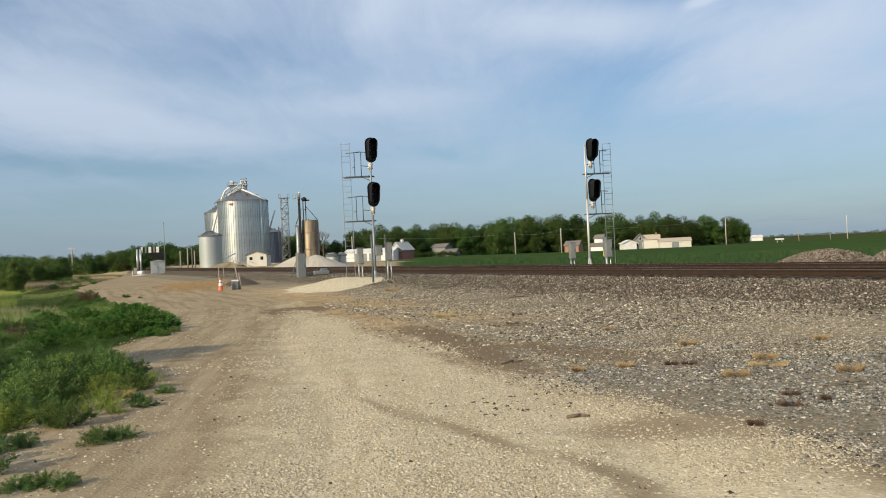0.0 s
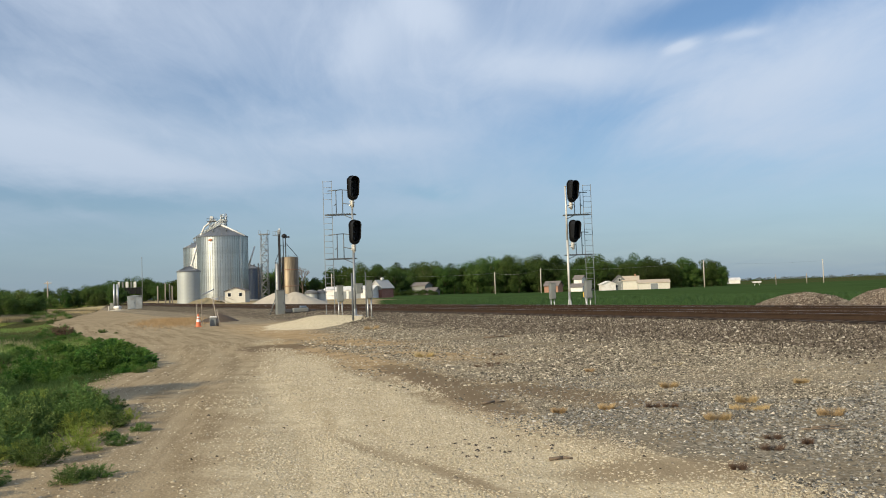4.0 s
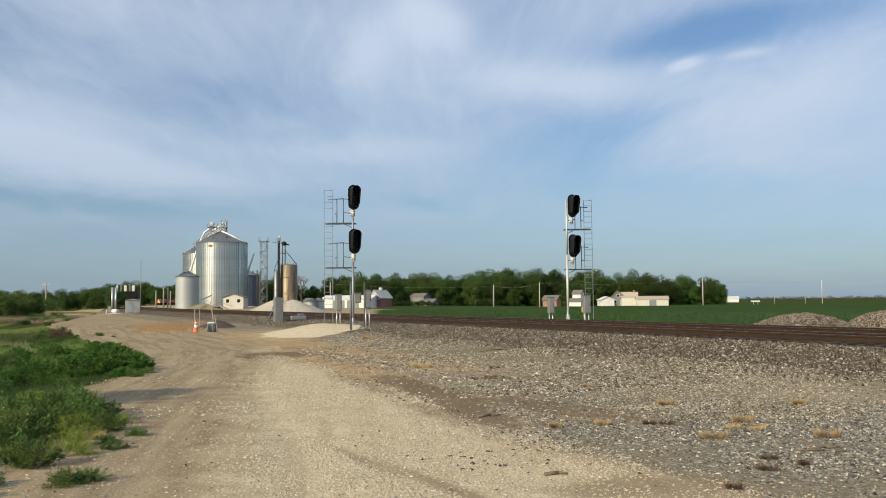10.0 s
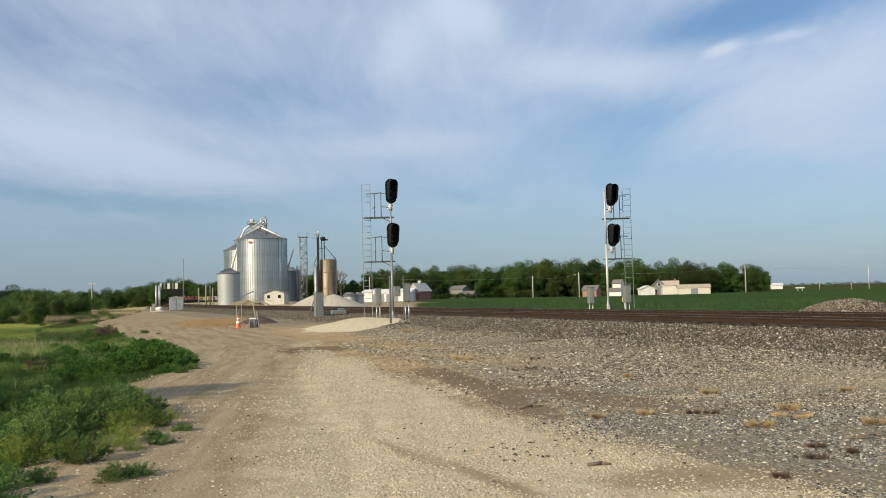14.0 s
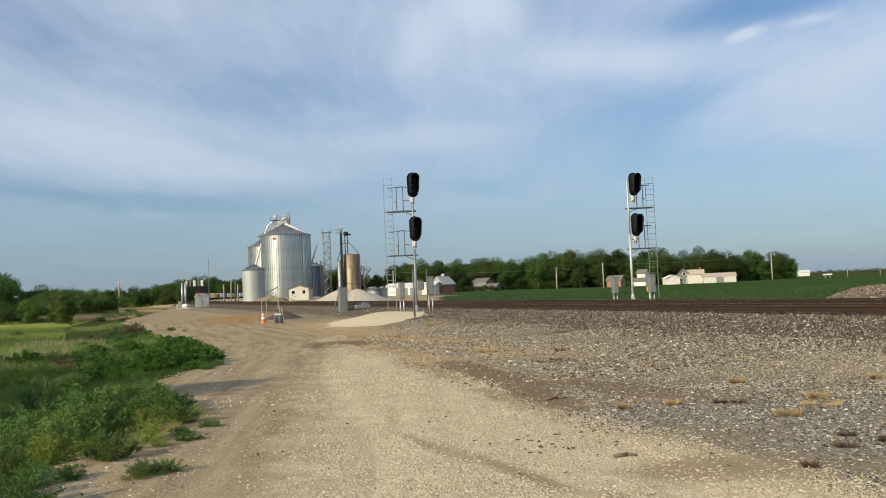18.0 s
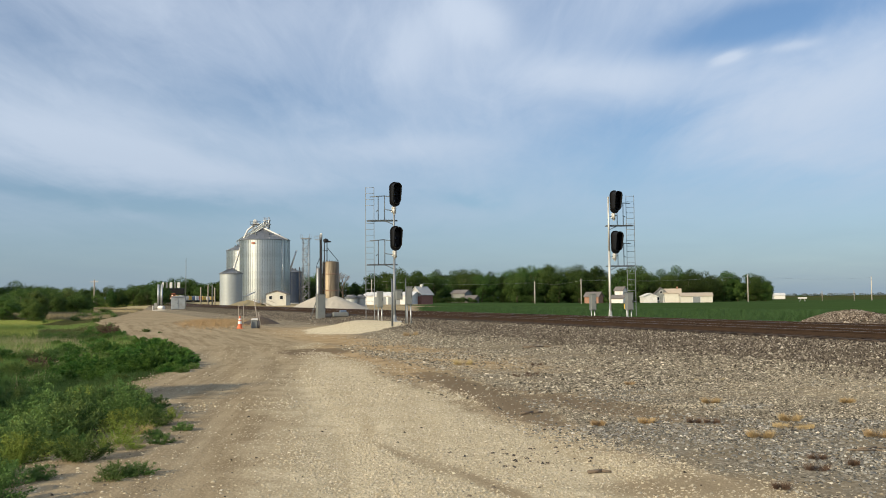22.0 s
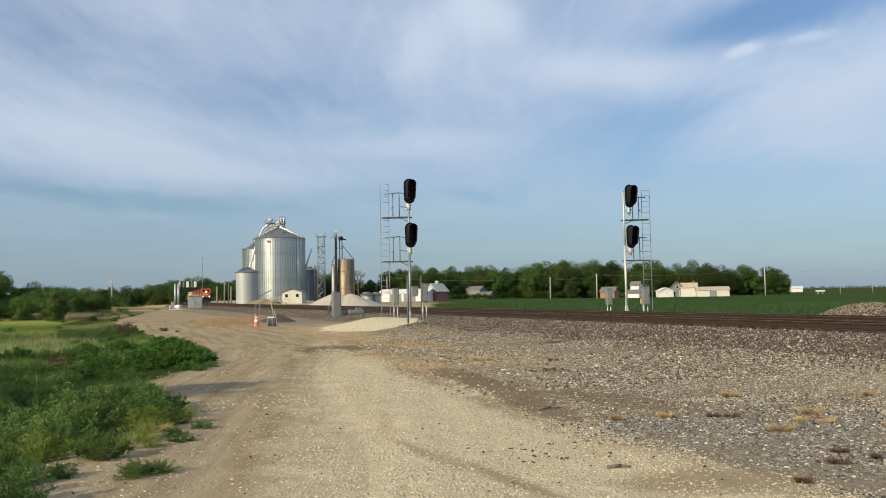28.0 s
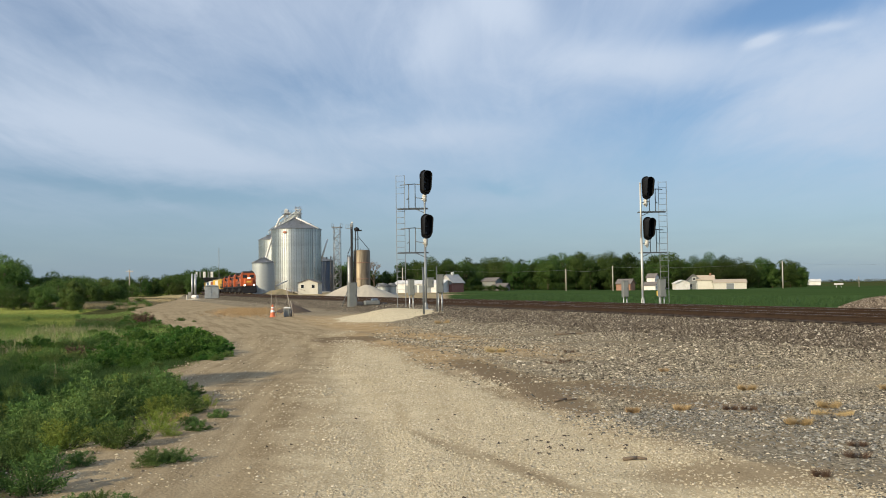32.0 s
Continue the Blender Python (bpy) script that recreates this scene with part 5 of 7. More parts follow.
    for sx in (-1, 1):
        for sy in (-1, 1):
            m.tube((sx * 1.3, sy * 1.3, 19.3), (sx * 1.3, sy * 1.3, 20.4), 0.05, n=5)
        m.tube((sx * 1.3, -1.3, 20.4), (sx * 1.3, 1.3, 20.4), 0.05, n=5)
    part("top_platform", m, TOWER_STEEL, t)
    m = Mesh()
    truss(m, (-1.7, 1, 0), (-1.7, 1, 11.0), 0.9, 0.9, 9, 0.07)
    part("stair_tower", m, DARK_STEEL, t)
    l = thing("bucket_elevator", "dark twin-leg bucket elevator", "grain elevator", m=pose(-47.2, 250, height(-47, 250)))
    m = Mesh()
    m.box((0, 0, 9.6), (0.62, 0.5, 19.2), b=0.04)
    part("leg_casing", m, LEG_STEEL, l)
    m = Mesh()
    m.box((0, 0, 19.3), (0.9, 0.7, 1.0), b=0.18)
    m.tube((0, -0.45, 19.7), (0, 0.45, 19.7), 0.42, n=14)
    m.box((-0.7, 0, 18.6), (1.9, 1.2, 0.12))
    for q in (-1.6, -0.9):
        m.tube((q, -0.6, 18.6), (q, -0.6, 19.6), 0.05, n=5)
    m.tube((-1.6, -0.6, 19.6), (-0.4, -0.6, 19.6), 0.05, n=5)
    part("leg_head", m, TOWER_STEEL, l)
    m = Mesh()
    m.box((0.25, -0.3, 20.25), (0.5, 0.5, 0.4), b=0.08)
    part("drive_motor", m, WHITE, l)
    for q in (1.05, 1.75):
        m = Mesh()
        m.box((q, 0.3, 9.0), (0.22, 0.3, 18.0), b=0.02)
        part("return_leg", m, LEG_STEEL, l)
    m = Mesh()
    m.lathe([(0.0, 0.8), (0.7, 0.5), (0.8, 0.0), (0.5, -0.4), (0.0, -0.5)], 14, (1.4, 0.3, 18.2))
    m.box((2.2, 0.3, 18.0), (1.4, 0.5, 0.4), b=0.05)
    part("return_head", m, LEG_STEEL, l)
    for p0, p1 in (((1.8, 0.3, 16.3), (4.9, 1, 12.4)), ((-0.2, 0, 13.5), (-1.2, 0, 11.2)), ((0.2, 0, 15.6), (2.0, 0.5, 15.4))):
        m = Mesh()
        m.tube(p0, p1, 0.09, n=6)
        part("brace", m, LEG_STEEL, l)


elevator_works()
m = Mesh()
m.lathe([(0.0, 0.0), (0.45, 0.03), (0.5, 0.0)], 20)
solid("bin_emblem", m, RUST_BOX, "worn orange oval emblem fixed to the grain bin", "emblem", m=pose(-71.83 - 0.3, 269.62, 19.3, 90, 0, -11) @ Matrix.Diagonal((1.3, 0.8, 1, 1)))


def tank(x, y, r, h, mt, label, rings=()):
    g = thing("storage_tank", label, "storage tank", m=pose(x, y, height(x, y)))
    m = Mesh()
    m.lathe([(r, 0), (r, h - 0.1), (r - 0.12, h), (r - 0.5, h + 0.05), (0, h + 0.2)], 40)
    part("shell", m, mt, g)
    for z in rings:
        m = Mesh()
        m.lathe([(r, z - 0.12), (r + 0.05, z - 0.1), (r + 0.05, z + 0.1), (r, z + 0.12)], 40)
        part("hoop", m, BROWN_ROOF if mt is RUST_BIN else mt, g)
    m = Mesh()
    for k in range(8):
        a = k * 0.785
        m.tube((r * 0.9 * math.cos(a), r * 0.9 * math.sin(a), h), (r * 0.9 * math.cos(a), r * 0.9 * math.sin(a), h + 0.55), 0.05, n=5)
    part("rim_post", m, DARK_STEEL, g)
    return g


tank(-44.7, 252.2, 2.42, 12.3, RUST_BIN, "tall rust-streaked tan cylindrical tank", (4.0, 8.7))
tank(-48.0, 250.8, 0.74, 10.5, BIN_ROOF, "slim pale steel cylindrical tank", (5.0,))


# ---- buildings ----
def gable_house(name, x, y, w, d, wall, ridge, turn, wall_mt, roof_mt, label, windows=(), doors=(), over=0.35, gable_mt=None, cat="house", z=None):
    """A house whose gable end looks along -y before it is turned. windows, doors: (face, u, z, w, h); face f front, r right side, l left side."""
    z = height(x, y) - 0.05 if z is None else z
    g = thing(name, label, cat, m=pose(x, y, z, 0, 0, turn))
    m = Mesh()
    m.prism([(-w / 2, 0), (w / 2, 0), (w / 2, wall), (0, ridge), (-w / 2, wall)], -d / 2, d / 2)
    part("wall", m, wall_mt, g)
    if gable_mt:
        m = Mesh()
        q = 0.30
        m.prism([(-w / 2 * (1 - q * .3) + 0.1, wall - 0.5), (w / 2 * (1 - q * .3) - 0.1, wall - 0.5), (w / 2 - 0.15, wall), (0, ridge - 0.1), (-w / 2 + 0.15, wall)], -d / 2 - 0.05, -d / 2 - 0.005)
        part("gable_board", m, gable_mt, g)
    slope = (ridge - wall) / (w / 2)
    ex = w / 2 + over
    for s in (-1, 1):
        m = Mesh()
        z1 = wall - slope * over
        m.prism([(0, ridge + 0.02), (s * ex, z1 + 0.02), (s * ex, z1 + 0.16), (0, ridge + 0.18)], -d / 2 - over, d / 2 + over)
        part("roof_slope", m, roof_mt, g)
    for kind, items, mt in (("window", windows, GLASS_DARK), ("door", doors, DOOR_GREY)):
        for face, u, zz, ww, hh in items:
            m, fr = Mesh(), Mesh()
            if face == "f":
                c, size, fs = (u, -d / 2 - 0.03, zz), (ww, 0.05, hh), (ww + 0.22, 0.04, hh + 0.22)
                fc = (u, -d / 2 - 0.015, zz)
            else:
                s = 1 if face == "r" else -1
                c, size, fs = (s * (w / 2 + 0.03), u, zz), (0.05, ww, hh), (0.04, ww + 0.22, hh + 0.22)
                fc = (s * (w / 2 + 0.015), u, zz)
            m.box(c, size)
            o = part(kind, m, mt, g)
            fr.box(fc, fs)
            part("frame", fr, WHITE, o)
    return g


def chimney(g, x, y, z, h, mt):
    m = Mesh()
    m.box((x, y, z + h / 2), (0.6, 0.6, h), b=0.03)
    part("chimney", m, mt, g)


office = gable_house("scale_office", -56.6, 238, 5.3, 7.5, 3.15, 4.0, 4, CREAM, SHINGLE, "small cream office with two windows and a deck",
                     [("f", -1.5, 2.2, 0.8, 0.9), ("f", 1.4, 2.2, 0.8, 0.9)], [("l", -2.2, 1.7, 0.95, 2.0)], 0.3, cat="office building")
m = Mesh()
m.box((-4.2, -2.6, 0.75), (2.6, 2.2, 0.14))
for px in (-5.4, -4.2, -3.0):
    m.tube((px, -3.6, 0), (px, -3.6, 1.8), 0.06, n=6)
m.tube((-5.4, -3.6, 1.8), (-3.0, -3.6, 1.8), 0.05, n=6)
m.tube((-3.0, -3.6, 1.8), (-0.4, -4.4, 0.9), 0.05, n=6)
for k in range(5):
    m.box((-2.7 + k * 0.35, -4.1, 0.68 - k * 0.15), (0.34, 1.0, 0.06))
part("deck_stairs", m, POLE_WOOD, office, "weathered wooden deck and stairs")

gable_house("machine_shed", -24.4, 228, 8, 13.4, 2.2, 3.1, 78, WHITE, WHITE, "long low white metal machine shed",
            (), [("l", 1.9, 1.0, 3.2, 1.9), ("l", -1.9, 1.0, 3.2, 1.9)], 0.2, cat="shed")
barn = gable_house("barn", -16.9, 230, 4.2, 4.4, 2.6, 4.5, -38, RED_BARN, GREY_ROOF, "small red barn with a pale metal roof and cupola",
                   (), [("f", 0.1, 1.1, 0.95, 2.0)], 0.3, GREY_ROOF, "barn")
m = Mesh()
m.box((0, 0.2, 4.75), (0.55, 0.55, 0.5), b=0.03)
m.prism([(-0.4, 5.0), (0.4, 5.0), (0, 5.3)], -0.2, 0.6)
part("cupola", m, WHITE, barn)
gable_house("farmhouse", -8.4, 303, 4.6, 5.4, 3.3, 4.3, 60, GREY_BOX, SHINGLE, "grey farmhouse half hidden by trees", [("r", -1.5, 1.9, 0.9, 1.2), ("r", 1.2, 1.9, 0.9, 1.2)])
gable_house("garage", -5.4, 300, 4.4, 5, 1.5, 2.4, 70, SHINGLE, SHINGLE, "low dark garage beside the grey farmhouse", cat="garage")
gable_house("brick_house", 36.8, 302, 4.6, 5.0, 2.4, 3.8, 62, BRICK, SHINGLE, "low brown brick house beside the field", [("r", 0, 1.4, 1.0, 1.0)], [("l", 0, 1.1, 0.9, 2)])
gable_house("white_house", 47.4, 312, 3.0, 3.2, 4.5, 5.6, 55, WHITE, SHINGLE, "white two-storey wooden farmhouse", [("r", -1, 3.2, 0.8, 1.0), ("r", 1.2, 3.2, 0.8, 1.0), ("r", 0, 1.3, 0.9, 1.0)])
gable_house("porch_wing", 45.3, 303, 4.0, 4.8, 1.7, 2.7, 60, WHITE, SHINGLE, "low white porch wing of the farmhouse", cat="house")
gable_house("garden_shed", 56.7, 310, 4.8, 5, 2.2, 3.2, 4, WHITE, WHITE, "small white gabled shed", cat="shed")
gable_house("grey_house", 61.3, 312, 4.4, 7, 3.2, 5.2, -8, GREY_BOX, SHINGLE, "grey gabled wooden farmhouse", [("f", 0, 3.6, 0.8, 0.9), ("f", -1.2, 1.4, 0.9, 1.1)], [("f", 1.2, 1.1, 0.9, 2)])
fh = gable_house("tan_house", 65.0, 310, 4.6, 5.4, 3.3, 4.7, 78, CREAM, TAN_ROOF, "cream house with a tan roof", [("r", 0.2, 1.6, 0.9, 1.1)])
chimney(fh, 0, -1.6, 4.2, 1.3, BRICK)
gable_house("pole_barn", 71.1, 302, 6.0, 10.4, 2.2, 3.2, 82, CREAM, TAN_ROOF, "long cream pole barn with a tan roof", (), [("l", 0, 1.0, 2.4, 1.9)], 0.25, cat="barn")
gable_house("distant_barn", 165, 505, 8, 6, 2.2, 3.3, 80, WHITE, WHITE, "white barn far across the field", cat="barn")


def signal_bungalow(x, y):
    g = thing("signal_bungalow", "grey steel signal bungalow beside the gravel road", "equipment cabinet", m=pose(x, y, height(x, y) - 0.02, 0, 0, 20))
    m = Mesh()
    m.box((0, 0, 1.0), (2.2, 1.9, 2.0), b=0.04)
    part("body", m, PALE_GREY_BOX, g)
    m = Mesh()
    m.prism([(-1.2, 2.0), (1.2, 2.0), (1.2, 2.06), (0, 2.24), (-1.2, 2.06)], -1.05, 1.05)
    part("roof", m, PALE_GREY_BOX, g)
    m = Mesh()
    m.box((-0.4, -0.97, 1.0), (0.8, 0.04, 1.8), b=0.01)
    d = part("door", m, PALE_GREY_BOX, g)
    m = Mesh()
    m.box((-0.1, -1.02, 1.0), (0.05, 0.06, 0.16))
    part("handle", m, DARK_STEEL, d)


signal_bungalow(-49.9, 140.6)


def twin_posts():
    g = thing("twin_posts", "two pale steel columns with a grey case", "signal post", m=pose(-58.0, 158, height(-58, 158)))
    for dx in (-1.75, -1.15):
        m = Mesh()
        m.tube((dx, 0, 0), (dx, 0, 4.4), 0.20, 0.18, 12)
        part("column", m, GALV, g)
    m = Mesh()
    m.box((-2.1, 0, 0.5), (0.7, 0.6, 1.0), b=0.03)
    part("base_case", m, GREY_BOX, g)


def signal_bridge(s):
    """A dark signal bridge over both lines, far down the track."""
    xy, turn = line(s, FAR - 2.0)
    g = thing("signal_bridge", "dark steel signal bridge with pale heads over the tracks", "signal bridge", m=pose(xy[0] - 0.8, xy[1], 0.2, 0, 0, turn))
    for sx in (-7.8, 7.8):
        m = Mesh()
        truss(m, (sx, 0, 0), (sx, 0, 9.6), 0.8, 0.8, 9, 0.09)
        part("bridge_leg", m, DARK_STEEL, g)
    m = Mesh()
    truss(m, (-7.8, 0, 8.9), (7.8, 0, 8.9), 1.2, 1.2, 14, 0.10)
    part("bridge_girder", m, DARK_STEEL, g)
    for k in range(5):
        m = Mesh()
        m.box((-6.0 + k * 3.0, -0.7, 7.3), (2.85, 0.15, 3.9), b=0.06)
        part("background_board", m, BLACK, g)
    for dx, w in ((-5.6, 1.2), (-3.2, 1.0), (-0.6, 1.7), (2.0, 1.0), (4.2, 1.7)):
        m = Mesh()
        m.box((dx, -0.5, 11.4), (w, 0.8, 3.8), b=0.15)
        part("signal_case", m, WHITE if w > 1.1 else GREY_BOX, g)


twin_posts()
signal_bridge(597.0)

m = Mesh()
m.tube((0, -0.65, 0.32), (0, 0.65, 0.32), 0.32, n=16)
m.lathe([(0.32, 0), (0.0, 0.1)], 16)
solid("white_tank", m, WHITE, "small white tank lying beside the gantry", "tank", m=pose(-56.2, 150, height(-56.2, 150), 0, 0, 60))
post(-54.4, 141.5, 0.75, 0.14, CONCRETE, "bollard", "short pale concrete bollard by the road", "bollard")
post(-51.9, 150.0, 8.6, 0.05, GREY_BOX, "radio_antenna", "tall thin antenna mast beside the bungalow", "antenna")
heap("gravel_ramp", -52.2, 139.0, 2.4, 1.2, 0.35, -20, SAND, "pale gravel ramp before the bungalow", 41, 6, 20)
heap("straw_bank", -64.5, 236, 7.0, 3.0, 1.7, 0, REED, "long bank of dry straw before the bins", 43, 6, 30, 0.3)


def utility_pole(x, y, h, arms=1, lean=0.0, mt=None):
    g = thing("utility_pole", "weathered wooden utility pole with a crossarm", "utility pole", "utility poles", pose(x, y, height(x, y), 0, lean, -20))
    m = Mesh()
    m.tube((0, 0, -0.5), (0, 0, h), 0.19, 0.13, 10)
    part("pole", m, mt or POLE_WOOD, g)
    for k in range(arms):
        m = Mesh()
        m.box((0, 0, h - 0.5 - k * 1.1), (2.2, 0.12, 0.14), b=0.01)
        a = part("crossarm", m, POLE_WOOD, g)
        for q in (-1, -0.35, 0.35, 1):
            i = Mesh()
            i.lathe([(0.05, 0), (0.07, 0.06), (0.04, 0.16), (0.0, 0.18)], 8, (q, 0, h - 0.43 - k * 1.1))
            part("insulator", i, CONE_BAND, a)
    return (x, y, height(x, y) + h)


def wire(a, b, sag, label="slack overhead power line"):
    m = Mesh()
    a, b = Vector(a), Vector(b)
    pts = [a.lerp(b, k / 12) - Vector((0, 0, sag * 4 * (k / 12) * (1 - k / 12))) for k in range(13)]
    m.pipe(pts, 0.014, 4)
    solid("power_line", m, GALV, label, "overhead wire", "overhead wires")


tops = [utility_pole(*q, mt=PALE_POLE) for q in ((-38, 292, 8, 0), (16.1, 290, 7.2, 0), (30.6, 284, 8.0, 0), (88.0, 300, 9.2, 0), (141.5, 330, 8.8, 0))]
for a, b in zip(tops, tops[1:]):
    wire((a[0], a[1], a[2] - 0.4), (b[0], b[1], b[2] - 0.4), 0.9)
utility_pole(-90.8, 200, 6.6, 1)
for px, py, ph in ((-73.6, 224, 4.6), (-72.3, 226, 5.4), (-71.5, 227, 5.4), (-69.9, 224, 4.8)):
    utility_pole(px, py, ph, 0)
for fx in (118, 129):
    post(fx, 315, 3.6, 0.12, POLE_WOOD, "field_post", "short weathered post in the field", "post")
g = thing("field_trailer", "white farm wagon standing in the crop field", "farm wagon", m=pose(108, 306, height(108, 306)))
m = Mesh()
m.box((0, 0, 1.15), (2.6, 1.6, 0.5), b=0.05)
part("bed", m, WHITE, g)
for sx in (-1, 1):
    m = Mesh()
    m.tube((sx * 0.9, 0, 0), (sx * 0.55, 0, 1.0), 0.1, n=6)
    part("leg", m, WHITE, g)


def switch_machine(x, y):
    g = thing("switch_machine", "low blue-grey switch machine beside the line", "switch machine", m=pose(x, y, height(x, y) + 0.02, 0, 0, 22))
    m = Mesh()
    m.box((0, 0, 0.16), (1.1, 0.5, 0.32), b=0.06)
    part("motor_case", m, GREY_BOX, g)
    m = Mesh()
    m.box((0.2, 0, 0.38), (0.45, 0.42, 0.16), b=0.05)
    part("gear_cover", m, BLUE_STEEL, g)
    m = Mesh()
    m.tube((0.5, 0, 0.12), (1.3, 0.9, 0.10), 0.03, n=8)
    part("throw_rod", m, DARK_STEEL, g)
    m = Mesh()
    m.box((-0.85, 0.1, 0.12), (0.5, 0.4, 0.24), b=0.04)
    part("junction_case", m, DARK_STEEL, g)


BLUE_STEEL = material("blue_grey_steel", (0.10, 0.14, 0.20), (0.16, 0.21, 0.28), 3, 0.5, 0.2)
switch_machine(-10.2, 61.2)
m = Mesh()
m.tube((0, 0, -0.1), (0.42, 0.1, 1.15), 0.03, n=8)
solid("cabinet_brace", m, DULL_STEEL, "leaning steel conduit beside the cabinet", "conduit", m=pose(-12.3, 60.9, height(-12.3, 60.9)))
g = thing("fuel_tank_trailer", "white tank on a low stand at the bin's foot", "tank", m=pose(-70.2, 264, height(-70.2, 264), 0, 0, 8))
m = Mesh()
m.tube((-1.5, 0, 0.75), (1.5, 0, 0.75), 0.6, n=18)
m.lathe([(0.3, 0.0), (0.3, 0.2), (0.0, 0.25)], 12, (0, 0, 1.3))
part("tank_shell", m, WHITE, g)
for q in (-1.0, 1.0):
    m = Mesh()
    m.box((q, 0, 0.15), (0.25, 1.0, 0.3), b=0.03)
    part("stand", m, CONCRETE, g)


# ---- trees and weeds ----
def leaf_cloud(blobs, count, size, seed, mt, name, drop=0.3, rough=0.55):
    """Leaves as small bent pieces over a set of blobs (x, y, z, rx, ry, rz); uneven, with gaps."""
    rs = np.random.RandomState(seed)
    w = np.array([b[3] * b[4] + b[3] * b[5] for b in blobs])
    k = rs.choice(len(blobs), count, p=w / w.sum())
    b = np.array(blobs)[k]
    u = rs.randn(count, 3)
    u /= np.linalg.norm(u, axis=1)[:, None]
    r = 1 - drop * rs.rand(count) ** 1.5 + 0.12 * rs.randn(count)
    c = b[:, :3] + u * b[:, 3:] * r[:, None]
    nrm = u + rough * rs.randn(count, 3)
    nrm /= np.linalg.norm(nrm, axis=1)[:, None]
    t = np.cross(nrm, rs.randn(count, 3))
    t /= np.linalg.norm(t, axis=1)[:, None] + 1e-9
    q = np.cross(nrm, t)
    s = size[0] + (size[1] - size[0]) * rs.rand(count)[:, None]
    v = np.stack([c - t * s, c + q * s * 0.55 + nrm * s * 0.12, c + t * s, c - q * s * 0.55 + nrm * s * 0.12], 1)
    i = 4 * np.arange(count)[:, None]
    f = np.concatenate([i + [[0, 1, 3]], i + [[1, 2, 3]]], 0)
    return triangles(name, v.reshape(-1, 3), f, mt)


def tree_kind(seed, h, w, leaves, leaf):
    """Meshes of a broadleaf tree: trunk with limbs, and crown."""
    rs = random.Random(seed)
    tr = Mesh()
    top = h * 0.55
    tr.tube((0, 0, -0.3), (0.1, 0, top * 0.5), 0.028 * h, 0.02 * h, 10)
    tr.tube((0.1, 0, top * 0.5), (0.25, 0.1, top * 1.3), 0.02 * h, 0.008 * h, 8)
    blobs = []
    for k in range(24):
        a, e = rs.uniform(0, 6.283), rs.uniform(0.12, 1.0)
        z = h * (0.13 + 0.72 * e * rs.uniform(0.75, 1))
        d = w * 0.44 * math.sqrt(max(0.12, 1 - (z / h - 0.42) ** 2 / 0.32)) * rs.uniform(0.55, 1.0)
        c = (d * math.cos(a), d * math.sin(a), z)
        q = w * rs.uniform(0.11, 0.21)
        blobs.append((*c, q, q * rs.uniform(0.8, 1.1), q * rs.uniform(0.6, 0.9)))
        tr.tube((0.1, 0, top * rs.uniform(0.4, 0.8)), (c[0] * 0.8, c[1] * 0.8, c[2] - 0.1), 0.010 * h, 0.004 * h, 6)
    blobs.append((0.2, 0, h * 0.82, w * 0.20, w * 0.20, h * 0.15))
    blobs.append((0, 0, h * 0.48, w * 0.34, w * 0.34, h * 0.30))
    blobs.append((rs.uniform(-1, 1), rs.uniform(-1, 1), h * 0.16, w * 0.36, w * 0.36, h * 0.16))
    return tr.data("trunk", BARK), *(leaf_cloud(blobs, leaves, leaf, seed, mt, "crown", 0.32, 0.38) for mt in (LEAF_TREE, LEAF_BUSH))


KINDS = [tree_kind(100 + k, 10.0, ww, 11000, (0.10, 0.22)) for k, ww in enumerate((10.5, 7.6, 11.5, 6.6, 9.0, 8.2))]


def tree(x, y, h, rnd, label, group, name="tree", wide=1.0, light=False):
    k = rnd.randrange(len(KINDS))
    g = thing(name, label, "tree", group)
    s = h / 9.6
    g.matrix_basis = pose(x, y, height(x, y) - 0.1, 0, 0, rnd.uniform(0, 360)) @ Matrix.Diagonal((s * wide, s * wide, s, 1))
    part("trunk", KINDS[k][0], BARK, g)
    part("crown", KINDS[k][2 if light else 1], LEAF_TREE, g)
    return g


def skyline(az_h, depth, spread, step, seed, label, group, tall=1.0):
    """Trees side by side whose tops follow the heights given at (x at that depth, height)."""
    rnd = random.Random(seed)
    xs, hs = zip(*az_h)
    x = xs[0]
    while x < xs[-1]:
        for row in range(2):
            q, d = x + rnd.uniform(-1, 1) * step * 0.4, depth + row * spread + rnd.uniform(-4, 4)
            h = tall * float(np.interp(q, xs, hs)) * (rnd.uniform(0.62, 0.95) if row == 0 else rnd.uniform(0.84, 1.08))
            tree(q * d / depth, d, h, rnd, label, group)
        x += step


# heights of the crowns along each belt
skyline([(-17, 11), (-10, 12), (5, 12.4), (15, 12.6), (22, 13.6), (32, 14.4), (38, 13.4), (44, 11.8), (54, 14.0), (60, 12.8), (68, 12.2), (75, 12.4), (80, 11.3), (86, 10.8), (91, 9.5), (96, 9.0), (101, 10.0), (105, 8.2)],
        330, 9, 4.8, 7, "full green broadleaf tree in the belt behind the field", "tree belt behind the field", 1.09)
skyline([(-44, 7), (-37, 10.5), (-30, 11.4), (-26, 10.6), (-20, 10.2), (-14, 9)], 305, 10, 5.0, 8,
        "rounded green tree behind the red barn", "trees behind the barn", 1.13)
skyline([(-172, 6.4), (-150, 6.0), (-128, 6.2), (-118, 6.0), (-112, 5.2), (-106, 6.0), (-98, 5.8), (-88, 7.0)],
        238, 12, 3.8, 9, "low green tree beyond the meadow", "trees beyond the meadow")
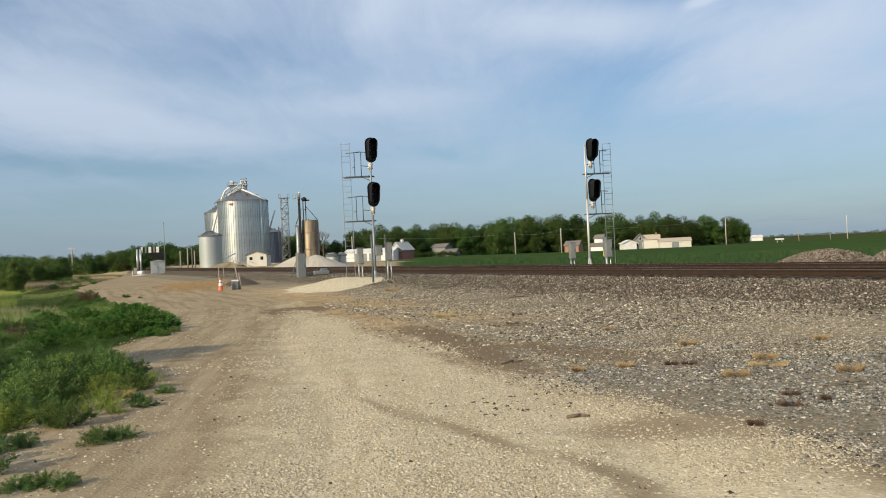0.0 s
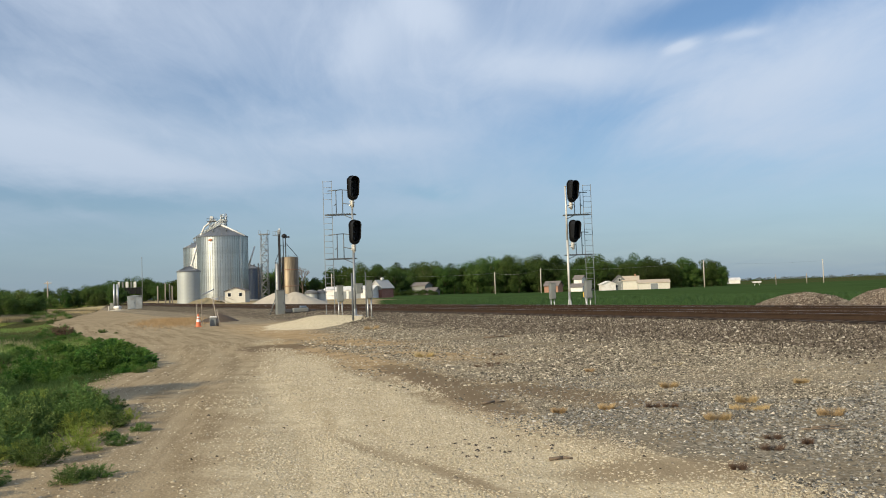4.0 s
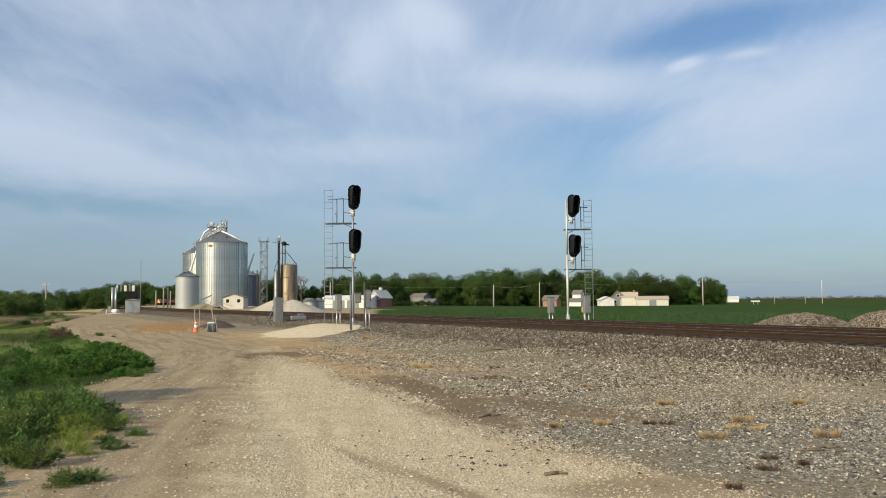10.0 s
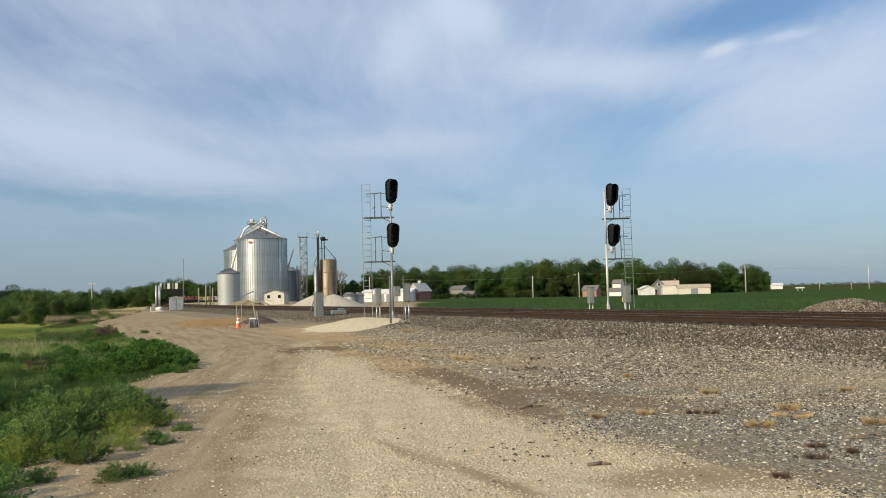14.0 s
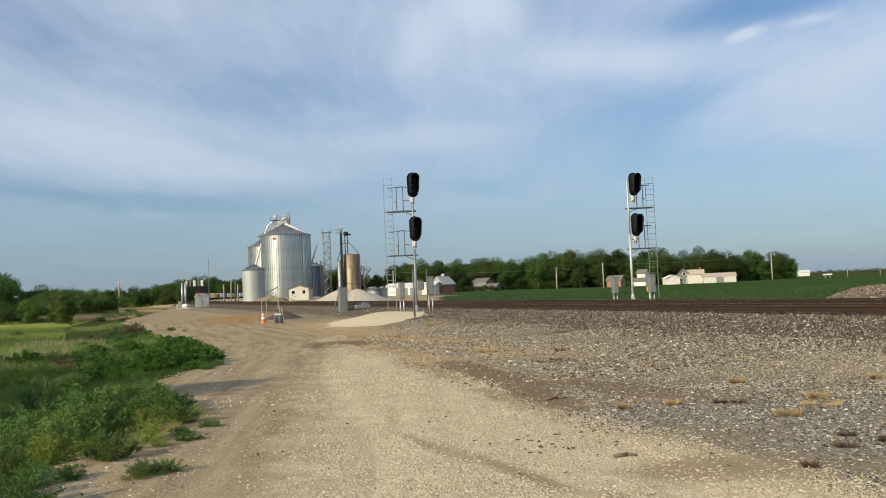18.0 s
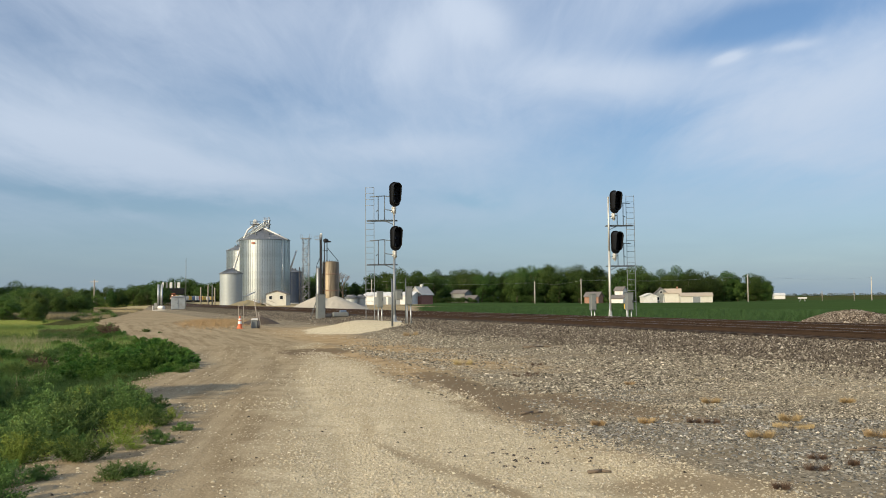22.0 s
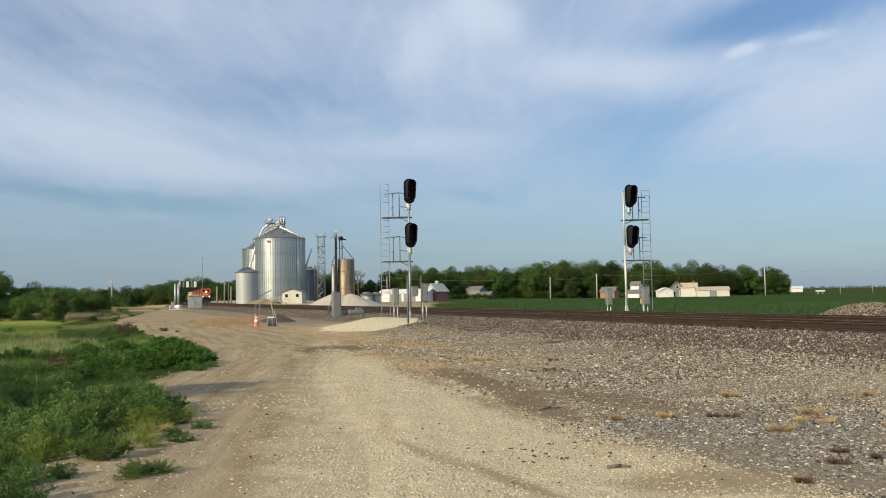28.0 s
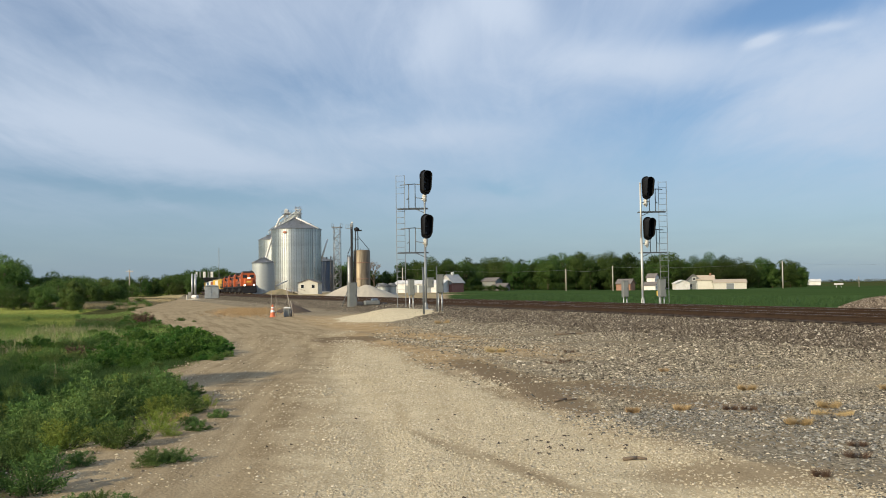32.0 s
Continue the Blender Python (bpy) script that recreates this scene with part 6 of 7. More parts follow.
skyline([(-380, 20), (-356, 23), (-340, 26), (-330, 27), (-318, 25), (-300, 23), (-286, 24), (-270, 26)], 930, 16, 9.0, 14,
        "tall green tree far beyond the railway", "trees beyond the railway")
skyline([(-80, 9), (-73, 12.5), (-65, 12.5), (-60, 9), (-48, 9), (-36, 8), (-30, 8)], 340, 10, 7.0, 10, "green tree behind the grain bins", "trees behind the bins")


def bare_tree(x, y, h, label):
    """A leafless brownish tree: forking limbs down to thin twigs."""
    g = thing("bare_tree", label, "tree", m=pose(x, y, height(x, y) - 0.1))
    r, trunk, twigs = random.Random(31), Mesh(), Mesh()

    def grow(p, d, l, w, depth):
        q = p + d * l
        (trunk if depth < 2 else twigs).tube(p, q, w, w * 0.7, 5, caps=False)
        if depth < 6:
            for _ in range(3 if depth < 4 else 2):
                e = (d + Vector((r.uniform(-1, 1), r.uniform(-1, 1), r.uniform(-0.35, 0.7))) * 0.62).normalized()
                grow(q, e, l * r.uniform(0.62, 0.82), w * 0.62, depth + 1)
    grow(Vector((0, 0, 0)), Vector((0, 0, 1)), h * 0.27, h * 0.022, 0)
    part("trunk", trunk, BARK, g)
    part("twigs", twigs, OLD_WOOD, g)


bare_tree(-45.7, 280, 11.4, "leafless brownish tree beside the rusty tank")
# out of view on the left, added for thin branch shadows across the road
bare_tree(-10.1, 10.4, 4.3, "unseen bare-limbed tree added to cast thin road shadows")
rnd = random.Random(12)
for k in range(46):
    d = rnd.uniform(85, 190)
    a = radians(rnd.uniform(-36, -20.6 - 3.2 * (d < 120)))
    x, y = d * math.sin(a), d * math.cos(a)
    if float(np.interp(y, EDGE_Y, EDGE_X)) - x < 6:
        continue
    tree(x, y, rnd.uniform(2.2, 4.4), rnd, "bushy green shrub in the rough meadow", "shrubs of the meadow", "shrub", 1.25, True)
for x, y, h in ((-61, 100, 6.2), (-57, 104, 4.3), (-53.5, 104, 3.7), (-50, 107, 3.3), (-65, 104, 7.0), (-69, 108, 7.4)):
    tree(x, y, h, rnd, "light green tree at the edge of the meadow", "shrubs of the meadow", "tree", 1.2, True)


# four shrubs never in view, added to throw the dark band over weeds and road
tree(-16.2, 13.6, 3.4, rnd, "unseen tall shrub added to shade the weeds", "shrubs of the meadow", "shrub", 1.3, True)
tree(-13.6, 12.2, 3.5, rnd, "unseen tall shrub added to shade the weeds", "shrubs of the meadow", "shrub", 1.2, True)
tree(-11.0, 10.1, 3.8, rnd, "unseen sparse shrub added to shadow the road", "shrubs of the meadow", "shrub", 0.9, True)
tree(-10.5, 10.5, 3.9, rnd, "unseen sparse shrub added to shadow the road", "shrubs of the meadow", "shrub", 1.05, True)
for k in range(12):
    x = -17.9 + (-3.3 - -17.9) * k / 11 + rnd.uniform(-0.6, 0.6)
    tree(x, 293 + rnd.uniform(-2, 2), rnd.uniform(1.3, 2.2), rnd, "dark hedge shrub before the grey farmhouse", "farm hedge", "shrub", 1.3)


def weed_kind(seed, h, r, leaves, mt, size=(0.02, 0.055), shoots=34, spread=0.30, slim=0.36):
    """A bushy weed: shoots from one root that end on an uneven dome, each feathered with leaves along its outer part."""
    rs = np.random.RandomState(seed)
    a, e = rs.rand(shoots) * 6.283, np.arcsin(rs.rand(shoots) ** 0.8)
    far = 0.72 + 0.34 * rs.rand(shoots)
    tip = np.stack([r * far * np.cos(e) * np.cos(a), r * far * np.cos(e) * np.sin(a), h * (0.12 + 0.88 * far * np.sin(e))], 1)
    root = tip * [spread, spread, 0.0]
    stems = Mesh()
    for p, q in zip(root, tip):
        stems.tube(p, q, 0.006, 0.002, 4, caps=False)
    k = rs.randint(0, shoots, leaves)
    u = 1.02 - 0.80 * rs.rand(leaves) ** 1.5
    axis = tip[k] - root[k]
    axis /= np.linalg.norm(axis, axis=1)[:, None] + 1e-9
    c = root[k] * (1 - u)[:, None] + tip[k] * u[:, None] + rs.randn(leaves, 3) * (r * 0.085 * (1.5 - u))[:, None]
    c[:, 2] = np.maximum(c[:, 2], 0.01)
    t = axis + 0.75 * rs.randn(leaves, 3) + [0, 0, 0.25]
    t /= np.linalg.norm(t, axis=1)[:, None] + 1e-9
    q = np.cross(t, rs.randn(leaves, 3))
    q /= np.linalg.norm(q, axis=1)[:, None] + 1e-9
    s = size[0] + (size[1] - size[0]) * rs.rand(leaves)[:, None]
    v = np.stack([c, c + t * s + q * s * slim, c + t * s * 2.1 + np.array([0, 0, -0.35]) * s, c + t * s - q * s * slim], 1)
    i = 4 * np.arange(leaves)[:, None]
    f = np.concatenate([i + [[0, 1, 2]], i + [[0, 2, 3]]], 0)
    return stems.data("stalk", mt), triangles("foliage", v.reshape(-1, 3), f, mt)


WEEDS = [weed_kind(200 + k, 0.60, 0.48, 4200, LEAF_WEED, (0.012, 0.028), 40, 0.3, 0.42) for k in range(5)]
LUSH = [weed_kind(210 + k, 0.62, 0.55, 2600, LEAF_LUSH, (0.018, 0.040), 28, 0.3, 0.55) for k in range(4)]
LIGHTS = [weed_kind(220 + k, 0.42, 0.36, 3000, LEAF_LIGHT, (0.007, 0.017)) for k in range(2)]
TANGLE = weed_kind(230, 0.6, 0.5, 700, DEAD, (0.015, 0.05))


def weed(kind, x, y, s, rnd, label, group="roadside weeds", high=1.0, name="bushy_weed"):
    g = thing(name, label, "weed", group)
    g.matrix_basis = pose(x, y, height(x, y) - 0.02, 0, 0, rnd.uniform(0, 360)) @ Matrix.Diagonal((s, s, s * high, 1))
    tagged(part("stalk", kind[0], None, g), kind="stuff")
    tagged(part("foliage", kind[1], None, g), kind="stuff")


rnd = random.Random(5)
for row in range(14):
    for col in range(13):
        y = 5.7 + 0.60 * row + rnd.uniform(-0.24, 0.24)
        e = float(np.interp(y, EDGE_Y, EDGE_X))
        x = e - 0.22 - 0.58 * col + rnd.uniform(-0.26, 0.26)
        if y > 13.4 and x > -7.4:
            continue
        s = rnd.choice((0.5, 0.62, 0.72, 0.84, 0.96)) * (0.72 if e - x < 0.5 else 1.0)
        pick = rnd.random()
        if pick < 0.14:
            weed(rnd.choice(LIGHTS), x, y, s * 1.2, rnd, "yellow-green bushy weed among the grey-green ones", high=rnd.uniform(0.8, 1.1))
        else:
            weed(rnd.choice(WEEDS), x, y, s, rnd, "feathery grey-green bushy roadside weed", high=rnd.uniform(0.7, 1.05))
count = 0
while count < 130:
    y = 19.6 + 31 * rnd.random() ** 1.25
    e = float(np.interp(y, EDGE_Y, EDGE_X))
    x = e - 0.2 - (3.2 + 0.05 * (y - 17)) * rnd.random() ** 1.1
    low = 1.0 if y < 26 else max(0.45, 1.0 - 0.05 * (y - 26))
    s = low * rnd.choice((0.5, 0.7, 0.85, 1.0, 1.15)) * (0.55 if e - x < 0.7 else 1.0)
    weed(rnd.choice(LUSH), x, y, s, rnd, "lush deep green broad-leaved roadside weed", "lush weeds", rnd.uniform(0.5, 0.85), "leafy_weed")
    count += 1
for k in range(34):
    weed(rnd.choice(WEEDS), rnd.uniform(-13.5, -7.4), rnd.uniform(14.0, 19.5), rnd.uniform(0.4, 0.7), rnd, "low green weed in the shade of the tall shrubs", "shaded weeds", 0.7, "low_weed")
for k in range(56):
    y = rnd.uniform(18, 31)
    x = float(np.interp(y, EDGE_Y, EDGE_X)) - rnd.uniform(2.8, 7.5)
    weed(rnd.choice(WEEDS + LUSH[:2]), x, y, rnd.uniform(0.5, 0.95), rnd, "leafy green weed standing in dry grass", "weeds in the dry grass", 0.75, "tall_weed")
for x, y, s in ((-4.45, 9.2, 0.5), (-4.1, 9.3, 0.5), (-3.85, 9.45, 0.42), (-4.2, 10.7, 0.4), (-4.3, 11.9, 0.45), (-4.65, 11.4, 0.6), (-5.6, 10.4, 0.8), (-5.1, 12.6, 0.6), (-6.3, 12.3, 0.8), (-6.9, 10.3, 0.9), (-5.0, 10.2, 0.7), (-5.9, 11.4, 0.8), (-4.9, 9.4, 0.6), (-6.4, 9.4, 0.8), (-7.6, 12.4, 0.9), (-5.6, 13.0, 0.7), (-8.2, 11.0, 0.9), (-4.7, 8.6, 0.5)):
    weed(rnd.choice(LIGHTS), x, y, s, rnd, "yellow-green low weed at the road's edge")
for x, y, s in ((-3.33, 6.33, 0.34), (-3.23, 6.47, 0.34), (-3.01, 6.38, 0.34), (-3.4, 7.9, 0.46), (-3.25, 8.1, 0.4), (-3.8, 10.86, 0.34), (-3.68, 9.82, 0.34), (-3.9, 10.2, 0.36), (-6.83, 19.5, 0.4), (-6.9, 20.4, 0.45), (-7.4, 20.0, 0.5), (-17.5, 44.5, 0.6), (-16.2, 43, 0.3)):
    weed(rnd.choice(WEEDS), x, y, s, rnd, "small low green weed on bare dirt", "lone weeds", 0.6, "small_weed")
for x, y, s in ((-19.2, 44.5, 0.9), (-20.0, 45.5, 1.0), (-20.6, 46.4, 0.8), (-12.5, 24.0, 0.8)):
    weed(TANGLE, x, y, s, rnd, "dead dark brown weed", "dead weeds", 1.0, "dead_weed")


for k in range(20):
    y = rnd.uniform(44, 120)
    x = float(np.interp(y, EDGE_Y, EDGE_X)) - rnd.uniform(0.3, 5.5)
    weed(rnd.choice(WEEDS), x, y, rnd.uniform(0.5, 0.95) * (1 + max(0, y - 60) / 50), rnd, "low dark green shrub along the verge", "verge shrubs", 0.8)
for k in range(5):
    y = rnd.uniform(34, 62)
    x = float(np.interp(y, EDGE_Y, EDGE_X)) - rnd.uniform(6, 16)
    weed(rnd.choice(WEEDS), x, y, rnd.uniform(0.6, 1.1), rnd, "leafy green shrub in the meadow", "verge shrubs", 0.8)


def blades(name, pts, h, w, mt, label, seed, lean=0.35, cat="grass"):
    """Grass blades as thin triangles on the ground points given."""
    rs = np.random.RandomState(seed)
    n = len(pts)
    a = rs.rand(n) * 6.283
    hh = h[0] + (h[1] - h[0]) * rs.rand(n)
    side = np.stack([np.cos(a), np.sin(a), 0 * a], 1) * (w * (0.6 + 0.8 * rs.rand(n)))[:, None]
    bend = rs.randn(n, 2) * (lean * hh)[:, None]
    tip = pts + np.concatenate([bend, hh[:, None]], 1)
    v = np.stack([pts - side, pts + side, tip], 1)
    f = np.arange(3 * n).reshape(n, 3)
    return tagged(new(name, triangles(name, v.reshape(-1, 3), f, mt)), label, cat, kind="stuff")


def meadow(n, y0, y1, depth, seed, power=1.0, keep=None):
    rs = np.random.RandomState(seed)
    y = y0 + (y1 - y0) * rs.rand(n) ** power
    x = np.interp(y, EDGE_Y, EDGE_X) - depth[0] - (depth[1] - depth[0]) * rs.rand(n) * (0.4 + y / 60)
    if keep is not None:
        k = keep(x, y)
        x, y = x[k], y[k]
    return np.stack([x, y, lie(x, y) - 0.02], 1)


blades("rough_grass", meadow(52000, 13.5, 66, (0.6, 12), 66, 1.2), (0.12, 0.36), 0.009, LEAF_WEED, "rough dark green grass among the weeds", 66)
blades("meadow_grass", meadow(100000, 23, 80, (5.0, 30), 61, 1.0), (0.18, 0.42), 0.012, GRASS, "yellow-green meadow grass beside the road", 61)
blades("meadow_grass_far", meadow(34000, 84, 170, (0.3, 7), 62, 1.0), (0.3, 0.7), 0.03, REED, "pale dry grass along the far verge", 62)
blades("reed_patch", meadow(13000, 18.5, 40, (3.0, 11), 63, 1.0, lambda x, y: fbm(x * 0.45, y * 0.45, 44) > 0.52), (0.22, 0.50), 0.006, REED, "pale dead grass standing among the weeds", 63)
blades("verge_grass", meadow(6000, 6, 26, (0.2, 7), 64), (0.06, 0.2), 0.006, LEAF_WEED, "short green undergrowth between the weeds", 64)


def crop_rows(n, seed):
    """Young plants in rows along the line, thinning out with distance."""
    rs = np.random.RandomState(seed)
    p = 31.6 + 0.76 * np.floor(60 * rs.rand(n) ** 1.6) + 0.07 * rs.randn(n)
    s = 5 + 150 * rs.rand(n)
    x, y = s * ALONG[0] + p * ASIDE[0], s * ALONG[1] + p * ASIDE[1]
    k = x + 0.085 * y > 2
    return np.stack([x[k], y[k], lie(x[k], y[k]) - 0.02], 1)


blades("crop_plants", crop_rows(110000, 65), (0.16, 0.40), 0.035, CROP_LEAF, "rows of young green crop plants in the field", 65, 0.5, "crop")


def tuft(x, y, r, n, seed, mt=None, h=(0.08, 0.20)):
    rs = np.random.RandomState(seed)
    a, d = rs.rand(n) * 6.283, np.sqrt(rs.rand(n))
    px, py = x + r * d * np.cos(a), y + r * 0.8 * d * np.sin(a)
    pts = np.stack([px, py, lie(px, py) - 0.01], 1)
    ob = blades("grass_tuft", pts, h, 0.0028, mt or STRAW, "dry straw-coloured grass tuft on the gravel", seed, 0.42, "grass tuft")
    ob["group"], ob["kind"] = "dry tufts", "thing"


for k, (x, y, r) in enumerate(((1.37, 11.12, 0.07), (2.0, 11.3, 0.09), (3.07, 10.15, 0.13), (3.86, 11.51, 0.13), (4.38, 10.19, 0.14), (3.32, 13.37, 0.12),
                               (2.57, 16.1, 0.07), (5.29, 13.3, 0.09), (-0.57, 21.3, 0.22), (-3.1, 36, 0.3), (-4.26, 10.56, 0.17))):
    tuft(x, y, r, 900, 70 + k, h=(0.02, 0.06 + 0.45 * r))
tuft(3.69, 10.91, 0.24, 900, 88, h=(0.03, 0.07))
tuft(4.15, 16.7, 0.3, 260, 89, h=(0.02, 0.06))
for k, (x, y, r) in enumerate(((3.01, 8.3, 0.10), (3.2, 8.82, 0.07), (3.42, 8.5, 0.04), (1.17, 20.9, 0.12), (0.72, 18.03, 0.2), (0.94, 18.54, 0.14), (2.6, 11.32, 0.08), (2.81, 11.29, 0.09), (2.42, 7.5, 0.06))):
    tuft(x, y, r, 420, 90 + k, DEAD, (0.01, 0.09))
rs1 = np.random.RandomState(77)
sy = STRAW_Y + 5.0 * rs1.randn(14000)
sx = STRAW_X - 0.31 * (sy - STRAW_Y) + 1.1 * rs1.randn(14000)
blades("straw_patch", np.stack([sx, sy, lie(sx, sy)], 1), (0.04, 0.13), 0.014, STRAW, "dry golden grass patch by the road", 78, 0.6)


def stick(x, y, l, turn, r=0.018):
    m = Mesh()
    m.tube((-l / 2, 0, r), (l * 0.1, 0.02, r * 1.4), r, r * 0.9, 6)
    m.tube((l * 0.1, 0.02, r * 1.4), (l / 2, 0, r), r * 0.9, r * 0.5, 6)
    solid("stick", m, OLD_WOOD, "weathered broken stick lying on the gravel", "stick", "sticks", pose(x, y, height(x, y), 0, 0, turn))


stick(1.02, 8.25, 0.22, 4)
stick(3.9, 9.25, 0.5, -12, 0.010)
stick(4.0, 9.4, 0.35, 6, 0.010)
stick(0.6, 12.2, 0.35, 25)
stick(1.6, 26.5, 1.1, 18, 0.03)

# far belt on the horizon; its bluish grey is distance haze put into the colour
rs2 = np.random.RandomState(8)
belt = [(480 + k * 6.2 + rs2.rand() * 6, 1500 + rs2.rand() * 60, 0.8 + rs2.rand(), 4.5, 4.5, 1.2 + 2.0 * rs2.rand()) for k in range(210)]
tagged(new("far_tree_belt", leaf_cloud(belt, 9000, (0.7, 1.6), 8, FAR_WOODS, "far_tree_belt")), "low woods on the horizon, tinted as if by haze", "woods", kind="stuff")


# ---- train ----
def boxcar_wheels(g, y, n, gap):
    """A truck with n axles under a vehicle at y."""
    t = thing_part("truck", g, pose(0, y, 0))
    m = Mesh()
    for sx in (-1, 1):
        m.box((sx * 0.95, 0, 0.55), (0.16, gap * (n - 1) + 1.2, 0.32), b=0.05)
    m.box((0, 0, 0.6), (1.9, 0.5, 0.3), b=0.05)
    part("truck_frame", m, LEG_STEEL, t)
    for k in range(n):
        w = Mesh()
        yy = (k - (n - 1) / 2) * gap
        for sx in (-1, 1):
            w.tube((sx * 0.70, yy, 0.5), (sx * 0.82, yy, 0.5), 0.5, 0.48, 18)
        w.tube((-0.7, yy, 0.5), (0.7, yy, 0.5), 0.09, n=8)
        part("wheelset", w, RAIL, t)


def locomotive():
    g = thing("locomotive", "orange and black diesel locomotive with lit headlights", "locomotive", "train")
    m = Mesh()
    m.box((0, 11.1, 1.45), (3.0, 21.4, 0.28), b=0.04)
    part("frame_deck", m, LEG_STEEL, g)
    m = Mesh()
    m.prism([(-1.5, 0.28), (1.5, 0.28), (1.5, 1.5), (-1.5, 1.5)], 0.15, 0.45)
    m.box((0, 0.1, 0.42), (2.6, 0.3, 0.5), b=0.06)
    part("pilot", m, LEG_STEEL, g)
    m = Mesh()
    m.box((0, 1.75, 2.3), (1.75, 1.9, 1.5), b=0.16)
    part("nose", m, ORANGE, g, "orange short nose")
    m = Mesh()
    m.prism([(-1.52, 1.6), (1.52, 1.6), (1.52, 3.7), (1.1, 4.42), (-1.1, 4.42), (-1.52, 3.7)], 2.5, 4.9)
    cab = part("cab", m, ORANGE, g)
    m = Mesh()
    m.prism([(-1.16, 4.3), (1.16, 4.3), (1.0, 4.56), (-1.0, 4.56)], 2.35, 5.0)
    part("cab_roof", m, DARK_STEEL, cab)
    for sx in (-1, 1):
        w = Mesh()
        w.box((sx * 0.68, 2.48, 3.55), (0.85, 0.05, 0.62), b=0.02)
        part("windshield", w, GLASS_DARK, cab)
        w = Mesh()
        w.box((sx * 1.53, 3.7, 3.3), (0.05, 1.2, 0.7), b=0.02)
        part("side_window", w, GLASS_DARK, cab)
    m = Mesh()
    m.box((0, 12.6, 2.75), (1.95, 15.4, 2.3), b=0.12)
    part("long_hood", m, ORANGE, g)
    m = Mesh()
    m.box((0, 12.6, 4.08), (2.05, 15.2, 0.42), b=0.14)
    m.box((0, 18.6, 4.2), (2.9, 3.4, 0.5), b=0.12)
    m.box((0, 9.5, 4.35), (1.3, 2.0, 0.3), b=0.06)
    part("hood_roof", m, LEG_STEEL, g, "black hood roof with flared radiators")
    m = Mesh()
    for sx in (-1, 1):
        m.box((sx * 0.99, 12.6, 1.85), (0.05, 15.2, 0.5))
        m.box((sx * 1.0, 12.6, 3.45), (0.05, 15.2, 0.10))
    part("hood_stripe", m, LEG_STEEL, g)
    for sx in (-1, 1):
        for k, (yy, w, zz, hh) in enumerate(((6.6, 1.6, 3.0, 0.8), (10.4, 2.4, 3.1, 0.6), (16.6, 2.2, 3.2, 0.9), (19.0, 2.0, 2.7, 1.4))):
            v = Mesh()
            v.box((sx * 0.985, yy, zz), (0.04, w, hh), b=0.01)
            part("hood_grille", v, LEG_STEEL, g)
    m = Mesh()
    m.tube((0, 8.2, 0.85), (0, 14.0, 0.85), 0.75, n=16)
    m.box((0, 11.1, 0.8), (2.7, 5.6, 0.9), b=0.2)
    part("fuel_tank", m, LEG_STEEL, g)
    m = Mesh()
    for sx in (-1, 1):
        for k in range(12):
            m.tube((sx * 1.45, 5.2 + k * 1.45, 1.55), (sx * 1.45, 5.2 + k * 1.45, 2.6), 0.025, n=5)
        m.tube((sx * 1.45, 5.2, 2.6), (sx * 1.45, 21.2, 2.6), 0.025, n=5)
        m.tube((sx * 1.35, 0.4, 1.5), (sx * 1.35, 0.4, 2.6), 0.03, n=5)
    part("handrail", m, DARK_STEEL, g)
    for y in (4.0, 18.2):
        boxcar_wheels(g, y, 3, 1.75)
    m = Mesh()
    m.box((0, 0.785, 2.45), (0.9, 0.02, 0.3))
    part("nose_emblem", m, YELLOW, g, "pale emblem shape on the nose")
    return g


def headlights(g):
    for x, y, z, r in ((-0.15, 0.74, 3.2, 0.15), (0.15, 0.74, 3.2, 0.15), (-0.92, 0.02, 1.78, 0.19), (0.92, 0.02, 1.78, 0.19)):
        m = Mesh()
        m.tube((x, y, z), (x, y - 0.12, z), r * 1.15, r, 16)
        hous = part("headlight", m, DARK_STEEL, g)
        m = Mesh()
        m.lathe([(r * 0.96, 0.0), (r * 0.5, 0.03), (0.0, 0.045)], 16)
        o = part("lens", m, HEADLIGHT, hous, "glowing warm white lens")
        o.matrix_basis = pose(x, y - 0.125, z, 90, 0, 0)


def freight_car(colour, top, label):
    g = thing("freight_car", label, "freight car", "train")
    m = Mesh()
    m.box((0, 9.0, 1.05), (2.7, 17.6, 0.3), b=0.04)
    m.box((0, 9.0, 0.75), (0.7, 17.8, 0.4), b=0.05)
    part("underframe", m, DARK_STEEL, g)
    m = Mesh()
    m.box((0, 9.0, 1.22 + top / 2), (2.75, 16.4, top), b=0.05)
    body = part("body", m, colour, g)
    rib = Mesh()
    rib.box((0, 0, 0), (0.07, 0.12, top - 0.2), b=0.01)
    data = rib.data("side_rib", colour)
    for sx in (-1, 1):
        for k in range(14):
            o = part("side_rib", data, colour, body)
            o.matrix_basis = pose(sx * 1.40, 1.4 + k * 1.17, 1.22 + top / 2)
    m = Mesh()
    m.box((0, 9.0, 1.25 + top), (2.6, 16.2, 0.08), b=0.02)
    part("roof", m, GREY_ROOF, g)
    for y in (2.2, 15.8):
        boxcar_wheels(g, y, 2, 1.7)
    return g


SPEED, FRONT_AT_END = 25.92, 191.6     # metres a second, and where the front stands at the end


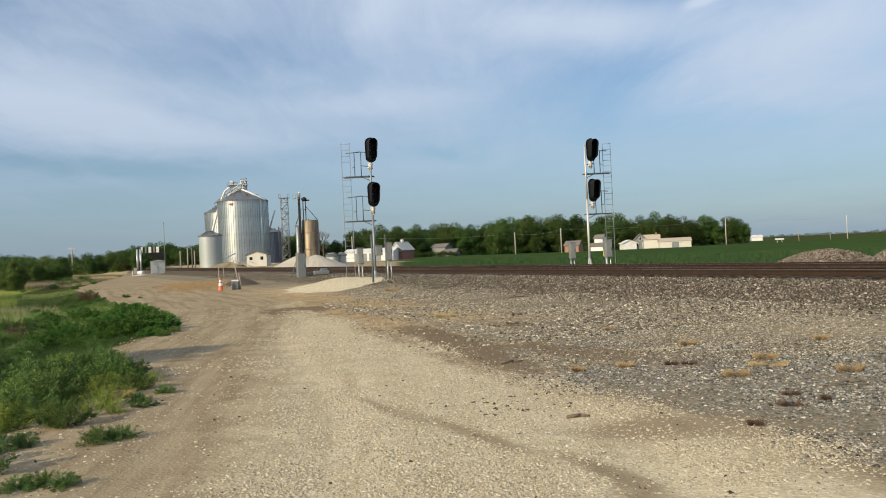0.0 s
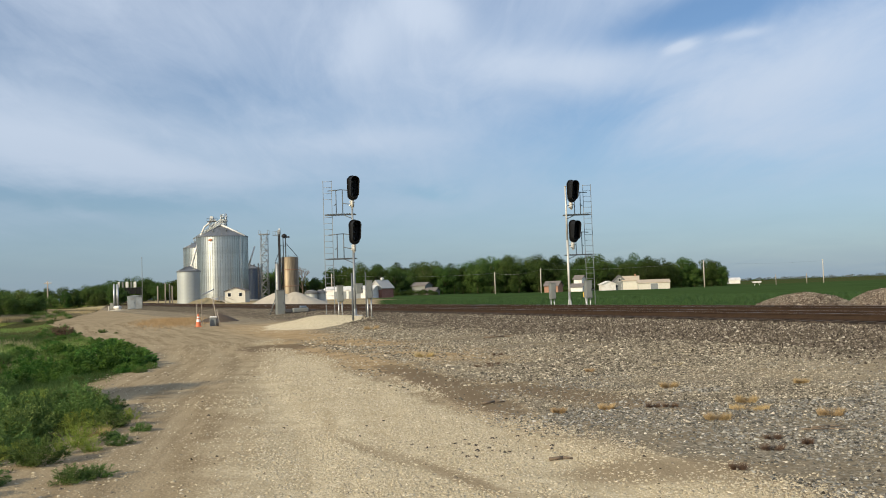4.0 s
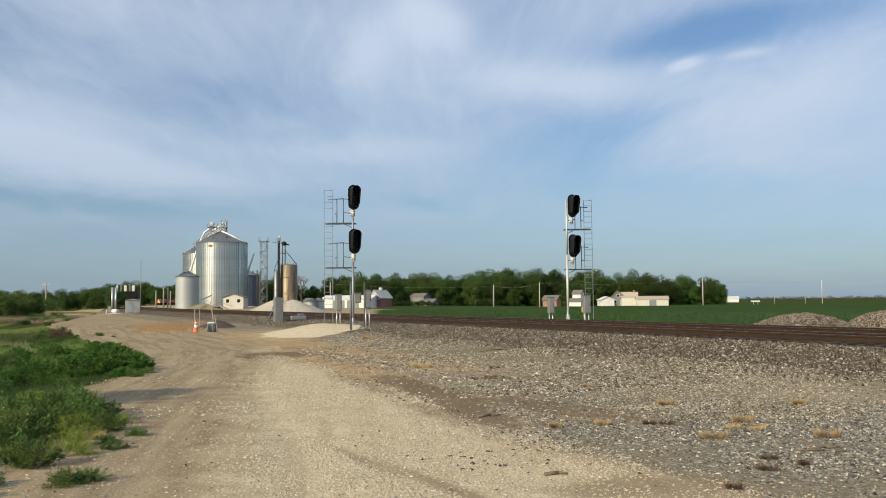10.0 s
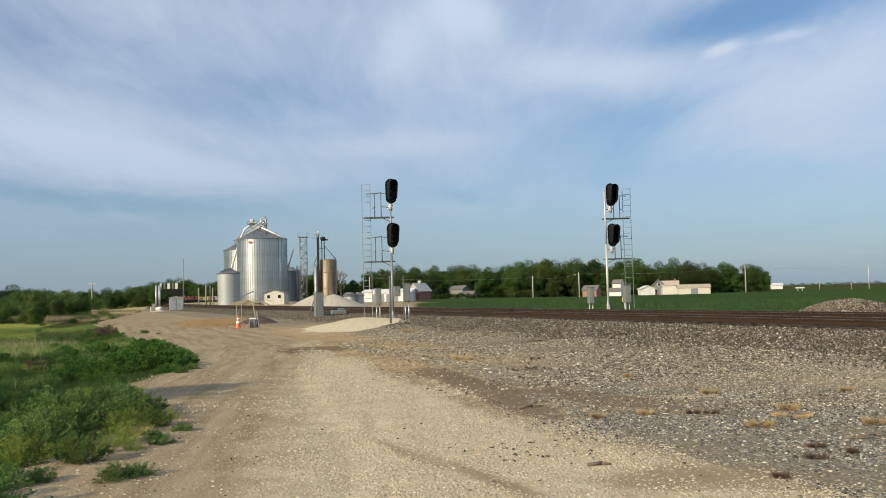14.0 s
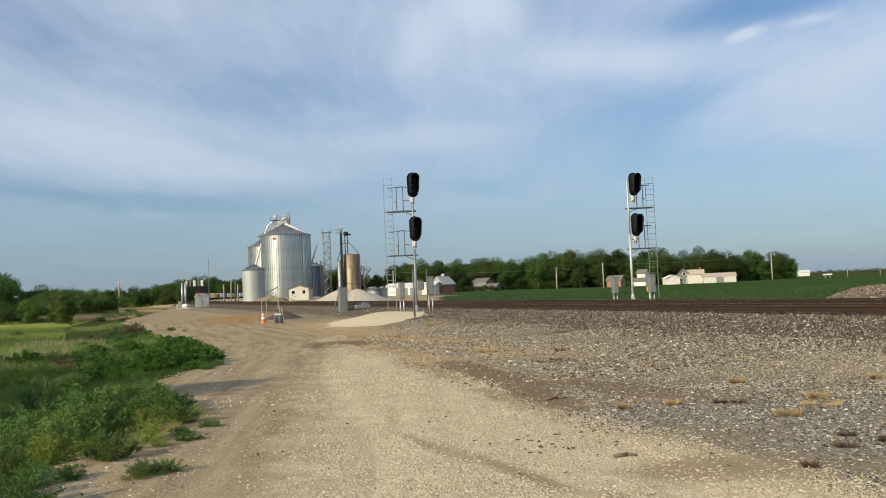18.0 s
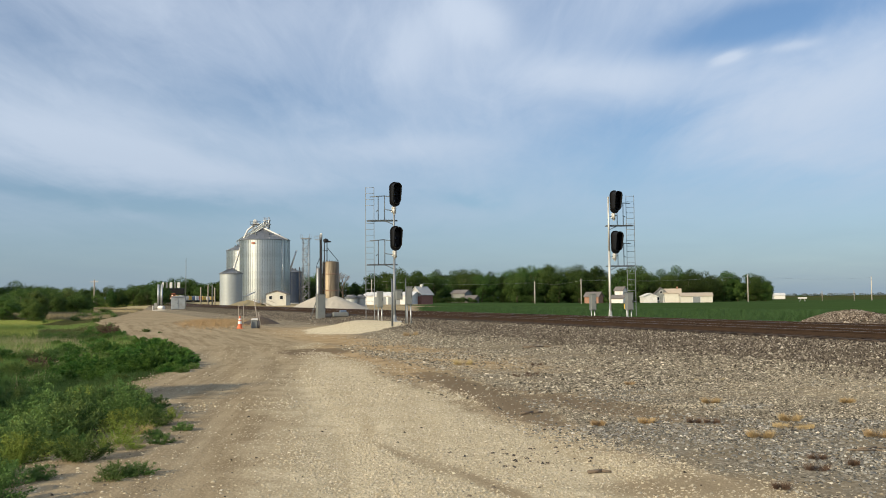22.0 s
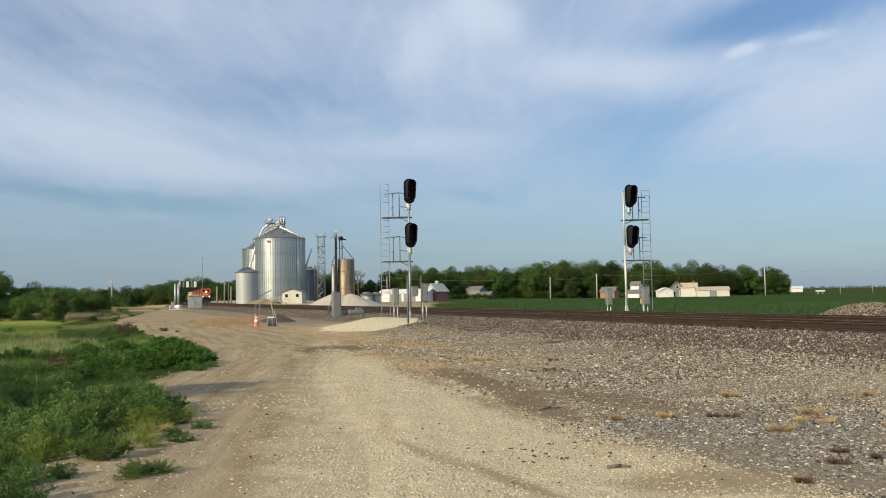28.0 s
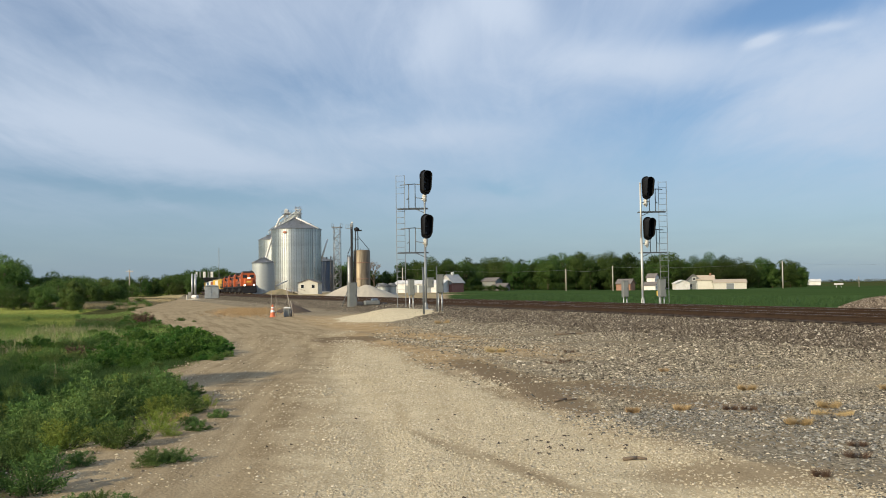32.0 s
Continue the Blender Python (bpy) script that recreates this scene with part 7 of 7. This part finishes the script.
def train_units():
    first = locomotive()
    units = [(first, 22.6)]
    for k in range(3):
        units.append((copy_thing(first, Matrix()), 22.6))
    headlights(first)
    for o, _ in units:
        o.scale = (1.06, 1.0, 1.08)
    for o, _ in units[1:]:
        o["label"] = "orange and black diesel locomotive coupled in the train"
    styles = [(YELLOW, 3.1, "yellow freight car of the train"), (WHITE_BOX, 2.9, "pale grey freight car of the train"), (YELLOW, 3.3, "yellow freight car of the train"),
              (RUST_BOX, 2.9, "rust-red freight car of the train"), (WHITE_BOX, 3.2, "pale grey freight car of the train"), (BLUE_BOX, 3.0, "dark blue freight car of the train")]
    made = [freight_car(*s) for s in styles]
    for k in range(14):
        units.append((made[k] if k < 6 else copy_thing(made[(k * 5 + 1) % 6], Matrix()), 19.2))
    return units


TRAIN = train_units()


def insect():
    """A small fly that passes close above the camera."""
    g = thing("fly", "small dark fly in flight", "insect")
    m = Mesh()
    m.lathe([(0.0, -0.004), (0.0014, -0.003), (0.0018, 0.0), (0.0014, 0.003), (0.0, 0.004)], 8)
    part("body", m, BLACK, g)
    for s in (-1, 1):
        m = Mesh()
        m.poly([(0, 0, 0.001), (s * 0.005, 0.001, 0.002), (s * 0.006, -0.003, 0.002), (s * 0.0015, -0.003, 0.001)])
        part("wing", m, DARK_STEEL, g)
    return g


FLY = insect()


def motions():
    walk(FLY, [(0.0, pose(-25, 90, 2.0)), (21.0, pose(-8, 30, 5.0)), (22.4, pose(-1.1, 6.8, 2.95)), (22.6, pose(-0.83, 5.6, 2.73)), (22.8, pose(-0.575, 3.9, 2.38)), (22.9, pose(-0.40, 3.0, 2.267)),
               (23.0, pose(-0.206, 2.2, 2.217)), (23.1, pose(-0.01, 1.4, 2.3)), (23.6, pose(0.8, -2.5, 2.9)), (32.0, pose(14, -60, 6.0))])
    for_front = 0.0
    for unit, length in TRAIN:
        rows = []
        for k in range(0, 33):
            s = FRONT_AT_END + SPEED * (SECONDS - k) + for_front
            a, _ = line(s + 0.15 * length, FAR)
            b, _ = line(s + 0.85 * length, FAR)
            turn = math.degrees(math.atan2(-(b[0] - a[0]), b[1] - a[1]))
            f = a - (b - a) * (0.15 / 0.70)
            rows.append((k, pose(f[0], f[1], RAIL_TOP, 0, 0, turn)))
        walk(unit, rows)
        for_front += length


motions()
